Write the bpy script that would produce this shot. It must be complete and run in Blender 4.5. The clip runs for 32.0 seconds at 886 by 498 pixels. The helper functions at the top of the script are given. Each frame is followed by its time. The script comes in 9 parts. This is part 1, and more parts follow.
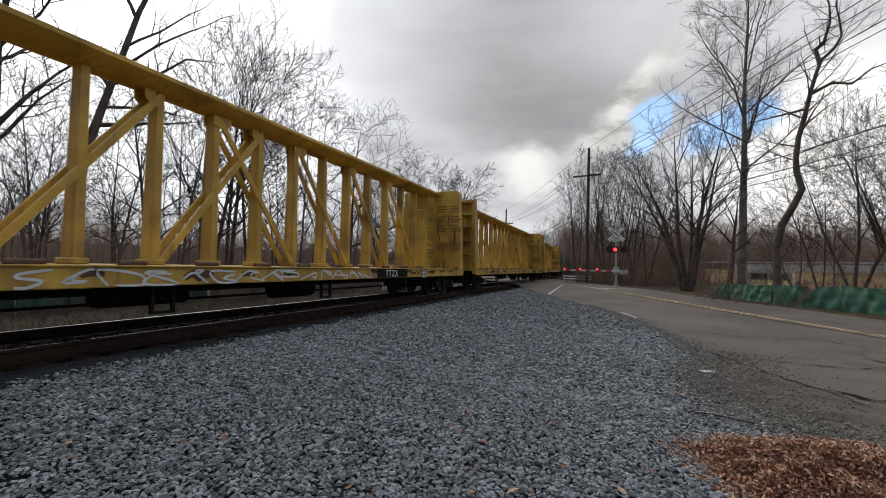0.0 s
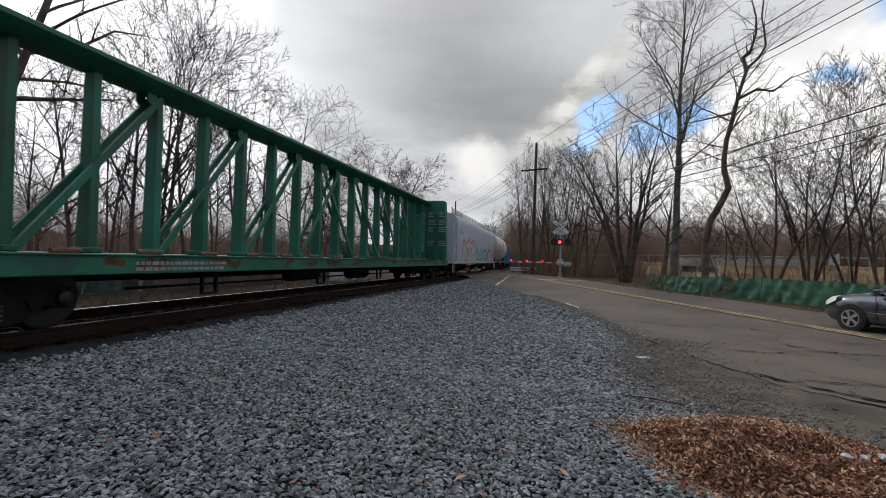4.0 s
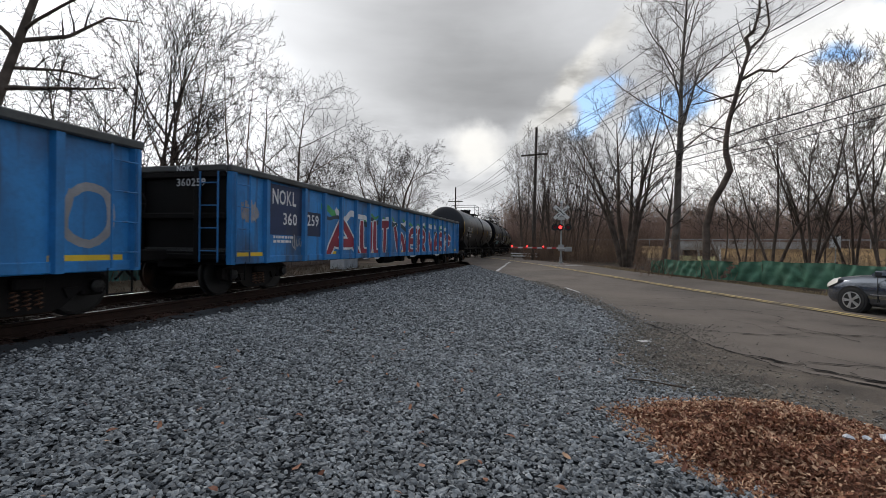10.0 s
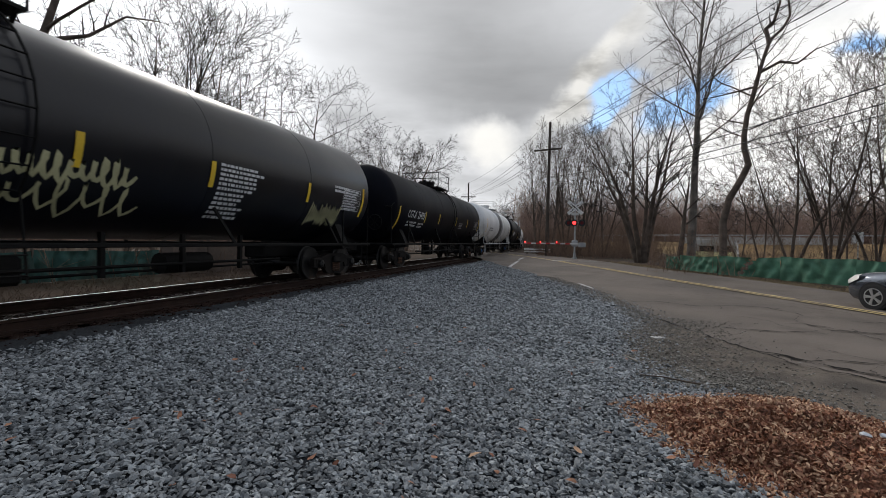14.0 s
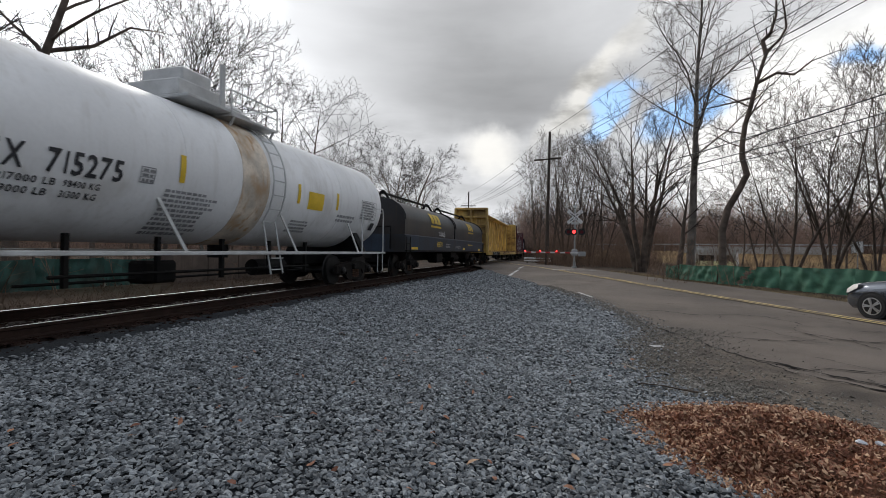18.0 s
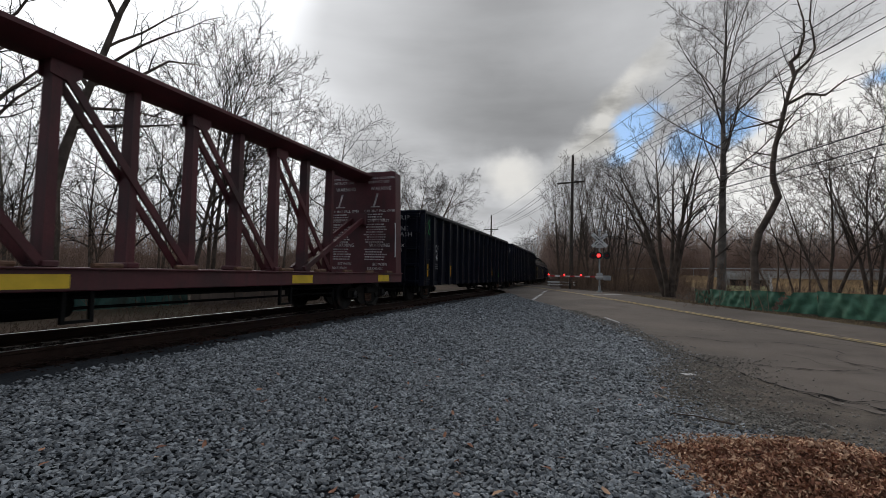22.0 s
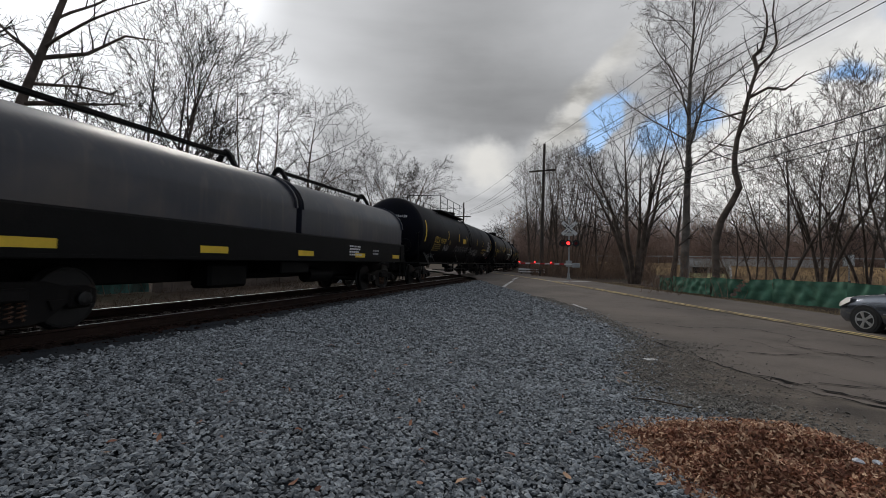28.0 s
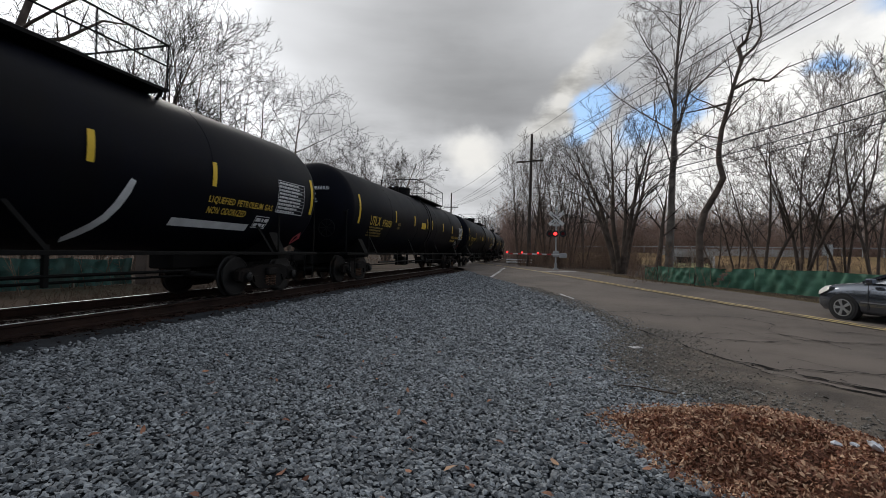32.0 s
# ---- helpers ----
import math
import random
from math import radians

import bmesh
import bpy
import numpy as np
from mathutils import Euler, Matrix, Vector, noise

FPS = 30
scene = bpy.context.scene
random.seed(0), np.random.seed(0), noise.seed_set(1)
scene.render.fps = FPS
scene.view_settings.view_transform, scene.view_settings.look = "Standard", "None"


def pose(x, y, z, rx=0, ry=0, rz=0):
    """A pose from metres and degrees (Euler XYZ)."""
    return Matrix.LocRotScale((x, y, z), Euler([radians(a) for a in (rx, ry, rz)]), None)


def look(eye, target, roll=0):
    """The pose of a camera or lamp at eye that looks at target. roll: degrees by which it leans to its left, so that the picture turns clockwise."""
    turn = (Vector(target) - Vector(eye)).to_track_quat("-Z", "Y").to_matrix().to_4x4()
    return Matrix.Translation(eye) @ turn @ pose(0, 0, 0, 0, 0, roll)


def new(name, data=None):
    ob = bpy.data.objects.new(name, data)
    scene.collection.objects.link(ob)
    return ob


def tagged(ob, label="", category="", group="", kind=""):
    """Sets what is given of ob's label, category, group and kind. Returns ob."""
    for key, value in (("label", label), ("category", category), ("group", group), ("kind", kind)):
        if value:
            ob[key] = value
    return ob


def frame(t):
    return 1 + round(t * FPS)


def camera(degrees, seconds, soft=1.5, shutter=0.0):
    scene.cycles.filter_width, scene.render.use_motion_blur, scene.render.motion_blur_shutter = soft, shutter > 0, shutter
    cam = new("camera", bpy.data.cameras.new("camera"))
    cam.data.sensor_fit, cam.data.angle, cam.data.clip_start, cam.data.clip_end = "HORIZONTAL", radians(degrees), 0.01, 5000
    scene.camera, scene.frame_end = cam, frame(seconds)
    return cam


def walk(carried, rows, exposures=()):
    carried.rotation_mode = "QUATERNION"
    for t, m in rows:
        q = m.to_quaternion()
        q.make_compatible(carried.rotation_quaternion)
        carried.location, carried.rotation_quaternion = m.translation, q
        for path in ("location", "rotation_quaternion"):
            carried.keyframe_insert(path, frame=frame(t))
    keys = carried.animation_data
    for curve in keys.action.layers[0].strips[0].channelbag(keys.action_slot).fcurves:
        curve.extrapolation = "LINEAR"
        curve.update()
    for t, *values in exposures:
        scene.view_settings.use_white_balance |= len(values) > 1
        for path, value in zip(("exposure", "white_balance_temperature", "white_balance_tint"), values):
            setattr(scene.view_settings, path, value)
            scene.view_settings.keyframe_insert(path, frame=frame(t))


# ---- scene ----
# ---- camera and its path ----
SHUTTER = 0.05
cam = camera(87.65, 32.0, soft=0.5, shutter=SHUTTER)
CAM_ROWS = [
    (0, pose(0.007, -0.037, 1.674, 92.22, -1.11, 20.60)),
    (0.5, pose(0.011, -0.047, 1.670, 92.20, -1.20, 18.93)),
    (1, pose(0.006, -0.035, 1.664, 92.11, -1.24, 17.61)),
    (1.5, pose(0.003, -0.018, 1.663, 91.98, -1.22, 16.45)),
    (2, pose(-0.001, -0.011, 1.661, 91.78, -1.27, 15.68)),
    (2.5, pose(-0.006, -0.008, 1.662, 91.55, -1.28, 15.18)),
    (3, pose(-0.005, -0.003, 1.656, 91.49, -1.28, 14.93)),
    (3.5, pose(-0.013, -0.010, 1.661, 91.51, -1.41, 14.70)),
    (5.5, pose(-0.001, -0.003, 1.645, 90.11, -1.27, 12.26)),
    (6, pose(-0.046, 0.028, 1.646, 90.20, -1.19, 11.77)),
    (6.5, pose(-0.019, 0.035, 1.656, 90.04, -1.13, 11.97)),
    (7, pose(-0.019, 0.045, 1.650, 89.84, -1.11, 12.11)),
    (7.5, pose(0.001, 0.035, 1.652, 89.81, -1.15, 12.45)),
    (8, pose(0.001, 0.034, 1.652, 89.79, -1.12, 12.97)),
    (8.5, pose(-0.013, 0.033, 1.649, 89.82, -1.04, 13.49)),
    (9, pose(-0.014, 0.025, 1.652, 89.80, -0.98, 13.99)),
    (9.5, pose(-0.021, 0.027, 1.651, 89.70, -0.93, 14.30)),
    (10, pose(-0.016, 0.030, 1.649, 89.62, -0.86, 14.36)),
    (10.5, pose(-0.009, 0.034, 1.651, 89.62, -0.86, 14.19)),
    (11, pose(-0.013, 0.042, 1.654, 89.55, -0.89, 14.08)),
    (11.5, pose(-0.013, 0.049, 1.652, 89.49, -0.89, 14.07)),
    (12, pose(-0.015, 0.049, 1.651, 89.46, -0.87, 14.10)),
    (12.5, pose(-0.007, 0.037, 1.651, 89.42, -0.87, 14.47)),
    (13, pose(0.002, 0.017, 1.644, 89.37, -0.86, 14.96)),
    (13.5, pose(0.000, -0.008, 1.640, 89.23, -0.84, 15.52)),
    (14, pose(-0.003, 0.000, 1.645, 89.05, -0.90, 15.96)),
    (14.5, pose(-0.005, -0.006, 1.644, 89.10, -0.91, 16.40)),
    (16.5, pose(0.002, 0.025, 1.645, 88.96, -0.91, 16.71)),
    (17, pose(-0.000, -0.004, 1.653, 89.06, -0.99, 16.66)),
    (17.5, pose(0.015, -0.034, 1.643, 89.61, -0.98, 16.09)),
    (18, pose(0.022, -0.050, 1.641, 90.15, -1.00, 15.98)),
    (18.5, pose(0.011, -0.068, 1.653, 89.89, -1.05, 16.38)),
    (19, pose(0.002, -0.047, 1.646, 90.41, -1.12, 17.04)),
    (19.5, pose(-0.009, -0.035, 1.641, 91.07, -1.14, 17.76)),
    (20, pose(-0.007, -0.051, 1.637, 91.57, -1.17, 18.22)),
    (20.5, pose(-0.008, -0.049, 1.635, 92.04, -1.14, 18.49)),
    (21, pose(-0.003, -0.046, 1.639, 92.53, -1.18, 18.80)),
    (21.5, pose(0.009, -0.036, 1.641, 92.85, -1.19, 18.87)),
    (22, pose(0.004, -0.037, 1.641, 93.00, -1.21, 18.76)),
    (22.5, pose(-0.000, -0.029, 1.633, 93.12, -1.20, 18.65)),
    (23, pose(-0.001, -0.018, 1.632, 92.89, -1.27, 18.97)),
    (23.5, pose(-0.014, -0.017, 1.638, 93.14, -1.33, 20.26)),
    (24, pose(-0.035, -0.039, 1.664, 93.64, -1.38, 22.02)),
    (24.5, pose(-0.041, -0.052, 1.665, 93.81, -1.46, 23.45)),
    (25, pose(-0.041, -0.047, 1.662, 93.75, -1.42, 24.02)),
    (25.5, pose(-0.043, -0.038, 1.654, 93.32, -1.34, 22.18)),
    (26, pose(-0.001, 0.014, 1.653, 92.95, -1.32, 19.78)),
    (26.5, pose(0.031, 0.040, 1.654, 92.66, -1.27, 17.88)),
    (28.5, pose(0.042, 0.032, 1.648, 91.07, -1.42, 15.03)),
    (29, pose(0.038, 0.041, 1.641, 90.79, -1.41, 14.73)),
    (29.5, pose(0.042, 0.040, 1.642, 90.56, -1.42, 14.52)),
    (30, pose(0.044, 0.029, 1.649, 90.25, -1.45, 14.29)),
    (30.5, pose(0.042, 0.028, 1.642, 89.84, -1.42, 14.09)),
    (31, pose(0.050, 0.029, 1.640, 89.59, -1.42, 14.98)),
    (31.5, pose(0.025, 0.030, 1.630, 89.95, -1.35, 14.31)),
    (32, pose(0.034, 0.055, 1.635, 90.35, -1.22, 13.83)),
]
EXPOSURES = [(0, 0.45), (1, 0.28), (3, 0.4), (5, 0.45), (7, 0.58), (9, 0.52), (18, 0.5), (19, 0.4), (20, 0.38), (22, 0.10), (24, 0.0), (26, -0.2), (29, 0.22), (32, 0.30)]
walk(cam, CAM_ROWS, EXPOSURES)

# ---- the line of the track and the run of the train ----
TRACK_X, CURVE_FROM, RADIUS, RAIL_Z = -7.765, 25.3, 658.0, 0.55


def track(s, off=0.0):
    """Place and heading (radians, left positive) at s metres along the track; off: metres towards the road."""
    if s <= CURVE_FROM:
        return TRACK_X + off, s, 0.0
    a = (s - CURVE_FROM) / RADIUS
    return (TRACK_X - RADIUS * (1 - math.cos(a)) + off * math.cos(a),
            CURVE_FROM + RADIUS * math.sin(a) + off * math.sin(a), a)


def run(t):
    """How far the train has gone after t seconds."""
    return 17.2237 * t + 0.01603 * t * t - 0.0003045 * t ** 3


def smooth(a, b, v):
    u = min(max((v - a) / (b - a), 0.0), 1.0)
    return u * u * (3 - 2 * u)


def base_z(y):
    return 0.45 * smooth(8, 34, y)


def track_dist(x, y):
    """Signed metres from the track's middle, positive on the road's side."""
    if y <= CURVE_FROM:
        return x - TRACK_X
    return math.hypot(x - (TRACK_X - RADIUS), y - CURVE_FROM) - RADIUS


def ground_z(x, y):
    d = track_dist(x, y)
    if d >= 0:
        side = 0.36 * (1 - smooth(1.6, 7.6, d))
    else:
        side = 0.36 * (1 - smooth(1.6, 4.5, -d)) + 0.25 * smooth(5.0, 9.0, -d)
    b = base_z(y)
    far = max(0.0, math.hypot(x, y) - 60)
    dip = -1.2 * smooth(11.5, 24, x - max(0, 20 - y) * 1.6) * smooth(10, 30, y)
    return max(b, side) * (1 if d > -8 else 1) + dip - 0.06 * smooth(1.0, 2.2, -abs(d) + 2.2)


# ---- light: a broken overcast, the sun behind it over the far side of the track ----
SUN_AZ, SUN_EL = 40.0, 30.0     # degrees left of the track's direction, and up


def from_angles(az, el):
    a, e = radians(az), radians(el)
    return Vector((-math.sin(a) * math.cos(e), math.cos(a) * math.cos(e), math.sin(e)))


world = bpy.data.worlds.new("world")
scene.world = world
world.use_nodes = True
wt = world.node_tree
wt.nodes.clear()


def wnode(kind, **kw):
    n = wt.nodes.new(kind)
    for k, v in kw.items():
        if k == "ins":
            for i, val in v.items():
                if hasattr(val, "is_output"):
                    wt.links.new(val, n.inputs[i])
                else:
                    n.inputs[i].default_value = val
        elif k == "operation":
            n.operation = v
        elif k == "sky_type":
            n.sky_type = v
        elif k == "blend_type":
            n.blend_type = v
    return n


def wmath(op, a, b=0.0, c=0.0):
    return wnode("ShaderNodeMath", operation=op, ins={0: a, 1: b, 2: c}).outputs[0]


def wmix(f, a, b):
    n = wt.nodes.new("ShaderNodeMix")
    n.data_type = "RGBA"
    for i, v in ((0, f), (6, a), (7, b)):
        if hasattr(v, "is_output"):
            wt.links.new(v, n.inputs[i])
        else:
            n.inputs[i].default_value = v
    return n.outputs[2]


def wramp(v, a, b):
    n = wt.nodes.new("ShaderNodeMapRange")
    n.interpolation_type = "SMOOTHSTEP"
    wt.links.new(v, n.inputs[0])
    n.inputs[1].default_value, n.inputs[2].default_value = a, b
    return n.outputs[0]


way = wnode("ShaderNodeTexCoord").outputs["Generated"]
sky = wt.nodes.new("ShaderNodeTexSky")
sky.sky_type = "NISHITA"
sky.sun_disc = False
sky.sun_elevation, sky.sun_rotation = radians(SUN_EL), radians(-SUN_AZ)
sky_col = wnode("ShaderNodeVectorMath", operation="SCALE", ins={0: sky.outputs[0]})
sky_col.inputs[3].default_value = 0.15
sep = wnode("ShaderNodeSeparateXYZ", ins={0: way})
up = wmath("MAXIMUM", sep.outputs[2], 0.0)
den = wmath("ADD", up, 0.16)
flat = wnode("ShaderNodeCombineXYZ", ins={0: wmath("DIVIDE", sep.outputs[0], den), 1: wmath("DIVIDE", sep.outputs[1], den), 2: 0.0}).outputs[0]


def wnoise(vec, scale, detail, rough, shift=0.0):
    m = wnode("ShaderNodeMapping", ins={0: vec})
    m.inputs[1].default_value = (shift, shift * 0.7, 0)
    n = wnode("ShaderNodeTexNoise", ins={0: m.outputs[0]})
    n.inputs["Scale"].default_value, n.inputs["Detail"].default_value, n.inputs["Roughness"].default_value = scale, detail, rough
    return n.outputs[0]


def toward(az, el, vec=None):
    """Cosine of the angle to a direction of the sky."""
    n = wnode("ShaderNodeVectorMath", operation="DOT_PRODUCT", ins={0: vec or way, 1: tuple(from_angles(az, el))})
    return n.outputs["Value"]


# softly ragged edges: the direction itself is shaken a little before the cloud masses are laid out
def shaken(scale, amount, detail=6.0):
    jit = wnode("ShaderNodeTexNoise", ins={0: way})
    jit.inputs["Scale"].default_value, jit.inputs["Detail"].default_value, jit.inputs["Roughness"].default_value = scale, detail, 0.55
    o = wnode("ShaderNodeVectorMath", operation="SUBTRACT", ins={0: jit.outputs["Color"], 1: (0.5, 0.5, 0.5)}).outputs[0]
    o2 = wnode("ShaderNodeVectorMath", operation="SCALE", ins={0: o})
    o2.inputs[3].default_value = amount
    v = wnode("ShaderNodeVectorMath", operation="ADD", ins={0: way, 1: o2.outputs[0]}).outputs[0]
    s = wnode("ShaderNodeSeparateXYZ", ins={0: v})
    az = wmath("MULTIPLY", wmath("ARCTAN2", wmath("MULTIPLY", s.outputs[0], -1.0), s.outputs[1]), 57.2958)
    el = wmath("MULTIPLY", wmath("ARCSINE", wmath("MINIMUM", wmath("MAXIMUM", s.outputs[2], -1.0), 1.0)), 57.2958)
    return az, el


AZ, EL = shaken(6.0, 0.15, 9.0)
AZ_SOFT, EL_SOFT = shaken(1.8, 0.16, 4.0)


def mass(az, el, ra, re, tilt=0.0, hard=0.5, at=None):
    """One cloud mass: 1 in the middle of a tilted ellipse of the sky, 0 outside."""
    A, B = at or (AZ, EL)
    c, s = math.cos(radians(tilt)), math.sin(radians(tilt))
    dx, dy = wmath("SUBTRACT", A, az), wmath("SUBTRACT", B, el)
    u = wmath("ADD", wmath("MULTIPLY", dx, c / ra), wmath("MULTIPLY", dy, s / ra))
    v = wmath("ADD", wmath("MULTIPLY", dx, -s / re), wmath("MULTIPLY", dy, c / re))
    return wramp(wmath("SQRT", wmath("ADD", wmath("MULTIPLY", u, u), wmath("MULTIPLY", v, v))), 1.0 + hard, 1.0 - hard)


big = wnoise(flat, 0.9, 4, 0.5, 3.1)
fine = wnoise(flat, 3.0, 7, 0.58, 1.7)
streak = wnode("ShaderNodeMapping", ins={0: way})
streak.inputs[3].default_value = (2.2, 2.2, 11.0)
bands = wnoise(streak.outputs[0], 1.5, 6, 0.55, 0.4)
SOFT = (AZ_SOFT, EL_SOFT)
glare = wmath("MAXIMUM", mass(66, 36, 31, 30, 0, 0.08, SOFT), mass(44, 14, 12, 9, -25, 0.35, SOFT))     # thin cloud before the sun
bank_c = mass(8, 44, 48, 30, 3, 0.09)          # the heavy grey bank overhead
belly = mass(7, 19.5, 15, 4.0, 8, 0.8)           # its dark underside
thin = mass(10.5, 12.6, 3.2, 2.6, 0, 0.6)      # bright thin places under it
rim = mass(-0.8, 18.6, 8.0, 1.5, -42, 0.6)
heap = mass(-28, 12.5, 19, 9.5, -10, 0.30)        # heaped white cloud beyond the road
veil = mass(-22, 27, 24, 8, 0, 0.6, SOFT)
lum = wmath("ADD", 0.50, wmath("MULTIPLY", wmath("SUBTRACT", bands, 0.5), 0.55))
lum = wmath("ADD", lum, wmath("MULTIPLY", wmath("SUBTRACT", fine, 0.5), 0.22))
bank_l = wmath("ADD", 0.375, wmath("MULTIPLY", wmath("SUBTRACT", big, 0.5), 0.30))
bank_l = wmath("ADD", bank_l, wmath("MULTIPLY", wmath("SUBTRACT", bands, 0.5), 0.16))
bank_l = wmath("ADD", bank_l, wmath("MULTIPLY", wramp(AZ_SOFT, 8.0, 42.0), 0.34))
bank_l = wmath("SUBTRACT", bank_l, wmath("MULTIPLY", belly, 0.055))


def blend(f, a, b):
    return wmath("ADD", a, wmath("MULTIPLY", f, wmath("SUBTRACT", b, a)))


lum = blend(bank_c, lum, bank_l)
lum = blend(wmath("MULTIPLY", veil, 0.7), lum, wmath("ADD", 0.58, wmath("MULTIPLY", wmath("SUBTRACT", fine, 0.5), 0.35)))
lum = blend(wmath("MULTIPLY", thin, 0.75), lum, 0.78)
lum = blend(wmath("MULTIPLY", rim, wmath("MULTIPLY", wramp(fine, 0.38, 0.62), 0.8)), lum, 0.68)
lum = blend(wmath("MULTIPLY", heap, 0.88), lum, wmath("ADD", 0.85, wmath("MULTIPLY", wmath("SUBTRACT", fine, 0.5), 0.6)))
lum = blend(glare, lum, 1.05)
back = wramp(toward(200, 10), -0.35, 0.75)               # duller sky away from the sun
lum = wmath("MULTIPLY", lum, wmath("SUBTRACT", 1.0, wmath("MULTIPLY", back, 0.32)))
lum = wmath("MAXIMUM", lum, 0.16)
warm = wmath("MAXIMUM", wmath("MAXIMUM", thin, rim), wmath("MULTIPLY", heap, 0.7))
cloud = wnode("ShaderNodeCombineXYZ", ins={0: wmath("MULTIPLY", lum, wmath("SUBTRACT", wmath("ADD", 0.985, wmath("MULTIPLY", warm, 0.03)), wmath("MULTIPLY", back, 0.10))), 1: lum,
                                           2: wmath("MULTIPLY", lum, wmath("ADD", wmath("SUBTRACT", 1.03, wmath("MULTIPLY", warm, 0.07)), wmath("MULTIPLY", back, 0.16)))}).outputs[0]
blue = wmath("MAXIMUM", mass(-3.2, 16.6, 3.6, 1.7, -30, 0.30), mass(-11.5, 15.2, 4.4, 2.5, -35, 0.35))
blue = wmath("MAXIMUM", blue, wmath("MAXIMUM", mass(-25.8, 17.6, 1.6, 0.9, -10, 0.6), mass(-32, 24, 4, 2, -10, 0.5)))
blue = wmath("MULTIPLY", blue, wmath("SUBTRACT", 1.0, wmath("MULTIPLY", mass(-6.6, 16.6, 0.9, 2.2, -15, 0.4), 0.85)))
blue_tint = wmix(0.55, sky_col.outputs[0], (0.21, 0.42, 0.76, 1))
sky_all = wmix(blue, cloud, blue_tint)
bg = wnode("ShaderNodeBackground", ins={0: sky_all, 1: 1.0})
wt.links.new(bg.outputs[0], wnode("ShaderNodeOutputWorld").inputs[0])

sun_data = bpy.data.lights.new("sun", "SUN")
sun_data.energy, sun_data.angle, sun_data.color = 0.7, radians(14), (1.0, 0.95, 0.88)
sun = new("sun", sun_data)
sun.matrix_world = look(from_angles(SUN_AZ, SUN_EL) * 100, (0, 0, 0))


# ---- materials ----
MATS = {}


def mat(name, col, rough=0.65, metal=0.0, var=0.22, scale=1.6, fine=28.0, bump=0.12, dirt=None, amount=0.0, dirt_scale=0.9,
        streak=0.0, island=0.0, rand=0.0, low=None, spec=0.5):
    """A painted, worn or natural surface: colour with variation at two scales, patches of dirt or rust, fine relief."""
    if name in MATS:
        return MATS[name]
    m = bpy.data.materials.new(name)
    m.use_nodes = True
    nt = m.node_tree
    bsdf = nt.nodes["Principled BSDF"]
    tc = nt.nodes.new("ShaderNodeTexCoord")

    def tex(sc, det, vec):
        n = nt.nodes.new("ShaderNodeTexNoise")
        n.inputs["Scale"].default_value, n.inputs["Detail"].default_value = sc, det
        nt.links.new(vec, n.inputs["Vector"])
        return n.outputs[0]

    def mth(op, a, b):
        n = nt.nodes.new("ShaderNodeMath")
        n.operation = op
        for i, v in ((0, a), (1, b)):
            if hasattr(v, "is_output"):
                nt.links.new(v, n.inputs[i])
            else:
                n.inputs[i].default_value = v
        return n.outputs[0]

    def mx(f, a, b, blend="MIX"):
        n = nt.nodes.new("ShaderNodeMix")
        n.data_type, n.blend_type = "RGBA", blend
        for i, v in ((0, f), (6, a), (7, b)):
            if hasattr(v, "is_output"):
                nt.links.new(v, n.inputs[i])
            else:
                n.inputs[i].default_value = v
        return n.outputs[2]

    def ramp(v, a, b):
        n = nt.nodes.new("ShaderNodeMapRange")
        n.interpolation_type = "SMOOTHSTEP"
        nt.links.new(v, n.inputs[0])
        n.inputs[1].default_value, n.inputs[2].default_value = a, b
        return n.outputs[0]

    ob = tc.outputs["Object"]
    n1, n2 = tex(scale, 5, ob), tex(fine, 4, ob)
    lo = tuple(c * (1 - var) for c in col) + (1,)
    hi = tuple(min(1, c * (1 + var)) for c in col) + (1,)
    c = mx(ramp(n1, 0.3, 0.7), lo, hi)
    c = mx(mth("MULTIPLY", ramp(n2, 0.35, 0.75), var * 0.9), c, tuple(v * 0.45 for v in col) + (1,))
    if streak:
        mp = nt.nodes.new("ShaderNodeMapping")
        mp.inputs[3].default_value = (3.0, 3.0, 0.22)
        nt.links.new(ob, mp.inputs[0])
        st = tex(2.2, 5, mp.outputs[0])
        c = mx(mth("MULTIPLY", ramp(st, 0.5, 0.72), streak), c, (*(dirt or (0.10, 0.075, 0.055)), 1))
    if dirt and amount:
        n3 = tex(dirt_scale, 7, ob)
        c = mx(mth("MULTIPLY", ramp(n3, 0.62 - amount * 0.4, 0.80 - amount * 0.25), min(1.0, 0.45 + amount)), c, (*dirt, 1))
    if island:
        g = nt.nodes.new("ShaderNodeNewGeometry")
        c = mx(mth("MULTIPLY", g.outputs["Random Per Island"], island), c, (*(low or tuple(v * 0.4 for v in col)), 1))
    if rand:
        oi = nt.nodes.new("ShaderNodeObjectInfo")
        c = mx(mth("MULTIPLY", oi.outputs["Random"], rand), c, (*(low or tuple(v * 0.5 for v in col)), 1))
    nt.links.new(c, bsdf.inputs["Base Color"])
    bsdf.inputs["Metallic"].default_value = metal
    bsdf.inputs["Specular IOR Level"].default_value = spec
    r = mth("ADD", rough - 0.09, mth("MULTIPLY", n1, 0.18))
    nt.links.new(r, bsdf.inputs["Roughness"])
    bp = nt.nodes.new("ShaderNodeBump")
    bp.inputs["Strength"].default_value, bp.inputs["Distance"].default_value = bump, 0.02
    nt.links.new(mth("ADD", n1, n2), bp.inputs["Height"])
    nt.links.new(bp.outputs[0], bsdf.inputs["Normal"])
    MATS[name] = m
    return m


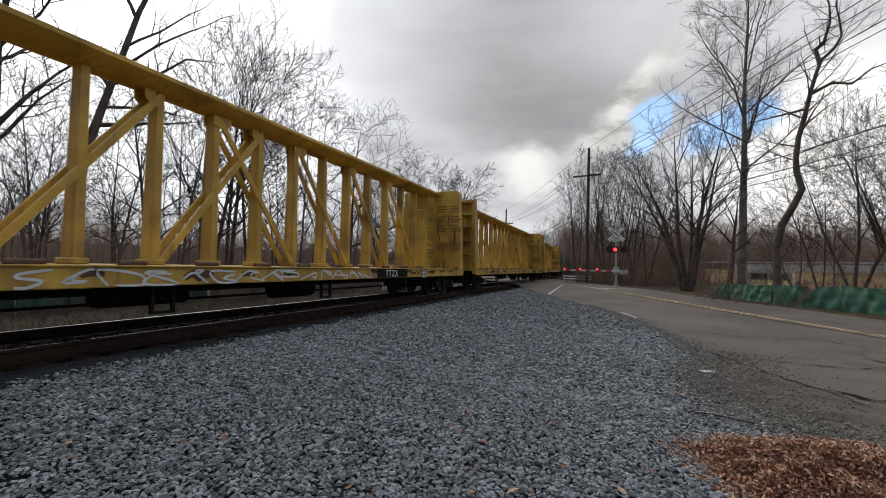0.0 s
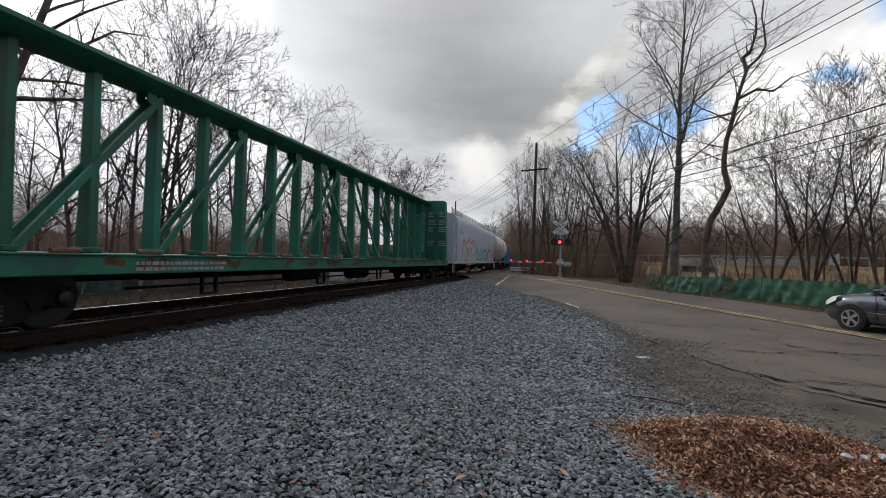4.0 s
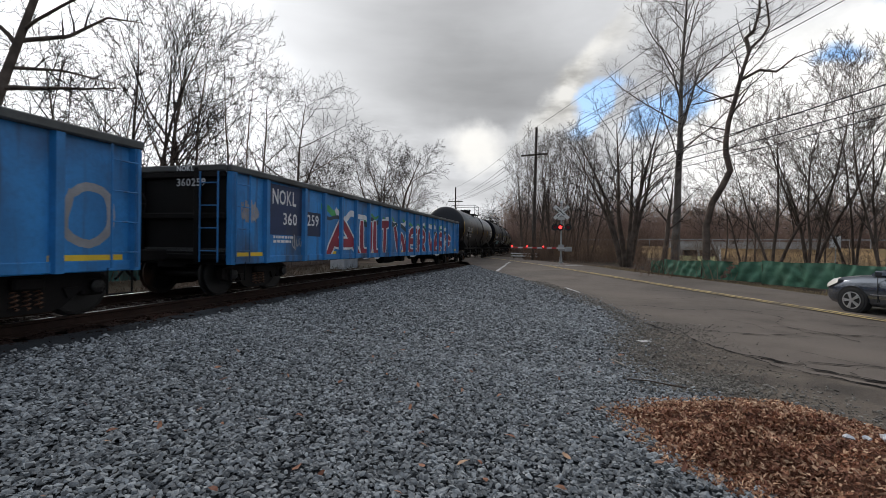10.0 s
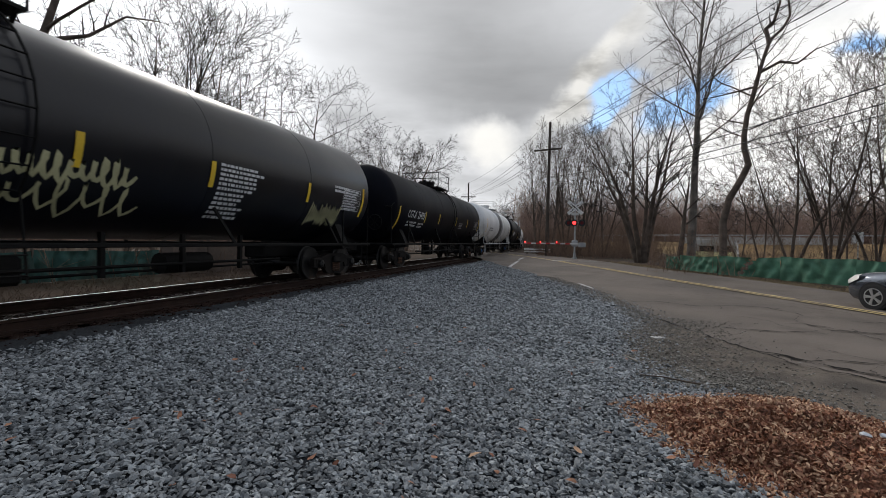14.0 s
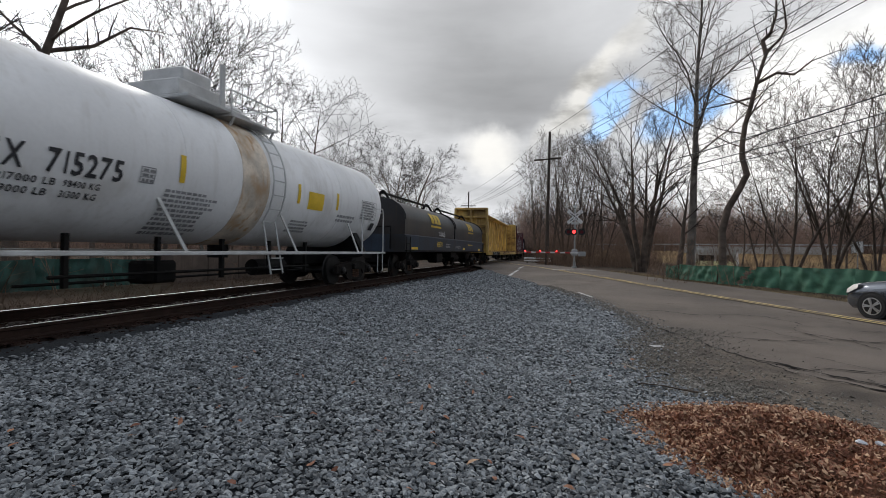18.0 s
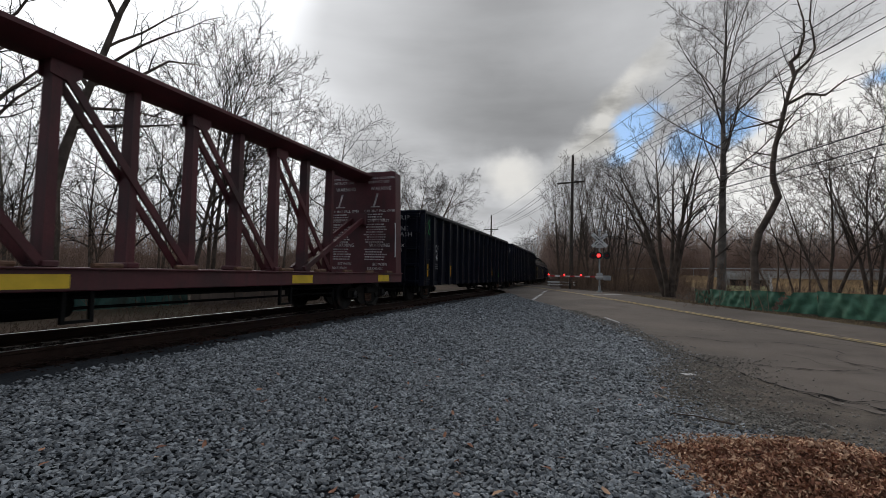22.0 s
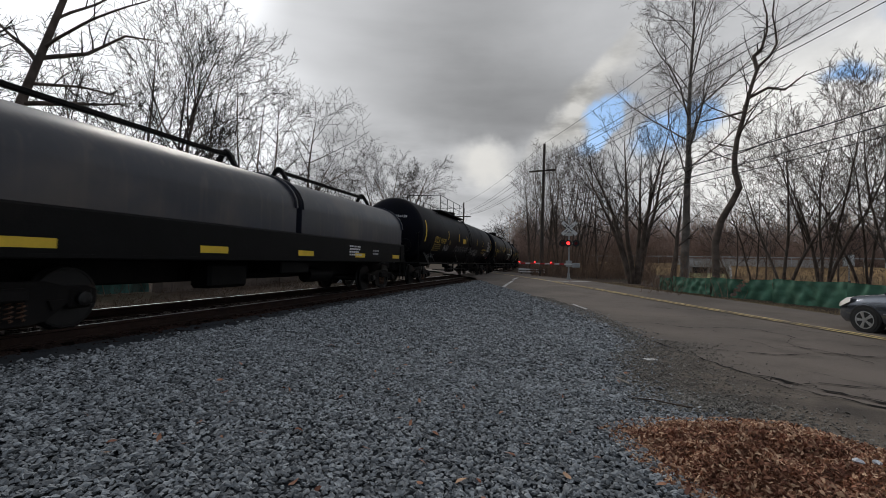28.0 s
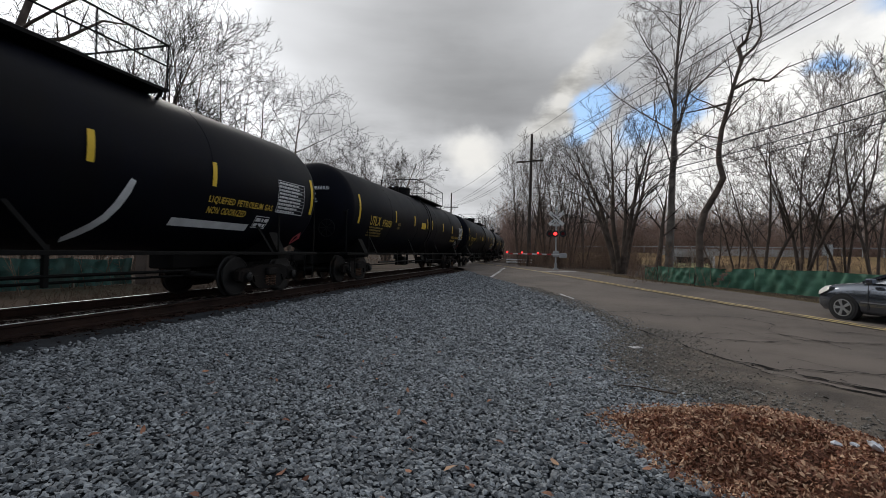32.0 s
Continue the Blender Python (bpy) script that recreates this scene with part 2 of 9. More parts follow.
def glow_mat(name, col, strength):
    m = bpy.data.materials.new(name)
    m.use_nodes = True
    b = m.node_tree.nodes["Principled BSDF"]
    b.inputs["Base Color"].default_value = (*col, 1)
    b.inputs["Emission Color"].default_value = (*col, 1)
    b.inputs["Emission Strength"].default_value = strength
    return m


RUST = (0.16, 0.075, 0.035)
GRIME = (0.05, 0.042, 0.036)
STEEL_DARK = mat("grimy_truck_steel", (0.010, 0.0085, 0.008), 0.75, 0.0, 0.35, 3, 40, 0.3, (0.022, 0.014, 0.010), 0.25, spec=0.2)
WHEEL_STEEL = mat("worn_wheel_steel", (0.010, 0.009, 0.0088), 0.55, 0.1, 0.3, 4, 40, 0.2, RUST, 0.2)
TREAD = mat("polished_tread", (0.55, 0.54, 0.52), 0.25, 1.0, 0.15)
BLACK = mat("black_tank_paint", (0.0024, 0.0030, 0.0070), 0.52, 0.0, 0.3, 0.8, 20, 0.03, (0.0040, 0.0038, 0.0042), 0.22, 0.5, 0.25, spec=0.085)
BLACK_B = mat("faded_black_tank_paint", (0.0034, 0.0044, 0.0090), 0.33, 0.0, 0.3, 0.8, 20, 0.03, (0.008, 0.0075, 0.008), 0.3, 0.5, 0.35, spec=0.36)
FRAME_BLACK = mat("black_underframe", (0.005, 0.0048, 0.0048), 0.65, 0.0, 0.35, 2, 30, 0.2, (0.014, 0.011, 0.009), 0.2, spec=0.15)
YELLOW = mat("weathered_yellow", (0.55, 0.335, 0.05), 0.6, 0.0, 0.25, 0.9, 22, 0.1, (0.17, 0.085, 0.035), 0.30, 0.8, 0.5)
YELLOW_R = mat("pale_worn_yellow", (0.62, 0.42, 0.12), 0.6, 0.0, 0.25, 0.9, 22, 0.1, (0.17, 0.085, 0.035), 0.30, 0.8, 0.55)
GREEN_CAR = mat("dark_green_paint", (0.012, 0.14, 0.085), 0.55, 0.0, 0.28, 0.9, 22, 0.1, (0.03, 0.04, 0.035), 0.25, 0.8, 0.35)
STENCIL_PALE = mat("worn_pale_stencil", (0.55, 0.50, 0.48), 0.7, 0, 0.4, 6, 40, 0.0, (0.13, 0.05, 0.05), 0.35)
MAROON = mat("weathered_maroon", (0.0952, 0.0218, 0.0258), 0.6, 0.0, 0.28, 0.9, 22, 0.1, (0.035, 0.02, 0.02), 0.3, 0.8, 0.4)
BLUE = mat("weathered_blue", (0.020, 0.20, 0.50), 0.5, 0.0, 0.28, 0.8, 18, 0.12, (0.03, 0.035, 0.045), 0.34, 0.7, 0.65)
BLUE_CAP = mat("dirty_top_chord", (0.07, 0.075, 0.075), 0.7, 0.0, 0.3, 1.2, 24, 0.15, GRIME, 0.3)
NAVY = mat("navy_panel", (0.012, 0.028, 0.085), 0.55, 0.0, 0.25, 0.9, 20, 0.1, GRIME, 0.2, 0.8, 0.3)
BLACK_GON = mat("black_gondola_paint", (0.0036, 0.0054, 0.0135), 0.42, 0.0, 0.3, 0.7, 18, 0.12, (0.010, 0.011, 0.014), 0.25, 0.7, 0.4, spec=0.17)
NAVY_GON = mat("dark_blue_gondola_paint", (0.0022, 0.0038, 0.012), 0.30, 0.0, 0.3, 0.7, 18, 0.12, (0.004, 0.004, 0.0045), 0.28, 0.7, 0.45, spec=0.16)
HOPPER_GREY = mat("light_grey_hopper", (0.47, 0.50, 0.57), 0.5, 0.0, 0.07, 0.5, 14, 0.05, (0.30, 0.29, 0.29), 0.14, 0.5, 0.2)
CREAM = mat("stained_cream_tank", (0.60, 0.57, 0.52), 0.5, 0.0, 0.12, 0.6, 16, 0.06, (0.30, 0.19, 0.10), 0.20, 0.45, 0.30)
WHITE = mat("white_tank_paint", (0.84, 0.84, 0.84), 0.45, 0.0, 0.08, 0.6, 16, 0.05, (0.40, 0.36, 0.30), 0.12, 0.45, 0.18)
WHITE_TRIM = mat("dirty_white_trim", (0.55, 0.55, 0.54), 0.6, 0.0, 0.15, 2, 20, 0.1, GRIME, 0.2)
COIL_GREY = mat("sooty_coil_hood", (0.020, 0.021, 0.025), 0.45, 0.0, 0.28, 0.6, 16, 0.05, (0.042, 0.031, 0.025), 0.32, 0.5, 0.4, spec=0.28)
COIL_BLUE = mat("dull_blue_sill", (0.028, 0.042, 0.066), 0.55, 0.0, 0.28, 0.8, 18, 0.1, (0.022, 0.019, 0.017), 0.40, 0.7, 0.6, spec=0.3)
COVER_TAN = mat("dusty_gondola_cover", (0.092, 0.074, 0.060), 0.6, 0.0, 0.3, 0.7, 20, 0.12, (0.035, 0.029, 0.025), 0.42, 0.6, 0.4, spec=0.3)
HOOD_NAVY = mat("navy_coil_hood", (0.020, 0.024, 0.038), 0.4, 0.0, 0.25, 0.6, 16, 0.06, (0.09, 0.075, 0.065), 0.3, 0.5, 0.35)
DEC_YELLOW = mat("reflective_yellow", (0.75, 0.50, 0.03), 0.5, 0.0, 0.1, 3, 30, 0.03)
DEC_WHITE = mat("stencil_white", (0.66, 0.67, 0.68), 0.6, 0.0, 0.12, 3, 30, 0.03, GRIME, 0.12)
DEC_GREY = mat("faded_stencil", (0.30, 0.30, 0.31), 0.6, 0.0, 0.2, 3, 30, 0.03)
DEC_BLACK = mat("stencil_black", (0.03, 0.03, 0.035), 0.6, 0.0, 0.15, 3, 30, 0.03)
DEC_GOLD = mat("faded_gold_stencil", (0.62, 0.42, 0.05), 0.6, 0.0, 0.15, 3, 30, 0.03, GRIME, 0.15)
SPRAY_RED = mat("spray_dark_red", (0.27, 0.025, 0.045), 0.6, 0.0, 0.2, 2, 25, 0.03)
SPRAY_PINK = mat("spray_pink", (0.62, 0.38, 0.42), 0.6, 0.0, 0.2, 2, 25, 0.03)
SPRAY_TEAL = mat("spray_pale_teal", (0.30, 0.55, 0.62), 0.6, 0.0, 0.2, 2, 25, 0.03)
SPRAY_SAND = mat("spray_sand", (0.58, 0.53, 0.50), 0.6, 0.0, 0.2, 2, 25, 0.03)
SPRAY_GREEN = mat("spray_green", (0.06, 0.32, 0.10), 0.6, 0.0, 0.2, 2, 25, 0.03)
SPRAY_INK = mat("spray_ink", (0.03, 0.05, 0.07), 0.6, 0.0, 0.2, 2, 25, 0.03)
SPRAY_RUSTRED = mat("spray_crimson", (0.36, 0.05, 0.10), 0.6, 0.0, 0.2, 2, 25, 0.03)
SPRAY_GREY = mat("spray_smoke", (0.13, 0.14, 0.15), 0.6, 0.0, 0.3, 2, 25, 0.03)
SPRAY_SKY = mat("spray_light_blue", (0.20, 0.42, 0.58), 0.6, 0.0, 0.25, 2, 25, 0.03)
RUST_MAT = mat("rusty_iron", (0.14, 0.07, 0.04), 0.8, 0.1, 0.35, 6, 50, 0.4, (0.06, 0.04, 0.03), 0.3)
BARK = mat("grey_brown_bark", (0.120, 0.094, 0.076), 0.9, 0.0, 0.35, 2.5, 30, 0.8, (0.05, 0.042, 0.036), 0.3, spec=0.2)
BARK_PALE = mat("mottled_pale_bark", (0.20, 0.175, 0.15), 0.85, 0.0, 0.4, 2.0, 14, 0.6, (0.09, 0.075, 0.06), 0.45, 1.2)
TWIG = mat("bare_twigs", (0.034, 0.028, 0.024), 0.9, 0.0, 0.3, 1.0, 20, 0.3, spec=0.2)
TWIG_PALE = mat("pale_bare_twigs", (0.15, 0.13, 0.115), 0.9, 0.0, 0.3, 1.0, 20, 0.3)
BRUSH = mat("dry_brush", (0.27, 0.18, 0.128), 0.95, 0.0, 0.35, 0.8, 20, 0.3, island=0.6, low=(0.10, 0.068, 0.052), spec=0.2)
# brown of distant wood, lightened so that the haze sits in its colour
HAZED_WOOD = mat("hazed_brown_wood", (0.36, 0.255, 0.205), 0.95, 0.0, 0.35, 0.3, 3, 0.3, island=0.6, low=(0.20, 0.138, 0.112), spec=0.1)
STENCIL_BROWN = mat("faded_brown_stencil", (0.16, 0.09, 0.03), 0.6, 0.0, 0.2, 3, 30, 0.03)
GRIT = mat("road_grit", (0.27, 0.25, 0.22), 0.9, 0.0, 0.3, 6, 60, 0.3, island=0.8, low=(0.10, 0.09, 0.08), spec=0.2)
TWIG_GREY = mat("grey_bare_twigs", (0.095, 0.076, 0.064), 0.9, 0.0, 0.3, 1.0, 20, 0.3, spec=0.2)


# ---- mesh tools ----
class Shape:
    """Gathers corners and faces of one mesh."""

    def __init__(self):
        self.v, self.f = [], []

    def add(self, verts, faces):
        n = len(self.v)
        self.v.extend(verts)
        self.f.extend([tuple(i + n for i in f) for f in faces])
        return self

    def box(self, x0, x1, y0, y1, z0, z1, c=0.0):
        """A box; c chamfers its edges."""
        if c <= 0:
            v = [(x, y, z) for z in (z0, z1) for y in (y0, y1) for x in (x0, x1)]
            return self.add(v, [(0, 2, 3, 1), (4, 5, 7, 6), (0, 1, 5, 4), (2, 6, 7, 3), (0, 4, 6, 2), (1, 3, 7, 5)])
        c = min(c, (x1 - x0) * 0.45, (y1 - y0) * 0.45, (z1 - z0) * 0.45)
        v, idx = [], {}
        for sx in (0, 1):
            for sy in (0, 1):
                for sz in (0, 1):
                    p = [(x0, x1)[sx], (y0, y1)[sy], (z0, z1)[sz]]
                    s = [c if k == 0 else -c for k in (sx, sy, sz)]
                    for ax in range(3):
                        q = [p[i] + (0 if i == ax else s[i]) for i in range(3)]
                        idx[(sx, sy, sz, ax)] = len(v)
                        v.append(tuple(q))
        f = []
        for ax in range(3):
            for s in (0, 1):
                o = [i for i in range(3) if i != ax]
                ring = []
                for a, b in ((0, 0), (1, 0), (1, 1), (0, 1)):
                    k = [0, 0, 0]
                    k[ax], k[o[0]], k[o[1]] = s, a, b
                    ring.append(idx[(*k, ax)])
                f.append(tuple(ring if (s == 1) != (ax == 1) else ring[::-1]))
        for ax in range(3):
            o = [i for i in range(3) if i != ax]
            for a in (0, 1):
                for b in (0, 1):
                    k0, k1 = [0, 0, 0], [0, 0, 0]
                    k0[o[0]], k0[o[1]] = a, b
                    k1[o[0]], k1[o[1]] = a, b
                    k1[ax] = 1
                    ring = (idx[(*k0, o[0])], idx[(*k1, o[0])], idx[(*k1, o[1])], idx[(*k0, o[1])])
                    f.append(ring)
        for sx in (0, 1):
            for sy in (0, 1):
                for sz in (0, 1):
                    f.append(tuple(idx[(sx, sy, sz, ax)] for ax in range(3)))
        return self.add(v, f)

    def tube(self, pts, r, n=8, r1=None, cap=True):
        """A round bar along points; r to r1."""
        pts = [Vector(p) for p in pts]
        r1 = r if r1 is None else r1
        m = len(pts)
        v, f = [], []
        side = None
        for i, p in enumerate(pts):
            d = (pts[min(i + 1, m - 1)] - pts[max(i - 1, 0)])
            d = d.normalized() if d.length > 1e-9 else Vector((0, 0, 1))
            if side is None:
                side = d.cross(Vector((0, 0, 1)) if abs(d.z) < 0.9 else Vector((1, 0, 0))).normalized()
            else:
                side = (side - d * side.dot(d))
                side = side.normalized() if side.length > 1e-6 else d.orthogonal().normalized()
            w = d.cross(side)
            rr = r + (r1 - r) * i / max(1, m - 1)
            for k in range(n):
                a = 2 * math.pi * k / n
                q = p + side * (rr * math.cos(a)) + w * (rr * math.sin(a))
                v.append((q.x, q.y, q.z))
        for i in range(m - 1):
            for k in range(n):
                a, b = i * n + k, i * n + (k + 1) % n
                f.append((a, b, b + n, a + n))
        if cap:
            f.append(tuple(range(n - 1, -1, -1)))
            f.append(tuple(range((m - 1) * n, m * n)))
        return self.add(v, f)

    def lathe_y(self, prof, n=32, cx=0.0, cz=0.0):
        """A body turned about a line along y: prof is rows of (y, radius)."""
        v, f = [], []
        for y, r in prof:
            for k in range(n):
                a = 2 * math.pi * k / n
                v.append((cx + r * math.cos(a), y, cz + r * math.sin(a)))
        for i in range(len(prof) - 1):
            for k in range(n):
                a, b = i * n + k, i * n + (k + 1) % n
                f.append((a, a + n, b + n, b))
        f.append(tuple(range(n)))
        f.append(tuple(range(len(prof) * n - 1, (len(prof) - 1) * n - 1, -1)))
        return self.add(v, f)

    def lathe_x(self, prof, n=24, cy=0.0, cz=0.0):
        v, f = [], []
        for x, r in prof:
            for k in range(n):
                a = 2 * math.pi * k / n
                v.append((x, cy + r * math.cos(a), cz + r * math.sin(a)))
        for i in range(len(prof) - 1):
            for k in range(n):
                a, b = i * n + k, i * n + (k + 1) % n
                f.append((a, b, b + n, a + n))
        f.append(tuple(range(n - 1, -1, -1)))
        f.append(tuple(range((len(prof) - 1) * n, len(prof) * n)))
        return self.add(v, f)

    def extrude_y(self, prof, y0, y1):
        """A closed outline of (x, z), counter-clockwise seen from -y, drawn out along y."""
        n = len(prof)
        v = [(x, y0, z) for x, z in prof] + [(x, y1, z) for x, z in prof]
        f = [(i, (i + 1) % n, (i + 1) % n + n, i + n) for i in range(n)]
        return self.add(v, f + [tuple(range(n - 1, -1, -1)), tuple(range(n, 2 * n))])

    def extrude_x(self, prof, x0, x1):
        n = len(prof)
        v = [(x0, y, z) for y, z in prof] + [(x1, y, z) for y, z in prof]
        f = [(i, (i + 1) % n, (i + 1) % n + n, i + n) for i in range(n)]
        return self.add(v, f + [tuple(range(n - 1, -1, -1)), tuple(range(n, 2 * n))])

    def bar(self, p, q, w, h):
        """A square-edged bar from p to q, w wide across x and h deep."""
        p, q = Vector(p), Vector(q)
        d = (q - p).normalized()
        sx = Vector((1, 0, 0))
        sx = (sx - d * sx.dot(d)).normalized() if abs(d.x) < 0.95 else Vector((0, 1, 0))
        sz = d.cross(sx)
        v = []
        for c in (p, q):
            for a, b in ((-1, -1), (1, -1), (1, 1), (-1, 1)):
                u = c + sx * (a * w / 2) + sz * (b * h / 2)
                v.append(tuple(u))
        return self.add(v, [(0, 1, 2, 3), (7, 6, 5, 4), (0, 4, 5, 1), (1, 5, 6, 2), (2, 6, 7, 3), (3, 7, 4, 0)])

    def mesh(self, name, material, smooth_deg=35):
        me = bpy.data.meshes.new(name)
        me.from_pydata(self.v, [], self.f)
        me.materials.append(material)
        bm = bmesh.new()
        bm.from_mesh(me)
        if len(bm.faces) < 4000:
            bmesh.ops.recalc_face_normals(bm, faces=bm.faces)
            bm.to_mesh(me)
        bm.free()
        if smooth_deg:
            me.polygons.foreach_set("use_smooth", [True] * len(me.polygons))
            me.set_sharp_from_angle(angle=radians(smooth_deg))
        me.update()
        return me


def part(name, shape, material, parent, label="", at=None, smooth_deg=35):
    """One mesh under a thing or a part. shape: a Shape, or a mesh that is shared."""
    me = shape.mesh(name, material, smooth_deg) if isinstance(shape, Shape) else shape
    ob = new(name, me)
    ob.parent = parent
    if at is not None:
        ob.matrix_basis = at
    if label:
        ob["label"] = label
    return ob


def thing(name, shape, material, label, category, group="", kind="", at=None, smooth_deg=35):
    ob = new(name, shape.mesh(name, material, smooth_deg) if isinstance(shape, Shape) else shape)
    if at is not None:
        ob.matrix_basis = at
    return tagged(ob, label, category, group, kind)


def empty(name, label, category, group="", at=None):
    ob = new(name)
    ob.empty_display_size = 0.2
    if at is not None:
        ob.matrix_basis = at
    return tagged(ob, label, category, group)


# ---- letters: Blender's own font, one outline a character ----
CHARS = "ABCDEFGHIJKLMNOPQRSTUVWXYZ0123456789.&"


def make_glyphs():
    obs = {}
    for ch in CHARS:
        cu = bpy.data.curves.new("glyph", "FONT")
        cu.body, cu.resolution_u, cu.offset = ch, 2, 0.0 if ch in "1" else 0.018
        obs[ch] = new("glyph", cu)
    dg = bpy.context.evaluated_depsgraph_get()
    out = {}
    for ch, ob in obs.items():
        me = bpy.data.meshes.new_from_object(ob.evaluated_get(dg))
        v = [(p.co.x, p.co.y) for p in me.vertices]
        x0 = min(p[0] for p in v)
        x1 = max(p[0] for p in v)
        out[ch] = ([(p[0] - x0, p[1]) for p in v], [tuple(f.vertices) for f in me.polygons], x1 - x0)
        bpy.data.meshes.remove(me)
    for ob in obs.values():
        cu = ob.data
        bpy.data.objects.remove(ob)
        bpy.data.curves.remove(cu)
    return out


GLYPHS = make_glyphs()


def write(shape, text, y, z, size, wrap, stretch=1.0, gap=0.10):
    """Letters on a side: y along the car, z the foot of the letters, size the capitals' height; wrap puts (y, z) on the surface."""
    k = size / 0.7
    for ch in text:
        if ch == " ":
            y += 0.42 * k * stretch
            continue
        v, f, w = GLYPHS[ch]
        side = .07 * k * stretch if ch in "1I" else 0.0
        y += side
        shape.add([wrap(y + p[0] * k * stretch, z + p[1] * k) for p in v], f)
        y += (w + gap) * k * stretch + side
    return y


def bars(shape, y, z, w, h, wrap, rows=2, seed=0, pitch=1.7):
    """Unreadable small writing: rows of short bars."""
    rng = random.Random(seed)
    for r in range(rows):
        zz, yy = z - r * h * pitch, y
        while yy < y + w * (0.75 + 0.25 * rng.random()):
            lw = h * rng.uniform(0.9, 2.6)
            quad(shape, yy, yy + lw, zz, zz + h, wrap)
            yy += lw + h * 0.5


def quad(shape, y0, y1, z0, z1, wrap, n=1):
    zs = [z0 + (z1 - z0) * i / n for i in range(n + 1)]
    v = [wrap(y0, z) for z in zs] + [wrap(y1, z) for z in zs]
    shape.add(v, [(i, i + n + 1, i + n + 2, i + 1) for i in range(n)])


def stroke(shape, pts, w, wrap):
    """A painted stroke along (y, z) points, one ribbon with blunt ends."""
    m = len(pts)
    left, right = [], []
    for i, (y, z) in enumerate(pts):
        a, b = pts[max(0, i - 1)], pts[min(m - 1, i + 1)]
        dy, dz = b[0] - a[0], b[1] - a[1]
        n = math.hypot(dy, dz) or 1
        e = (-.3 if i == 0 else .3 if i == m - 1 else 0) * w
        y, z = y + dy / n * e, z + dz / n * e
        k = w / 2 * (.72 if i in (0, m - 1) else 1)
        left.append(wrap(y - dz / n * k, z + dy / n * k))
        right.append(wrap(y + dz / n * k, z - dy / n * k))
    shape.add(left + right, [(i, i + m, i + m + 1, i + 1) for i in range(m - 1)])


def rounded(pts, sub=3):
    """A soft curve through points."""
    out = []
    P = [pts[0]] + list(pts) + [pts[-1]]
    for i in range(1, len(P) - 2):
        for k in range(sub):
            t = k / sub
            out.append(tuple(.5 * (2 * P[i][c] + (P[i + 1][c] - P[i - 1][c]) * t + (2 * P[i - 1][c] - 5 * P[i][c] + 4 * P[i + 1][c] - P[i + 2][c]) * t * t
                                   + (3 * P[i][c] - P[i - 1][c] - 3 * P[i + 1][c] + P[i + 2][c]) * t ** 3) for c in (0, 1)))
    return out + [tuple(pts[-1])]


LETTER_PATHS = [
    [(0, 0), (.05, 1), (.55, .95), (.6, .55), (.1, .5), (.7, 0)], [(0, 0), (.35, 1), (.7, 0), (.55, .4), (.15, .4)],
    [(.7, .9), (.1, .95), (.05, .55), (.65, .45), (.6, .05), (0, .05)], [(0, 1), (.05, .1), (.6, .05), (.65, 1)],
    [(.65, .95), (.05, 1), (0, .05), (.7, 0), (.1, .5), (.5, .5)], [(0, 0), (0, 1), (.65, .1), (.65, 1)],
    [(0, 0), (.05, 1), (.1, .5), (.7, 1), (.15, .5), (.7, 0)], [(.05, .05), (0, .95), (.6, 1), (.7, .05), (.05, .05)]]


def graffiti(car, name, y0, y1, z0, z1, n, x, w, seed, fill_m, line_m=None, edge_m=None, label="spray-painted letter shape", wrap=None):
    """Spray-painted letter shapes that nobody can read, each a part with its outline under it."""
    rng = random.Random(seed)
    step = (y1 - y0) / n
    for i in range(n):
        path = rng.choice(LETTER_PATHS)
        lean, sc = rng.uniform(-0.15, 0.2), rng.uniform(0.85, 1.1)
        pts = rounded([(y0 + step * (i + 0.12 + (a + lean * b + rng.uniform(-1, 1) * (.12 if line_m else .3)) * 1.05), z0 + (z1 - z0) * min(1.05, max(-.05, b * sc + rng.uniform(-1, 1) * (.2 if line_m else .4)))) for a, b in path])
        p = Shape()
        stroke(p, pts, w, wrap or flat(x + .008))
        ob = part(name, p, fill_m, car, label)
        for k, m, up in ((1.45, line_m, .005), (1.9, edge_m, .0025)):
            if m:
                p = Shape()
                stroke(p, pts, w * k, flat(x + up))
                part("outline", p, m, ob)


def flat(x):
    return lambda y, z: (x, y, z)


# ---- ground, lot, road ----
# bed under the loose stones, near black as painted shade between them
GRAVEL_GAP_SHADE = mat("gravel_bed_gap_shade", (0.030, 0.034, 0.040), 0.95, 0.0, 0.4, 2.0, 36, 1.0, (0.03, 0.03, 0.03), 0.3, 0.8, spec=0.2)
STONE = mat("crushed_trap_rock", (0.395, 0.415, 0.425), 0.85, 0.0, 0.25, 6, 60, 0.3, island=0.92, low=(0.066, 0.070, 0.074), spec=0.3)
# rusty brown, made darker still: the train's shade is in this colour
BALLAST = mat("rust_stained_shaded_ballast", (0.040, 0.021, 0.0155), 0.9, 0.0, 0.45, 1.5, 30, 1.0, (0.016, 0.010, 0.0085), 0.4, 0.7, spec=0.15)
BALLAST_STONE = mat("brown_ballast_stone", (0.30, 0.26, 0.235), 0.9, 0.0, 0.3, 5, 50, 0.4, island=0.85, low=(0.06, 0.047, 0.04), spec=0.2)
EARTH = mat("leaf_strewn_earth", (0.070, 0.049, 0.035), 0.95, 0.0, 0.45, 0.6, 11, 0.9, (0.045, 0.042, 0.025), 0.35, 0.14, spec=0.15)
ASPHALT = mat("worn_asphalt", (0.138, 0.112, 0.092), 0.85, 0.0, 0.25, 0.35, 60, 0.45, (0.088, 0.070, 0.057), 0.32, 0.6)
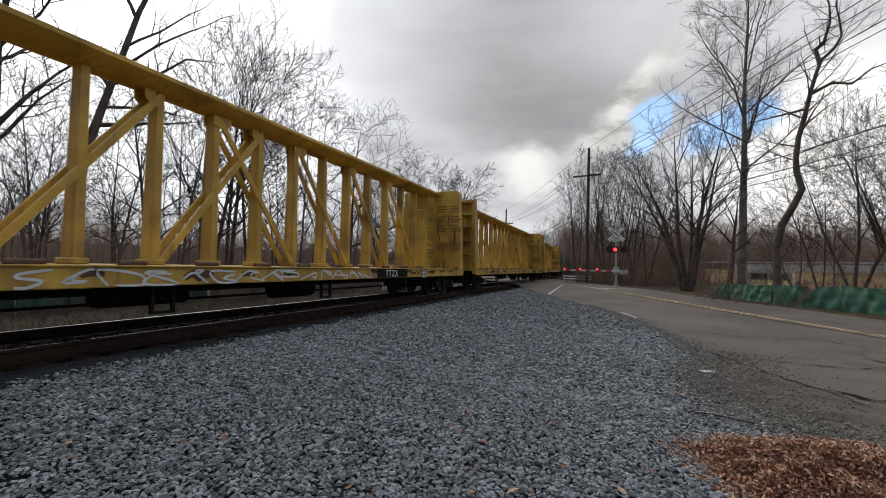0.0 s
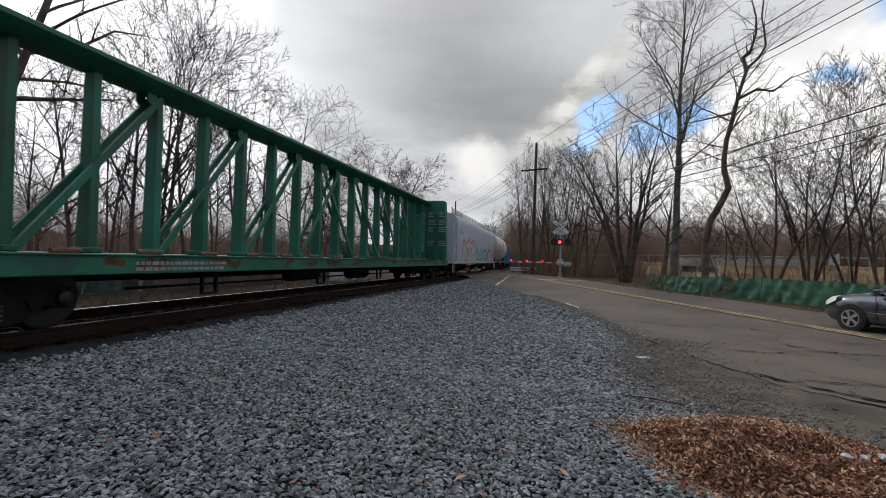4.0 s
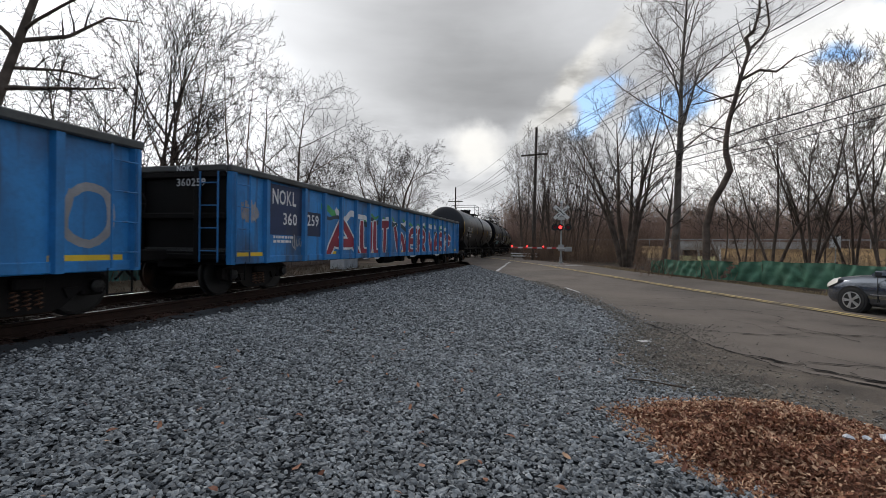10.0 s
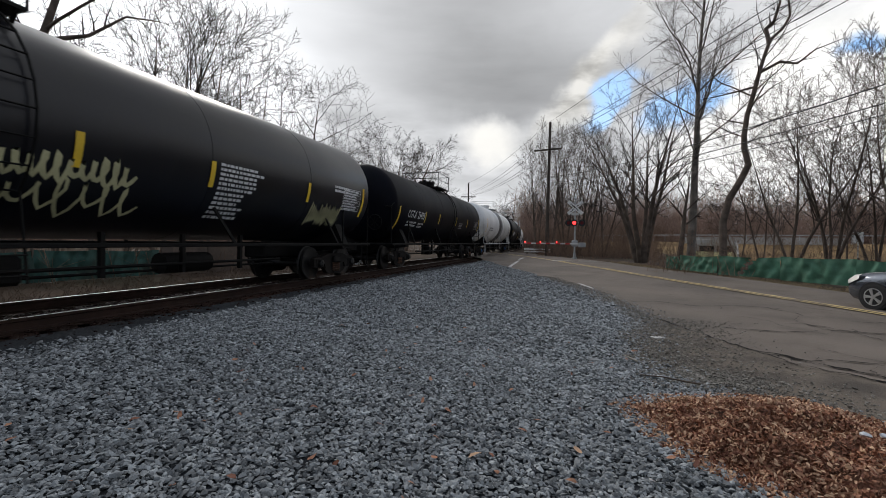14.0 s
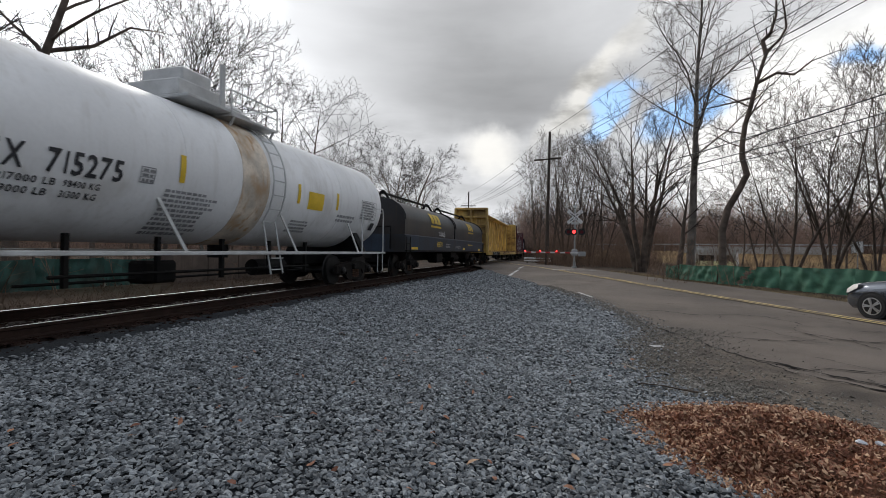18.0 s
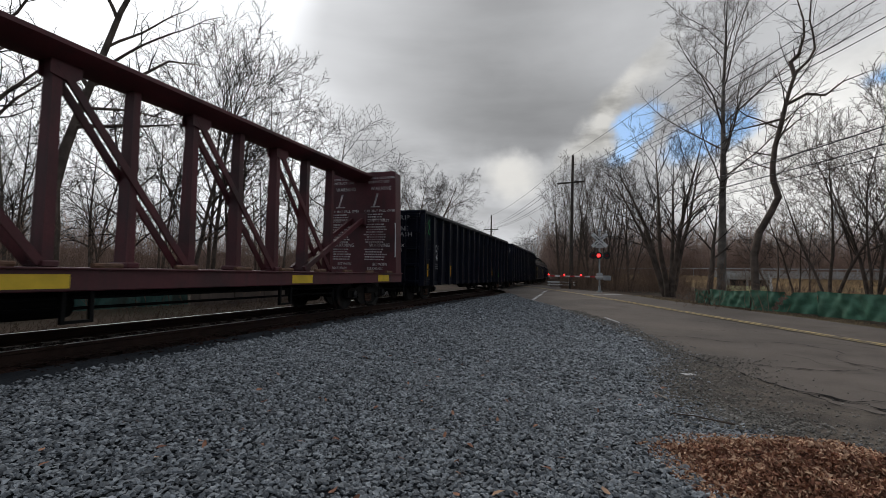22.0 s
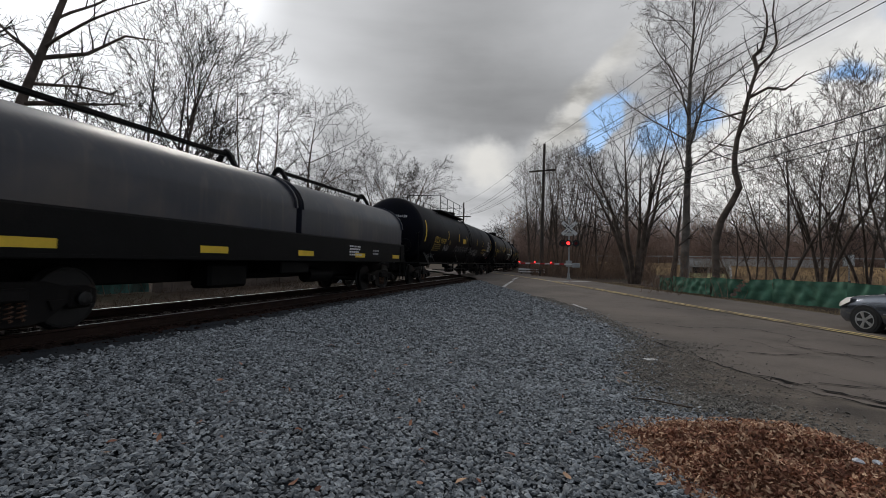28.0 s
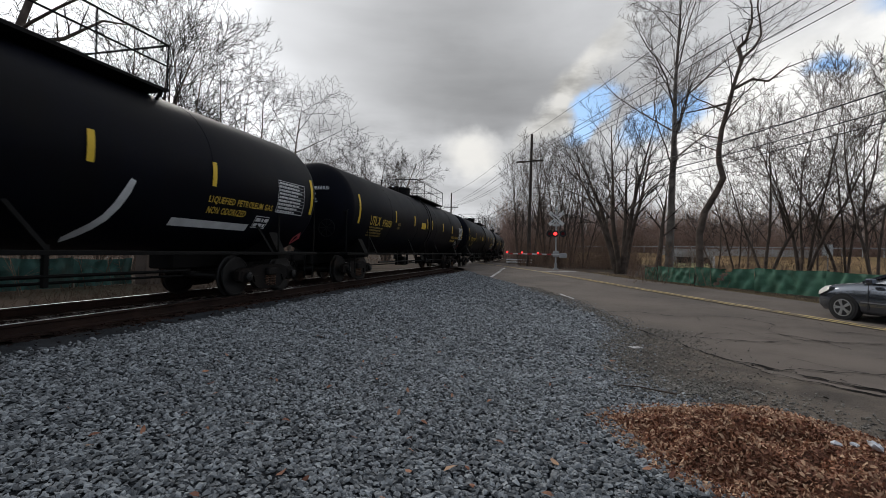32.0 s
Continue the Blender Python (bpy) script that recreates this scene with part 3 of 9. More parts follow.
ASPHALT_OLD = mat("gritty_shoulder_asphalt", (0.110, 0.087, 0.068), 0.9, 0.0, 0.45, 1.3, 55, 0.9, (0.17, 0.138, 0.108), 0.40, 0.9)
CRACK = mat("crack_filler", (0.016, 0.014, 0.013), 0.95, 0.0, 0.3, 4, 40, 0.4, spec=0.1)
PAINT_Y = mat("worn_yellow_line", (0.598, 0.442, 0.195), 0.8, 0.0, 0.25, 3, 30, 0.2, (0.15, 0.12, 0.095), 0.45, 2.2)
PAINT_W = mat("worn_white_line", (0.55, 0.54, 0.52), 0.8, 0.0, 0.2, 3, 30, 0.2, (0.12, 0.11, 0.10), 0.35, 2.2)
TIE_WOOD = mat("creosoted_tie", (0.026, 0.020, 0.016), 0.9, 0.0, 0.35, 3, 40, 0.6, (0.014, 0.011, 0.010), 0.3, spec=0.25)
RAIL_SIDE = mat("rusty_rail", (0.034, 0.019, 0.014), 0.85, 0.0, 0.3, 3, 40, 0.3, (0.016, 0.010, 0.009), 0.3, spec=0.2)
RAIL_TOP = mat("shiny_rail_head", (0.46, 0.45, 0.44), 0.30, 1.0, 0.12, 1.0, 30, 0.05)


def sheet(xs, ys, zf):
    s = Shape()
    n = len(xs)
    s.v = [(x, y, zf(x, y)) for y in ys for x in xs]
    s.f = [(j * n + i, j * n + i + 1, (j + 1) * n + i + 1, (j + 1) * n + i) for j in range(len(ys) - 1) for i in range(n - 1)]
    return s


def steps(a, b, near, grow):
    """Positions from a to b, fine round 0 and coarse far off."""
    out, v, st = [0.0], 0.0, near
    while v < b:
        v += st
        st *= grow
        out.append(min(v, b))
    neg, v, st = [], 0.0, near
    while v > a:
        v -= st
        st *= grow
        neg.append(max(v, a))
    return neg[::-1] + out


def earth_z(x, y):
    far = math.hypot(x, y)
    return ground_z(x, y) - 0.05 + 0.05 * noise.noise((x * 0.4, y * 0.4, 0)) * smooth(6, 14, abs(track_dist(x, y)) if far < 60 else 20) + 2.5 * smooth(150, 900, far)


thing("ground", sheet(steps(-2500, 2500, 0.8, 1.06), [y + 14 for y in steps(-2500, 2500, 0.8, 1.06)], earth_z), EARTH,
      "brown leaf-strewn earth with dead grass", "ground", kind="structure")

NEAR_EDGE = [(16.5, -22), (9.5, -9), (5.6, -1), (3.9, 2.6), (2.5, 4.9), (0.95, 6.2), (0.66, 7.3), (0.75, 8.9), (1.05, 10.3), (1.0, 11.9), (0.45, 14.2), (-0.5, 17.2),
             (-2.2, 21.6), (-4.4, 26.0), (-6.0, 30.5), (-8.6, 36.5), (-13.5, 46), (-22, 60)]
PAVED_EDGE = [(20, -22), (12.6, -9), (8.4, -1), (6.4, 3.4), (5.0, 5.5), (3.8, 6.67), (2.96, 7.4), (2.35, 9.06), (1.86, 10.5), (1.34, 11.8), (0.66, 14.4), (-0.3, 17.3),
              (-2.0, 21.7), (-4.2, 26.1), (-5.8, 30.6), (-8.4, 36.6), (-13.3, 46.1), (-21.8, 60.1)]
CENTRE = [(32, -22), (24, -9), (17.5, -1), (14.2, 2.6), (12.2, 4.9), (11.0, 6.4), (10.0, 8.0), (9.1, 9.6), (8.2, 11.2), (7.3, 12.8), (6.2, 15.2), (4.9, 17.9),
          (2.7, 22.4), (0.9, 26.4), (-1.2, 31.0), (-3.9, 37.4), (-8.2, 47), (-16.5, 61)]
FAR_EDGE = [(37, -20), (29.5, -7), (22.5, 1.5), (19.0, 5.0), (16.6, 7.6), (15.0, 9.6), (13.8, 11.2), (12.6, 13.0), (11.4, 14.8), (10.3, 16.8), (9.0, 19.4), (7.7, 22.2),
            (5.4, 26.0), (3.7, 29.2), (1.7, 33.2), (-0.7, 39.0), (-4.6, 48.5), (-12.5, 62)]
FAR_EDGE = [(p[0] + (q[0] - p[0]) * .80, p[1] + (q[1] - p[1]) * .80) if 5 <= i <= 13 else q for i, (p, q) in enumerate(zip(CENTRE, FAR_EDGE))]


def road_z(x, y):
    d = abs(track_dist(x, y))
    b = base_z(y) + 0.012
    return max(b, RAIL_Z - 0.004 - 0.10 * smooth(2.0, 9.0, d)) if y > 30 and d < 9 else b


def loft(a, b, z_up, cols=8, sub=4, rough_edge=0.0, seed=1):
    s = Shape()
    rng = random.Random(seed)
    rows = []
    for i in range(len(a) - 1):
        for k in range(sub):
            u = k / sub
            rows.append([(a[i][c] * (1 - u) + a[i + 1][c] * u, b[i][c] * (1 - u) + b[i + 1][c] * u) for c in (0, 1)])
    rows.append([(a[-1][c], b[-1][c]) for c in (0, 1)])
    for (ax, bx), (ay, by) in rows:
        j = rng.uniform(-rough_edge, rough_edge)
        for k in range(cols + 1):
            u = k / cols
            x, y = ax + (bx - ax) * u + (j if k == 0 else 0), ay + (by - ay) * u
            s.v.append((x, y, road_z(x, y) + z_up))
    n = cols + 1
    s.f = [(r * n + k, r * n + k + 1, (r + 1) * n + k + 1, (r + 1) * n + k) for r in range(len(rows) - 1) for k in range(cols)]
    return s


road = thing("road", loft(NEAR_EDGE, FAR_EDGE, 0.01, 14, 5, 0.14), ASPHALT, "cracked grey asphalt road curving to the crossing", "road", kind="structure")
thing("road_shoulder", loft(NEAR_EDGE, PAVED_EDGE, 0.016, 5, 5, 0.12, 4), ASPHALT_OLD,
      "crumbled gritty edge of the asphalt", "road", kind="structure")


def line_strip(path, w, z_up, i0=0, i1=None):
    s = Shape()
    pts = path[i0:i1]
    fine_pts = []
    for p, q in zip(pts, pts[1:]):
        for k in range(6):
            u = k / 6
            fine_pts.append((p[0] + (q[0] - p[0]) * u, p[1] + (q[1] - p[1]) * u))
    fine_pts.append(pts[-1])
    for i, p in enumerate(fine_pts):
        a, b = fine_pts[max(0, i - 1)], fine_pts[min(len(fine_pts) - 1, i + 1)]
        dx, dy = b[0] - a[0], b[1] - a[1]
        n = math.hypot(dx, dy)
        for sgn in (-1, 1):
            x, y = p[0] - dy / n * w / 2 * sgn, p[1] + dx / n * w / 2 * sgn
            s.v.append((x, y, road_z(x, y) + z_up))
    s.f = [(2 * i, 2 * i + 1, 2 * i + 3, 2 * i + 2) for i in range(len(fine_pts) - 1)]
    return s


def offset(path, d):
    out = []
    for i, p in enumerate(path):
        a, b = path[max(0, i - 1)], path[min(len(path) - 1, i + 1)]
        dx, dy = b[0] - a[0], b[1] - a[1]
        n = math.hypot(dx, dy)
        out.append((p[0] + dy / n * d, p[1] - dx / n * d))
    return out


part("centre_line", line_strip(offset(CENTRE, 0.12), 0.125, 0.035, 0, 17), PAINT_Y, road, "worn yellow centre line")
part("centre_line", line_strip(offset(CENTRE, -0.12), 0.125, 0.035, 0, 17), PAINT_Y, road, "worn yellow centre line")
part("stop_line", line_strip([(-1.4, 30.7), (1.4, 32.3)], 0.5, 0.036), PAINT_W, road, "white stop line")
part("edge_line", line_strip([(-3.3, 24.4), (-3.45, 29.0), (-3.55, 33.5)], 0.16, 0.036), PAINT_W, road, "white painted line")
part("edge_line", line_strip([(0.15, 17.6), (0.62, 16.2)], 0.10, 0.036), PAINT_W, road, "short white paint mark")


def crack_path(rng, x, y, a, n, step):
    pts = [(x, y)]
    for _ in range(n):
        a += rng.uniform(-0.7, 0.7)
        x, y = x + math.cos(a) * step, y + math.sin(a) * step
        pts.append((x, y))
    return pts


rng = random.Random(5)
CRACKS = [(PAVED_EDGE[11:2:-1], 0.032),
          ([(2.7, 8.2), (3.0, 7.9), (3.3, 7.5), (3.7, 7.1), (4.2, 6.6)], 0.06),
          ([(3.0, 7.6), (3.6, 7.9), (4.4, 7.8), (5.3, 8.3), (6.4, 8.5)], 0.035),
          ([(2.1, 9.6), (2.8, 10.2), (3.8, 10.0), (4.7, 10.6), (5.9, 10.5), (7.0, 11.2)], 0.035),
          ([(4.7, 10.6), (4.6, 11.6), (5.1, 12.6), (4.7, 13.6)], 0.025),
          ([(4.4, 7.8), (4.9, 7.0), (5.8, 6.6), (6.6, 6.9)], 0.03),
          ([(1.4, 13.5), (2.3, 13.7), (3.1, 13.2), (4.2, 13.7), (5.0, 13.4)], 0.03)]
for _ in range(30):
    CRACKS.append((crack_path(rng, rng.uniform(2.6, 8.5), rng.uniform(6.5, 18), rng.uniform(-0.9, 0.9), 7, 0.28), rng.uniform(0.010, 0.024)))


def broken(pts, rng):
    """The same line with jagged steps between its corners."""
    out = []
    for (x0, y0), (x1, y1) in zip(pts, pts[1:]):
        n = max(2, int(math.hypot(x1 - x0, y1 - y0) / .12))
        for k in range(n):
            u = k / n
            out.append((x0 + (x1 - x0) * u + rng.uniform(-.05, .05), y0 + (y1 - y0) * u + rng.uniform(-.05, .05)))
    return out + [pts[-1]]


def crack_strip(pts, w, rng):
    s = Shape()
    m = len(pts)
    for i, (x, y) in enumerate(pts):
        k = w * rng.uniform(.12, 1.5) * (0.1 if i in (0, m - 1) else 1)
        s.v += [(x - k * .5, y - k * .6, road_z(x, y) + .0275), (x + k * .5, y + k * .6, road_z(x, y) + .0275)]
    s.f = [(2 * i, 2 * i + 1, 2 * i + 3, 2 * i + 2) for i in range(m - 1)]
    return s


for pts, w in CRACKS:
    part("crack", crack_strip(broken(pts, rng), w, rng), CRACK, road, "dark open crack")

# the gravel lot between road and track
LOT_X, LOT_Y = [x * 0.25 for x in range(-26, 18)], [y * 0.25 for y in range(-16, 106)]


def road_edge_x(y):
    for (x0, y0), (x1, y1) in zip(NEAR_EDGE, NEAR_EDGE[1:]):
        if y0 <= y <= y1:
            return x0 + (x1 - x0) * (y - y0) / (y1 - y0)
    return 99


def lot_z(x, y):
    e = road_edge_x(y)
    return max(ground_z(x, y) + 0.018 + 0.012 * noise.noise((x, y, 3)), -1) if x < e + 0.25 else ground_z(x, y) - 0.06


thing("gravel_lot", sheet(LOT_X, LOT_Y, lot_z), GRAVEL_GAP_SHADE, "dark bed of the crushed-stone lot, gap shade in its colour", "gravel", kind="structure")


def stones(count, region, size, zf, seed, flat_k=0.75):
    """Crushed stones with broken faces, strewn over a region (a function that says yes or no)."""
    r = np.random.default_rng(seed)
    base = np.array([(1, 0, 0), (-1, 0, 0), (0, 1, 0), (0, -1, 0), (0, 0, 1), (0, 0, -.6), (.62, .62, .35), (-.62, .55, .3)])
    faces = np.array([(0, 6, 4), (6, 2, 4), (2, 7, 4), (7, 1, 4), (1, 3, 4), (3, 0, 4), (0, 2, 6), (2, 1, 7), (0, 5, 2), (2, 5, 1), (1, 5, 3), (3, 5, 0)])
    pos = []
    while len(pos) < count:
        x, y = region(r)
        if x is not None:
            pos.append((x, y, zf(x, y)))
    pos = np.array(pos)
    n = len(pos)
    v = np.repeat(base[None], n, 0) * (1 + r.uniform(-.3, .3, (n, 8, 3)))
    v *= np.stack([r.uniform(.6, 1.15, n), r.uniform(.5, .9, n), r.uniform(.3, flat_k, n)], 1)[:, None, :]
    a, b = r.uniform(0, 6.28, n), r.uniform(-.95, .95, n)
    ca, sa, cb, sb = np.cos(a)[:, None], np.sin(a)[:, None], np.cos(b)[:, None], np.sin(b)[:, None]
    y2, z2 = v[:, :, 1] * cb - v[:, :, 2] * sb, v[:, :, 1] * sb + v[:, :, 2] * cb
    v = np.stack([v[:, :, 0] * ca - y2 * sa, v[:, :, 0] * sa + y2 * ca, z2], 2)
    sz = r.uniform(size[0], size[1], n)
    pos[:, 2] += r.uniform(-.25, .55, n) * sz
    v = v * sz[:, None, None] + pos[:, None, :]
    f = (faces[None] + 8 * np.arange(n)[:, None, None]).reshape(-1, 3)
    return v.reshape(-1, 3), f


def np_mesh(name, v, f, material):
    me = bpy.data.meshes.new(name)
    k = f.shape[1]
    me.vertices.add(len(v))
    me.vertices.foreach_set("co", np.asarray(v, np.float32).ravel())
    me.loops.add(len(f) * k)
    me.loops.foreach_set("vertex_index", np.asarray(f, np.int32).ravel())
    me.polygons.add(len(f))
    me.polygons.foreach_set("loop_start", np.arange(0, len(f) * k, k, dtype=np.int32))
    me.materials.append(material)
    me.polygons.foreach_set("use_smooth", [False] * len(f))
    me.update(calc_edges=True)
    return me


def lot_region(y0, y1, bias):
    def pick(r):
        y = y0 + (y1 - y0) * r.random() ** bias
        x = r.uniform(-6.3, 3.0)
        edge = road_edge_x(y) + r.normal() * 0.17 + (0.12 if y > 9 else 0.0)
        if x > edge or x > 0.95 * y + 0.8 or x < -2.5 * y - 0.6 or track_dist(x, y) < 2.05 + r.normal() * 0.13:
            return None, None
        return x, y
    return pick


v1, f1 = stones(60000, lot_region(1.5, 6.5, 1.0), (0.017, 0.036), lambda x, y: lot_z(x, y) + 0.010, 1)
v2, f2 = stones(44000, lot_region(6.0, 13.0, 1.15), (0.020, 0.044), lambda x, y: lot_z(x, y) + 0.010, 2)
v3, f3 = stones(18000, lot_region(12.0, 29.0, 1.15), (0.030, 0.056), lambda x, y: lot_z(x, y) + 0.010, 3)
v4, f4 = stones(42000, lambda r: (r.uniform(-5.7, 4.0), r.uniform(-3.9, 1.7)), (0.022, 0.044), lambda x, y: lot_z(x, y) + 0.010, 4)
v5, f5 = stones(4500, lambda r: (r.uniform(1.5, 3.9), r.uniform(1.5, 3.2)), (0.020, 0.040), lambda x, y: lot_z(x, y) + 0.010, 5)
vv = np.concatenate([v1, v2, v3, v4, v5])
ff = np.concatenate([f1, f2 + len(v1), f3 + len(v1) + len(v2), f4 + len(v1) + len(v2) + len(v3), f5 + len(v1) + len(v2) + len(v3) + len(v4)])
thing("gravel", np_mesh("gravel", vv, ff, STONE), None, "loose crushed blue-grey stones", "gravel", kind="stuff")


def grit_region(r):
    y = r.uniform(2.5, 20)
    x = road_edge_x(y) + abs(r.normal()) * (0.85 if y < 11 else 0.3)
    return x, y


v1, f1 = stones(3200, lambda r: (lambda y: (road_edge_x(y) + abs(r.normal()) * .42 - .1, y))(r.uniform(3.0, 17)), (0.012, 0.032), lambda x, y: road_z(x, y) + 0.022, 17)
thing("gravel", np_mesh("gravel", v1, f1, STONE), None, "loose stones strayed onto the crumbled road edge", "gravel", kind="stuff")
v1, f1 = stones(2300, lambda r: (1.55 + r.normal() * .42, 6.2 + r.normal() * .24), (0.010, 0.028), lambda x, y: road_z(x, y) + 0.022, 19)
thing("gravel", np_mesh("gravel", v1, f1, GRIT), None, "patch of loose rubble behind the leaf heap", "gravel", kind="stuff")
v1, f1 = stones(24000, grit_region, (0.007, 0.026), lambda x, y: road_z(x, y) + 0.02, 7)
thing("grit", np_mesh("grit", v1, f1, GRIT), None, "stone chips scattered along the road edge", "gravel", kind="stuff")


# ---- track ----
def sweep(prof, s0, s1, step, z0=0.0):
    """An open or closed outline of (off, z) swept along the track."""
    sh = Shape()
    n = len(prof)
    ss = []
    s = s0
    while s < s1:
        ss.append(s)
        s += step if -40 < s < 140 else step * 4
    ss.append(s1)
    for s in ss:
        for o, z in prof:
            x, y, _ = track(s, o)
            sh.v.append((x, y, z + z0))
    for i in range(len(ss) - 1):
        for k in range(n - 1):
            sh.f.append((i * n + k, i * n + k + 1, (i + 1) * n + k + 1, (i + 1) * n + k))
    return sh


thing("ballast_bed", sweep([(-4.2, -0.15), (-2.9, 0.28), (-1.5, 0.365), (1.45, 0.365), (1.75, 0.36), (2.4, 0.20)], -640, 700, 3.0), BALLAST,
      "rust-stained ballast bed, darkened as shade under the train", "railway", kind="structure")
RAIL_PROF = [(-0.075, 0), (-0.075, 0.02), (-0.012, 0.04), (-0.012, 0.125), (-0.036, 0.14), (-0.036, 0.172), (-0.026, 0.178)]
RAIL_CLOSED = RAIL_PROF + [(-x, z) for x, z in RAIL_PROF[::-1]]
for side, lift in ((0.755, 0.0), (-0.755, 0.03)):
    rail = thing("rail", sweep([(o + side, z) for o, z in RAIL_CLOSED], -640, 700, 3.0, RAIL_Z - 0.18 + lift), RAIL_SIDE,
                 "steel rail with rusty web and bright head", "rail", "rails of the track", "structure")
    part("rail_head", sweep([(side - 0.031, 0), (side - 0.026, 0.0035), (side + 0.026, 0.0035), (side + 0.031, 0)], -640, 700, 3.0, RAIL_Z - 0.002 + lift), RAIL_TOP, rail, "bright worn running surface")
tie_shape = Shape().box(-1.3, 1.3, -0.115, 0.115, -0.16, 0.0, 0.012)
tie_mesh = tie_shape.mesh("tie", TIE_WOOD)
plate_mesh = Shape().box(-0.19, 0.19, -0.09, 0.09, 0, 0.012).box(-0.11, -0.085, -0.05, 0.05, 0.012, 0.03).box(0.085, 0.11, -0.05, 0.05, 0.012, 0.03).mesh("tie_plate", RAIL_SIDE)
rng = random.Random(11)
for i in range(118):
    s = -6 + i * 0.52
    if 39.5 < s < 49:
        continue
    x, y, h = track(s)
    ob = new("tie", tie_mesh)
    ob.matrix_basis = pose(x, y, RAIL_Z - 0.185, 0, 0, math.degrees(h) + rng.uniform(-1, 1))
    tagged(ob, "dark creosoted wooden tie half sunk in ballast", "railway tie", "ties of the track", "structure")
    for o in (-0.755, 0.755):
        part("tie_plate", plate_mesh, None, ob, at=pose(o, 0, 0))


def crib(o0, o1):
    def pick(r):
        x, y, _ = track(r.uniform(-4, 45), r.uniform(o0, o1))
        return x, y
    return pick


def bed_z(x, y):
    d = abs(track_dist(x, y))
    return 0.352 - 0.07 * max(0, d - 1.6) + (0.02 if d < 0.6 else 0)


v1, f1 = stones(14000, crib(-2.7, .68), (0.024, 0.050), bed_z, 9)
thing("ballast", np_mesh("ballast", v1, f1, BALLAST_STONE), None, "brown rust-stained ballast stones between the ties", "ballast", kind="stuff")
# shoulder stones in the same brown with the train's shade painted in
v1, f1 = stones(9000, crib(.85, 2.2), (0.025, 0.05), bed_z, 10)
thing("ballast", np_mesh("ballast", v1, f1, BALLAST), None, "brown ballast on the track shoulder, darkened as train shade", "ballast", kind="stuff")

# planks and asphalt of the road's crossing
for o0, o1 in ((-2.6, -0.86), (-0.66, 0.66), (0.86, 2.6)):
    crossing = thing("crossing_panel", sweep([(o0, -0.2), (o0, -0.006), (o1, -0.006), (o1, -0.2)], 38.5, 50.0, 1.0, RAIL_Z), ASPHALT_OLD,
                     "dark worn panel of the road crossing", "crossing", "panels of the crossing", "structure")


# ---- freight cars: x across (the road's side positive), y along the track (the tail positive), z up from the rail heads ----
WHEEL_R = 0.44
TRAIN = []          # (car, where its middle rides along the train, half the truck spacing)
WHEELSETS = []      # (wheelset, car index)


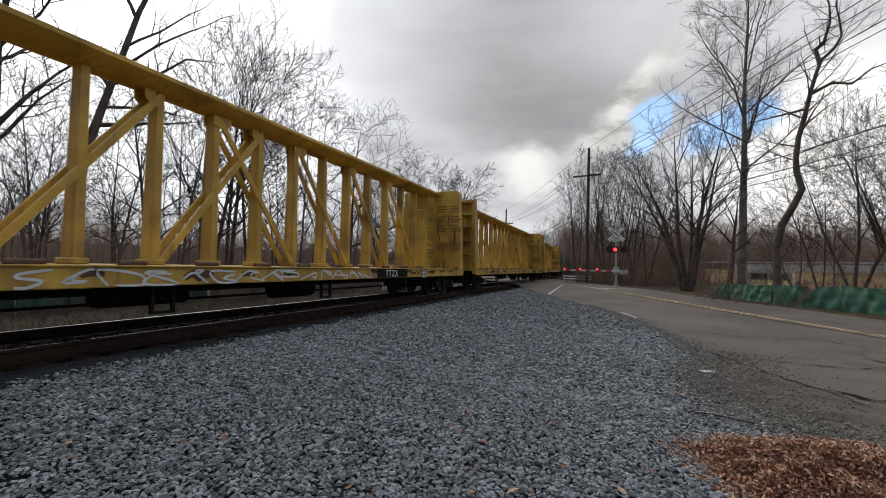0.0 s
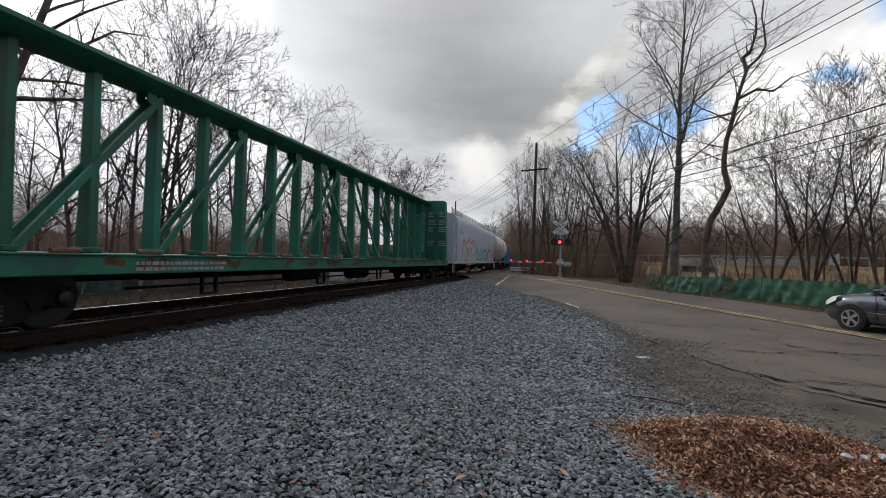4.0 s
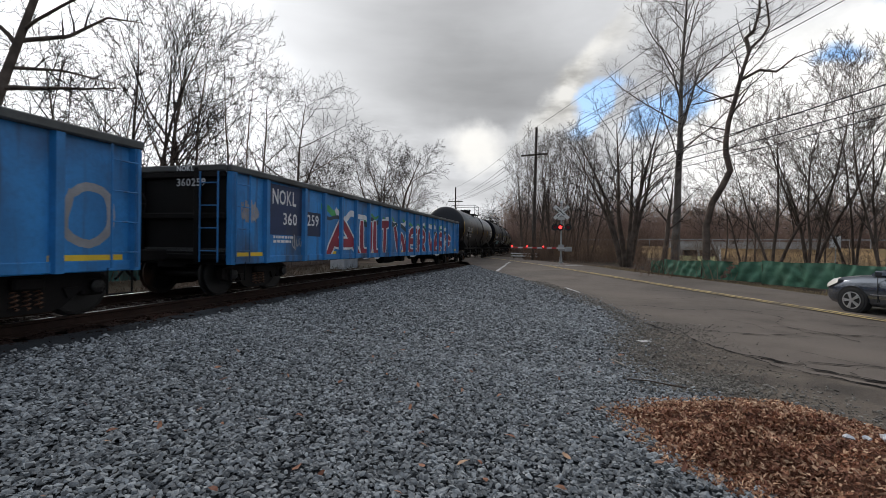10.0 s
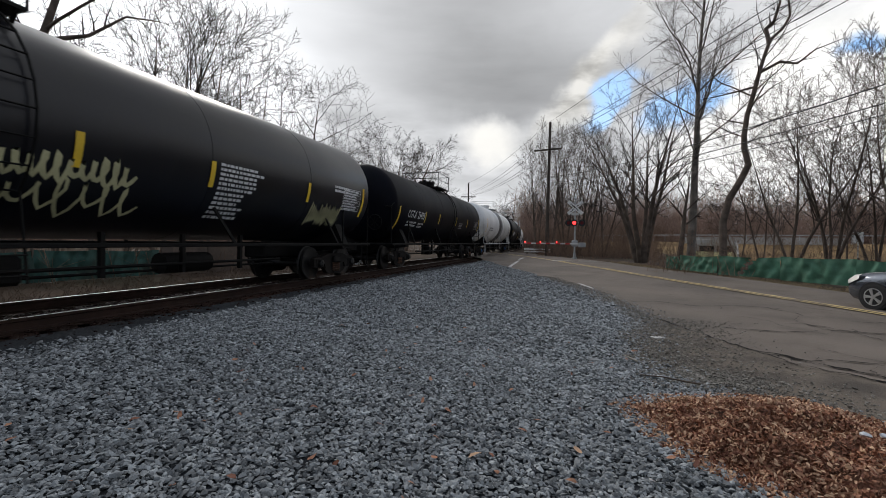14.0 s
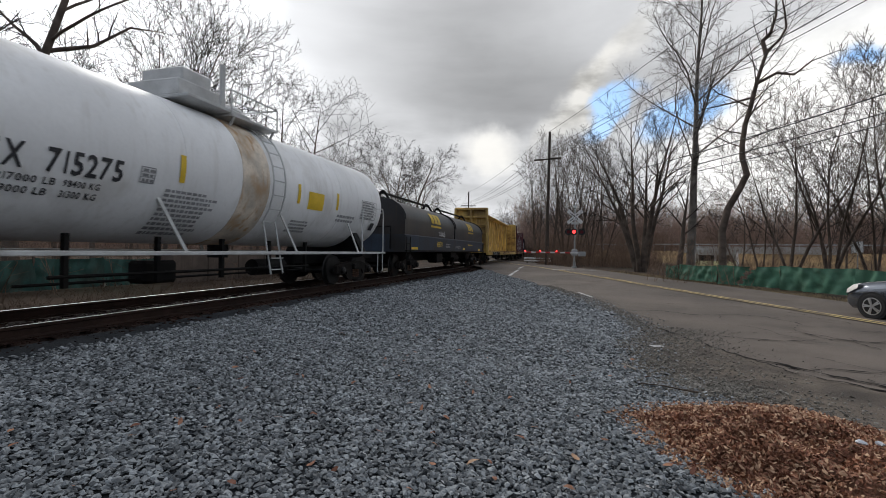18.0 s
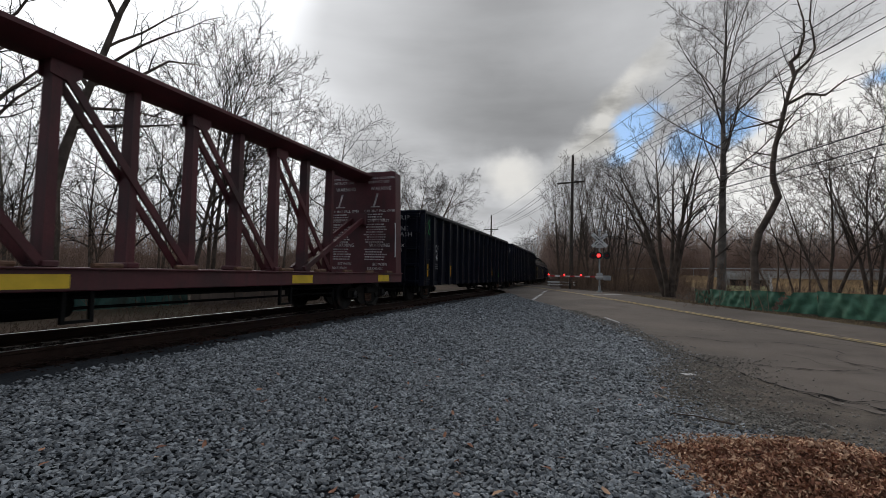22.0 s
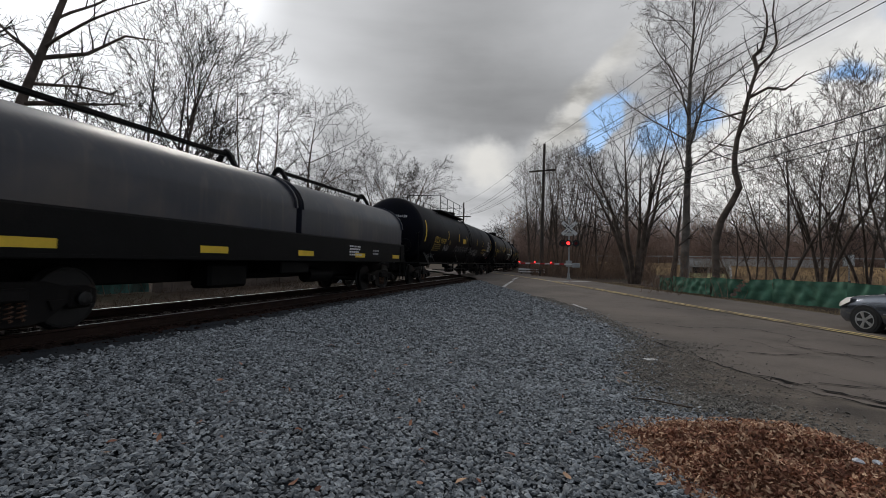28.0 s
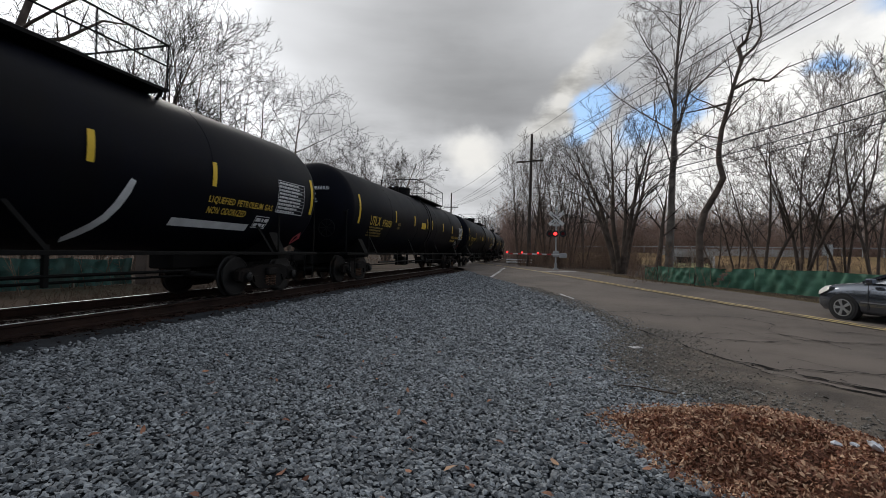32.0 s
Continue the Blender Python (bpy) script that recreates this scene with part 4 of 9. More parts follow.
def make_truck_meshes():
    s = Shape()
    frame = [(-1.12, .36), (-1.12, .56), (-.98, .62), (-.70, .62), (-.42, .70), (.42, .70), (.70, .62), (.98, .62), (1.12, .56), (1.12, .36), (.92, .34), (.74, .40),
             (.46, .17), (.30, .13), (-.30, .13), (-.46, .17), (-.74, .40), (-.92, .34)]
    for x in (-1.06, 0.94):
        s.extrude_x(frame, x, x + 0.12)
        for yy in (-0.89, 0.89):
            s.box(x - 0.03, x + 0.15, yy - 0.16, yy + 0.16, 0.30, 0.58, 0.03)
    s.box(-1.16, 1.16, -0.19, 0.19, 0.44, 0.62, 0.03)
    s.box(-0.4, 0.4, -0.3, 0.3, 0.60, 0.74, 0.03)
    for yy in (-0.62, 0.62):
        s.box(-0.85, 0.85, yy - 0.05, yy + 0.05, 0.32, 0.42)
    for x in (-1.0, 1.0):
        for yy in (-0.55, 0.55):
            s.extrude_x([(yy - .10, .44), (yy + .10, .44), (yy + .04, .30), (yy - .04, .30)], x - 0.10, x + 0.10)
    truck = s.mesh("truck", STEEL_DARK)
    springs = []
    for x in (-1.0, 1.0):
        s = Shape()
        for yy in (-0.14, 0.0, 0.14):
            pts = [(x + 0.085 * x + 0.045 * math.cos(a), yy + 0.045 * math.sin(a), 0.20 + 0.24 * a / (8 * math.pi)) for a in [i * math.pi / 2.5 for i in range(21)]]
            s.tube(pts, 0.014, 3)
        springs.append(s.mesh("spring_nest", RUST_MAT))
    w = Shape()
    for sg in (-1, 1):
        x0 = 0.755 * sg
        w.lathe_x([(x0 - .07 * sg, .10), (x0 - .068 * sg, .20), (x0 - .02 * sg, .25), (x0 - .02 * sg, .36), (x0 - .075 * sg, .39), (x0 - .085 * sg, .466), (x0 - .052 * sg, .468), (x0 - .035 * sg, WHEEL_R + .006)], 24)
        w.lathe_x([(x0 + .06 * sg, WHEEL_R - .004), (x0 + .066 * sg, .40), (x0 + .02 * sg, .37), (x0 + .01 * sg, .24), (x0 + .055 * sg, .17), (x0 + .06 * sg, .10)], 24)
        w.lathe_x([(x0 + .06 * sg, .10), (1.10 * sg, .085), (1.105 * sg, .10), (1.17 * sg, .10), (1.19 * sg, .07)], 12)
        for k in range(3):
            a = 2 * math.pi * k / 3
            w.box(1.185 * sg - .012, 1.185 * sg + .012, .055 * math.cos(a) - .015, .055 * math.cos(a) + .015, .055 * math.sin(a) - .015, .055 * math.sin(a) + .015)
    w.lathe_x([(-0.72, 0.085), (0.72, 0.085)], 12)
    wheel = w.mesh("wheelset", WHEEL_STEEL)
    t = Shape()
    for sg in (-1, 1):
        x0 = 0.755 * sg
        t.lathe_x([(x0 - .036 * sg, WHEEL_R + .004), (x0 + .061 * sg, WHEEL_R)], 32)
        t.lathe_x([(x0 - .084 * sg, .469), (x0 - .054 * sg, .470)], 32)
    tread = t.mesh("tread", TREAD)
    cap = Shape().lathe_x([(1.16, 0.125), (1.195, 0.12), (1.20, 0.085), (1.215, 0.08), (1.215, 0.02)], 16).mesh("bearing_cap", mat("blue_bearing_cap", (0.03, 0.14, 0.40), 0.5))
    return truck, springs, wheel, tread, cap


TRUCK, SPRINGS, WHEELSET, TREADS, BLUE_CAP_MESH = make_truck_meshes()
COUPLER = Shape().box(-0.11, 0.11, -0.55, 0.10, 0.72, 0.95, 0.03).box(-0.17, 0.12, 0.08, 0.30, 0.70, 0.98, 0.05).box(0.06, 0.19, 0.14, 0.36, 0.72, 0.96, 0.04).mesh("coupler", STEEL_DARK)
HOSE = Shape().tube([(0.38, 0.0, 0.72), (0.40, 0.12, 0.55), (0.36, 0.28, 0.42), (0.26, 0.40, 0.40)], 0.025, 6).mesh("air_hose", FRAME_BLACK)


def round_side(r, zc, up=0.014):
    return lambda y, z: (math.sqrt(max(0.0001, r * r - (z - zc) ** 2)) * (1 + up / r) + 0.0, y, zc + (z - zc) * (1 + up / r))


def start_car(name, label, u0, u1, truck_in, group="freight train", caps=False):
    car = empty(name, label, "freight car", group)
    L = u1 - u0
    half = L / 2 - truck_in
    idx = len(TRAIN)
    TRAIN.append((car, (u0 + u1) / 2, half))
    for yy in (-half, half):
        tr = part("truck", TRUCK, None, car, "grimy cast-steel truck", at=pose(0, yy, 0))
        for sp in SPRINGS:
            part("spring_nest", sp, None, tr)
        for w in (-0.89, 0.89):
            ws = part("wheelset", WHEELSET, None, tr, "steel wheels on their axle", at=pose(0, w, WHEEL_R))
            WHEELSETS.append((ws, idx, w))
            if caps and w < 0:
                part("bearing_cap", BLUE_CAP_MESH, None, tr, "blue bearing cap", at=pose(0, w, WHEEL_R))
        part("treads_guard", Shape().box(-0.3, 0.3, -0.85, 0.85, 0.50, 0.56, 0.02), STEEL_DARK, tr)
    for sg in (-1, 1):
        part("coupler", COUPLER, None, car, "rusty coupler", at=pose(0, sg * (L / 2 - 0.28), 0, 0, 0, 0 if sg > 0 else 180))
        part("air_hose", HOSE, None, car, "black air hose", at=pose(0, sg * (L / 2 - 0.42), 0, 0, 0, 0 if sg > 0 else 180))
    return car, L


def ladder(car, y, x, z0, z1, w=0.42, material=None, along="y", n=None):
    s = Shape()
    n = n or max(2, int((z1 - z0) / 0.38))
    for k in (0, 1):
        if along == "y":
            s.tube([(x, y + k * w, z0), (x, y + k * w, z1)], 0.018, 6)
        else:
            s.tube([(x + k * w, y, z0), (x + k * w, y, z1)], 0.018, 6)
    for i in range(n):
        z = z0 + (z1 - z0) * (i + 0.5) / n
        if along == "y":
            s.tube([(x + 0.01, y, z), (x + 0.01, y + w, z)], 0.013, 6)
        else:
            s.tube([(x, y, z), (x + w, y, z)], 0.013, 6)
    part("ladder", s, material or FRAME_BLACK, car)


def brake_wheel(car, x, y, z, material=None):
    s = Shape()
    pts = [(x + 0.27 * math.cos(a), y, z + 0.27 * math.sin(a)) for a in [i * math.pi / 10 for i in range(21)]]
    s.tube(pts, 0.016, 5)
    for k in range(4):
        a = k * math.pi / 4
        s.tube([(x - .27 * math.cos(a), y, z - .27 * math.sin(a)), (x + .27 * math.cos(a), y, z + .27 * math.sin(a))], 0.011, 5)
    part("brake_wheel", s, material or FRAME_BLACK, car)


def stirrup(car, y, x=1.42, z0=0.32, z1=0.8, w=0.4, material=None):
    part("stirrup_step", Shape().tube([(x, y, z1), (x, y, z0), (x, y + w, z0), (x, y + w, z1)], 0.018, 6), material or FRAME_BLACK, car)


def centerbeam(name, label, u0, u1, paint, rows=(), plates=True, trims=None, seed=0, open_ends=False, end_in=.95, step=True):
    """A lumber car: flat deck, a truss down the middle, a ribbed bulkhead at each end."""
    car, L = start_car(name, label, u0, u1, 2.55)
    E = L / 2 - (.85 if open_ends else end_in)
    rng = random.Random(seed)
    top = 4.38
    part("deck", Shape().box(-1.40, 1.40, -E, E, 0.98, 1.06, 0.01), paint, car)
    for sg in (-1, 1):
        sill = Shape()
        sill.box(sg * 1.40 - 0.04, sg * 1.40 + 0.04, -E, E, 0.76, 1.05, 0.015)
        sill.box(sg * 1.40 - 0.02, sg * 1.40 + 0.09, -E, E, 1.035, 1.062, 0.008)
        part("side_sill", sill, paint, car)
    und = Shape().box(-0.32, 0.32, -E, E, 0.60, 0.98, 0.02)
    for k in range(13):
        yy = -E + 1.2 + (2 * E - 2.4) * k / 12
        und.extrude_y([(-1.36, .78), (-.3, .62), (.3, .62), (1.36, .78), (1.36, .97), (-1.36, .97)], yy - 0.05, yy + 0.05)
    und.box(0.45, 0.8, -3.2, -1.6, 0.42, 0.78, 0.08)
    und.tube([(0.62, 0.6, 0.55), (0.62, 1.9, 0.55)], 0.2, 14)
    for k in range(4):
        yy = -7.0 + 4.2 * k
        und.box(1.30, 1.36, yy, yy + 0.05, 0.35, 0.76)
        und.box(1.30, 1.36, yy + 0.35, yy + 0.40, 0.35, 0.76)
        und.box(1.30, 1.36, yy, yy + 0.4, 0.34, 0.38)
    und.tube([(1.2, -E + 3.6, 0.66), (1.2, E - 3.6, 0.66)], 0.02, 6)
    und.tube([(0.9, -E + 3.6, 0.50), (0.9, E - 3.6, 0.50)], 0.025, 6)
    part("underframe", und, FRAME_BLACK, car)
    # the truss
    ch = Shape()
    ch.extrude_y([(-.46, top - .10), (-.22, top - .24), (.22, top - .24), (.46, top - .10), (.46, top - .03), (.40, top), (-.40, top), (-.46, top - .03)], -E + 0.3, E - 0.3)
    part("top_chord", ch, paint, car)
    n = 16
    span = E - 2.34
    ys = [.05 - span + 2 * span * i / (n - 1) for i in range(n)]
    for y in ys:
        p = Shape()
        p.add([(-.15, y - .075, 1.06), (.15, y - .075, 1.06), (.15, y + .075, 1.06), (-.15, y + .075, 1.06),
               (-.11, y - .065, top - .2), (.11, y - .065, top - .2), (.11, y + .065, top - .2), (-.11, y + .065, top - .2)],
              [(0, 1, 5, 4), (1, 2, 6, 5), (2, 3, 7, 6), (3, 0, 4, 7)])
        p.box(-.24, .24, y - .11, y + .11, 1.06, 1.16, .02)
        part("post", p, paint, car)
    mid = n // 2
    for i in range(0, mid, 2):
        for a, b in ((i, i + 2), (n - 1 - i, n - 3 - i)):
            d = Shape()
            for sx in (-.25, .25):
                d.bar((sx * .6, ys[a] + (.10 if b > a else -.10), 1.12), (sx * .5, ys[b], top - .28), 0.05, 0.12)
            part("diagonal", d, paint, car)
            for sx in (-1, 1):
                yb = ys[b]
                sgn = -1 if b > a else 1
                part("gusset", Shape().extrude_x([(yb - .12, top - .2), (yb - .12, top - .46), (yb + sgn * .2, top - .52), (yb + sgn * .32, top - .40), (yb + sgn * .32, top - .2)], sx * .135 - .012, sx * .135 + .012), paint, car)
    for sg in (-1, 1):
        # solid web by the bulkhead
        if open_ends:
            for sx in (-.2, .2):
                part("end_strut", Shape().bar((sx, sg * (E - .42), 2.9), (sx, sg * (E - 3.7), 1.12), .09, .14), paint, car)
            part("strut_plate", Shape().box(-.34, .34, min(sg * (E - .44), sg * (E - .60)), max(sg * (E - .44), sg * (E - .60)), 2.66, 3.06, .03), paint, car)
        else:
            part("end_web", Shape().box(-.24, .24, min(sg * (E - .4), sg * (E - 1.45)), max(sg * (E - .4), sg * (E - 1.45)), 1.06, top - .16, 0.02), paint, car)
            if step:
                part("web_step", Shape().extrude_x([(sg * (E - 1.44), 1.06), (sg * (E - 1.75), 1.06), (sg * (E - 1.75), 3.45), (sg * (E - 1.60), 3.55), (sg * (E - 1.44), 3.55)], -.20, .20), paint, car)
        b = Shape()
        yo, yi = sg * E, sg * (E - 0.42)
        y0, y1 = min(yo, yi), max(yo, yi)
        wb, wt = 1.42, 1.30
        inner = yi
        ya, yb = min(inner, inner + sg * .06), max(inner, inner + sg * .06)
        b.extrude_y([(-wb, .98), (wb, .98), (wt, 4.42), (wt - .08, 4.46), (-wt + .08, 4.46), (-wt, 4.42)], ya, yb)
        part("bulkhead", b, paint, car, "tall plate bulkhead")
        r = Shape()
        y0, y1 = min(yo, yi + sg * .055), max(yo, yi + sg * .055)
        for sx in (-1, 1):
            r.add([(sx * (wb - .16), y0, .80), (sx * wb, y0, .80), (sx * wt, y0, 4.40), (sx * (wt - .16), y0, 4.40),
                   (sx * (wb - .16), y1, .80), (sx * wb, y1, .80), (sx * wt, y1, 4.40), (sx * (wt - .16), y1, 4.40)],
                  [(0, 1, 2, 3), (7, 6, 5, 4), (0, 4, 5, 1), (3, 2, 6, 7), (0, 3, 7, 4), (1, 5, 6, 2)])
        for z in (1.0, 1.75, 2.45, 3.1, 3.7, 4.3):
            r.box(-1.26, 1.26, y0, y1, z - .045, z + .045, .01)
        r.box(-.08, .08, y0, y1, 1.0, 4.3, .01)
        part("bulkhead_ribs", r, paint, car)
        ladder(car, yo + sg * 0.03, 0.75, 0.95, 3.2, 0.4, paint, along="x")
        stirrup(car, sg * (E - .25) - .25, 1.42, 0.36, 0.8)
    brake_wheel(car, -0.55, -E - 0.12, 2.0)
    winch = Shape().box(-.06, .07, -.12, .12, 1.045, 1.11, .015).tube([(0.03, -.2, 1.09), (0.03, .2, 1.09)], .04, 8)
    winch_mesh = winch.mesh("winch", RUST_MAT)
    for k in range(18):
        part("winch", winch_mesh, None, car, at=pose(1.40, -E + 1.0 + (2 * E - 2.0) * k / 17, 0))
    if plates:
        for k in range(4):
            yy = -E + 2.0 + 5.2 * k
            p = Shape()
            quad(p, yy, yy + 0.75, 0.80, 0.98, flat(1.446))
            part("reflective_strip", p, DEC_YELLOW, car, "yellow reflective strip")
    if rows:
        p = Shape()
        quad(p, rows[0][1] - .5, rows[-1][1] + 1.5, .775, 1.03, flat(1.4455))
        part("painted_panel", p, FRAME_BLACK, car, "black painted number panel")
    for text, yy, z, size, m in rows:
        p = Shape()
        write(p, text, yy, z, size, flat(1.447), 1.0)
        part("lettering", p, m, car, "stencilled lettering")
    if trims:
        p = Shape()
        bars(p, -E + 3.3, 0.90, 2.2, .055, flat(1.446), 2, seed)
        part("small_writing", p, trims, car, "small stencilled writing")["kind"] = "stuff"
    if open_ends:
        on_plate = lambda y, z: (y, E - .424, z)
        for sx in (-1.2, .14):
            for txt, dx, z, size in (("LOADING & UNLOADING", .02, 4.22, .072), ("INSTRUCTIONS", .16, 4.08, .085), ("WARNING", .26, 3.84, .12), ("CAR MAY FALL OVER", .05, 3.10, .085), ("SAFETY FIRST", .18, 2.76, .095),
                                     ("WARNING", .26, 1.92, .12), ("BETWEEN", .42, 1.30, .09), ("BULKHEADS", .22, 1.16, .08)):
                p = Shape()
                write(p, txt, sx + dx, z, size, on_plate, .85)
                part("lettering", p, STENCIL_PALE, car, "worn stencilled lettering")
            p = Shape()
            stroke(p, [(sx + .40, 3.30), (sx + .52, 3.70)], .10, on_plate)
            stroke(p, [(sx + .30, 3.28), (sx + .62, 3.28)], .05, on_plate)
            part("painted_pictogram", p, STENCIL_PALE, car, "worn white warning pictogram")
            p = Shape()
            for z, n in ((3.00, 3), (2.66, 8), (1.82, 5)):
                for q in range(n):
                    wd = rng.uniform(.75, 1.0)
                    bars(p, sx + .55 - wd / 2, z - q * .085, wd * .9, .042, on_plate, 1, seed + q + n)
            part("warning_writing", p, STENCIL_PALE, car, "small stencilled warnings on the bulkhead")["kind"] = "stuff"
        p = Shape()
        quad(p, E - 1.75, E - 1.0, .80, 1.0, flat(1.448))
        part("reflective_strip", p, DEC_YELLOW, car, "yellow reflective strip")
        part("grab_rail", Shape().tube([(1.37, E - .46, 1.6), (1.42, E - .52, 1.6), (1.40, E - .52, 2.7), (1.35, E - .46, 2.7)], .018, 6), WHITE_TRIM, car)
        return car
    ink = STENCIL_BROWN if trims is DEC_BLACK else trims or DEC_BLACK
    on_web = flat(.2435)
    for txt, z, size, wd in (("LOADING AND", 3.62, .085, .62), ("UNLOADING", 3.50, .085, .58), ("INSTRUCTIONS", 3.38, .085, .66), ("SAFETY FIRST", 2.72, .075, .64), ("WARNING", 1.98, .12, .62)):
        wrote(car, on_web, txt, E - 1.36, z, size, ink, wd, "stencilled lettering on the end plate")
    p = Shape()
    for z, rows_n in ((3.24, 5), (2.60, 7), (1.84, 7)):
        bars(p, E - 1.34, z, .62, .034, on_web, rows_n, seed + rows_n)
    part("warning_writing", p, ink, car, "small stencilled instructions on the end plate")["kind"] = "stuff"
    stain = mat("rust_scab", (0.10, 0.045, 0.020), .85, 0, .4, 6, 40, .3)
    rg = random.Random(seed + 90)
    for _ in range(9):
        p = Shape()
        xx, zz = rg.uniform(.1, 1.2), rg.choice((rg.uniform(1.1, 1.5), rg.uniform(2.0, 3.4)))
        stroke(p, [(xx + rg.uniform(-.05, .05), zz - .11 * i) for i in range(rg.choice((3, 4, 5)))], rg.uniform(.02, .07), lambda y, z: (y, E - .4245, z))
        part("rust_patch", p, stain, car, "brown rust run")
    for _ in range(16):
        p = Shape()
        yy = rg.uniform(-E + 1, E - .6)
        stroke(p, [(yy + .12 * i, .93 + rg.uniform(-.06, .06)) for i in range(rg.choice((3, 5, 7)))], rg.uniform(.06, .15), flat(1.4452))
        part("rust_patch", p, stain, car, "brown rust and grime on the sill")
    w = Shape()
    for k, zz in enumerate((3.75, 3.3, 2.9, 2.1)):
        for sx in (.32, .95):
            yy = E - 0.425
            for r in range(3):
                wd = rng.uniform(.25, .5)
                w.add([(sx, yy, zz - r * .11), (sx + wd, yy, zz - r * .11), (sx + wd, yy, zz - r * .11 + .05), (sx, yy, zz - r * .11 + .05)], [(0, 1, 2, 3)])
    part("warning_writing", w, ink, car, "small stencilled warnings on the bulkhead")["kind"] = "stuff"
    return car


def gondola(name, label, u0, u1, paint, z0, z1, ribs, cap, interior, end_in=0.95, x=1.42, deep=.085, ends_wide=(), shift=0.0):
    """An open-topped ribbed box car body."""
    car, L = start_car(name, label, u0, u1, 2.35)
    E = L / 2 - end_in
    side = Shape()
    for sg in (-1, 1):
        side.box(min(sg * x, sg * (x - .03)), max(sg * x, sg * (x - .03)), -E, E, z0 + .12, z1)
        side.box(min(sg * (x - .04), sg * (x + .03)), max(sg * (x - .04), sg * (x + .03)), -E, E, z0, z0 + .16, .015)
    part("side", side, paint, car)
    part("floor", Shape().box(-x + .03, x - .03, -E, E, z0 + .25, z0 + .33), interior, car)
    und = Shape().box(-.35, .35, -E, E, .58, z0 + .25, .02)
    for k in range(9):
        yy = -E + 1 + (2 * E - 2) * k / 8
        und.box(-x + .05, x - .05, yy - .06, yy + .06, z0 + .02, z0 + .25)
    und.tube([(.7, -.8, .55), (.7, .5, .55)], .19, 14)
    und.box(.5, .9, 1.2, 1.7, .4, .75, .05)
    part("underframe", und, FRAME_BLACK, car)
    rib = Shape().add([(x, -.085, z0), (x, .085, z0), (x, .085, z1 - .05), (x, -.085, z1 - .05), (x + deep, -.055, z0), (x + deep, .055, z0), (x + deep, .055, z1 - .05), (x + deep, -.055, z1 - .05)],
                      [(4, 5, 6, 7), (0, 4, 7, 3), (1, 2, 6, 5), (0, 1, 5, 4), (3, 7, 6, 2)])
    rib_mesh = rib.mesh("rib", paint)
    inner = E - .07 - sum(ends_wide)
    at = [-inner + 2 * inner * k / ribs + (shift if 0 < k < ribs else 0) for k in range(ribs + 1)]
    for w in ends_wide:
        at = [at[0] - w] + at + [at[-1] + w]
    for yy in at:
        part("rib", rib_mesh, None, car, at=pose(0, yy, 0))
        part("rib", rib_mesh, None, car, at=pose(0, yy, 0, 0, 0, 180))
    chord = Shape()
    for sg in (-1, 1):
        chord.box(min(sg * (x - .06), sg * (x + deep + .025)), max(sg * (x - .06), sg * (x + deep + .025)), -E - .03, E + .03, z1 - .09, z1 + .04, .02)
    for sg in (-1, 1):
        chord.box(-x, x, min(sg * E, sg * (E + .10)), max(sg * E, sg * (E + .10)), z1 - .09, z1 + .04, .02)
    part("top_chord", chord, cap, car, "grimy steel rim")
    for sg in (-1, 1):
        e = Shape().box(-x + .04, x - .04, min(sg * (E - .04), sg * E), max(sg * (E - .04), sg * E), z0, z1 - .1)
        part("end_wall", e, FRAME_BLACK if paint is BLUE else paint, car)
        n = max(3, int((z1 - z0) / .5))
        for i in range(n):
            z = z0 + .15 + (z1 - z0 - .3) * i / (n - 1)
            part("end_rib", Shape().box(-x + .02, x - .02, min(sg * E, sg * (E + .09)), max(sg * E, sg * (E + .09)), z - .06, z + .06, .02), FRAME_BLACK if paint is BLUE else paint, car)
        for xx in (-.7, .7):
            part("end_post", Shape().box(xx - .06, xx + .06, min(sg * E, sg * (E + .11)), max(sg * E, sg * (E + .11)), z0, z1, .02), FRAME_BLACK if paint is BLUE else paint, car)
        ladder(car, sg * E - (.52 if sg > 0 else -.10), x + deep + .035, z0 + .05, z1 - .1, .42, paint)
        ladder(car, sg * (E + .13), .82, z0 + .05, z1 - .1, .42, paint, along="x")
        stirrup(car, sg * (E - .3) - .2, x + .02, .32, z0 + .05)
    brake_wheel(car, -.6, -E - .28, z1 - .75)
    return car, L, E


def decals(car, wrap, texts=(), strips=(), bars_at=(), panels=(), down=0.0, inset=.002):
    texts = [(t, y, z - down, size, m) for t, y, z, size, m in texts]
    strips = [(y0, y1, z0 - down, z1 - down, m) for y0, y1, z0, z1, m in strips]
    bars_at = [(y, z - down, w, h, n, m, sd) for y, z, w, h, n, m, sd in bars_at]
    panels = [(y0, y1, z0 - down, z1 - down, m, lab) for y0, y1, z0, z1, m, lab in panels]
    for y0, y1, z0, z1, m, lab in panels:
        p = Shape()
        quad(p, y0, y1, z0, z1, lambda y, z: (lambda q: (q[0] - inset, q[1], q[2]))(wrap(y, z)), 6)
        part("painted_panel", p, m, car, lab)
    for t, y, z, size, m in texts:
        for word in t.split():
            p = Shape()
            y = write(p, word, y, z, size, wrap) + .42 * size / .7
            part("lettering", p, m, car, "stencilled lettering")
    for y0, y1, z0, z1, m in strips:
        p = Shape()
        quad(p, y0, y1, z0, z1, wrap, 4)
        part("marking_strip", p, m, car, "reflective strip" if m is DEC_YELLOW else "painted strip")
    for y, z, w, h, rows, m, sd in bars_at:
        p = Shape()
        bars(p, y, z, w, h, wrap, rows, sd)
        part("small_writing", p, m, car, "small stencilled writing")["kind"] = "stuff"


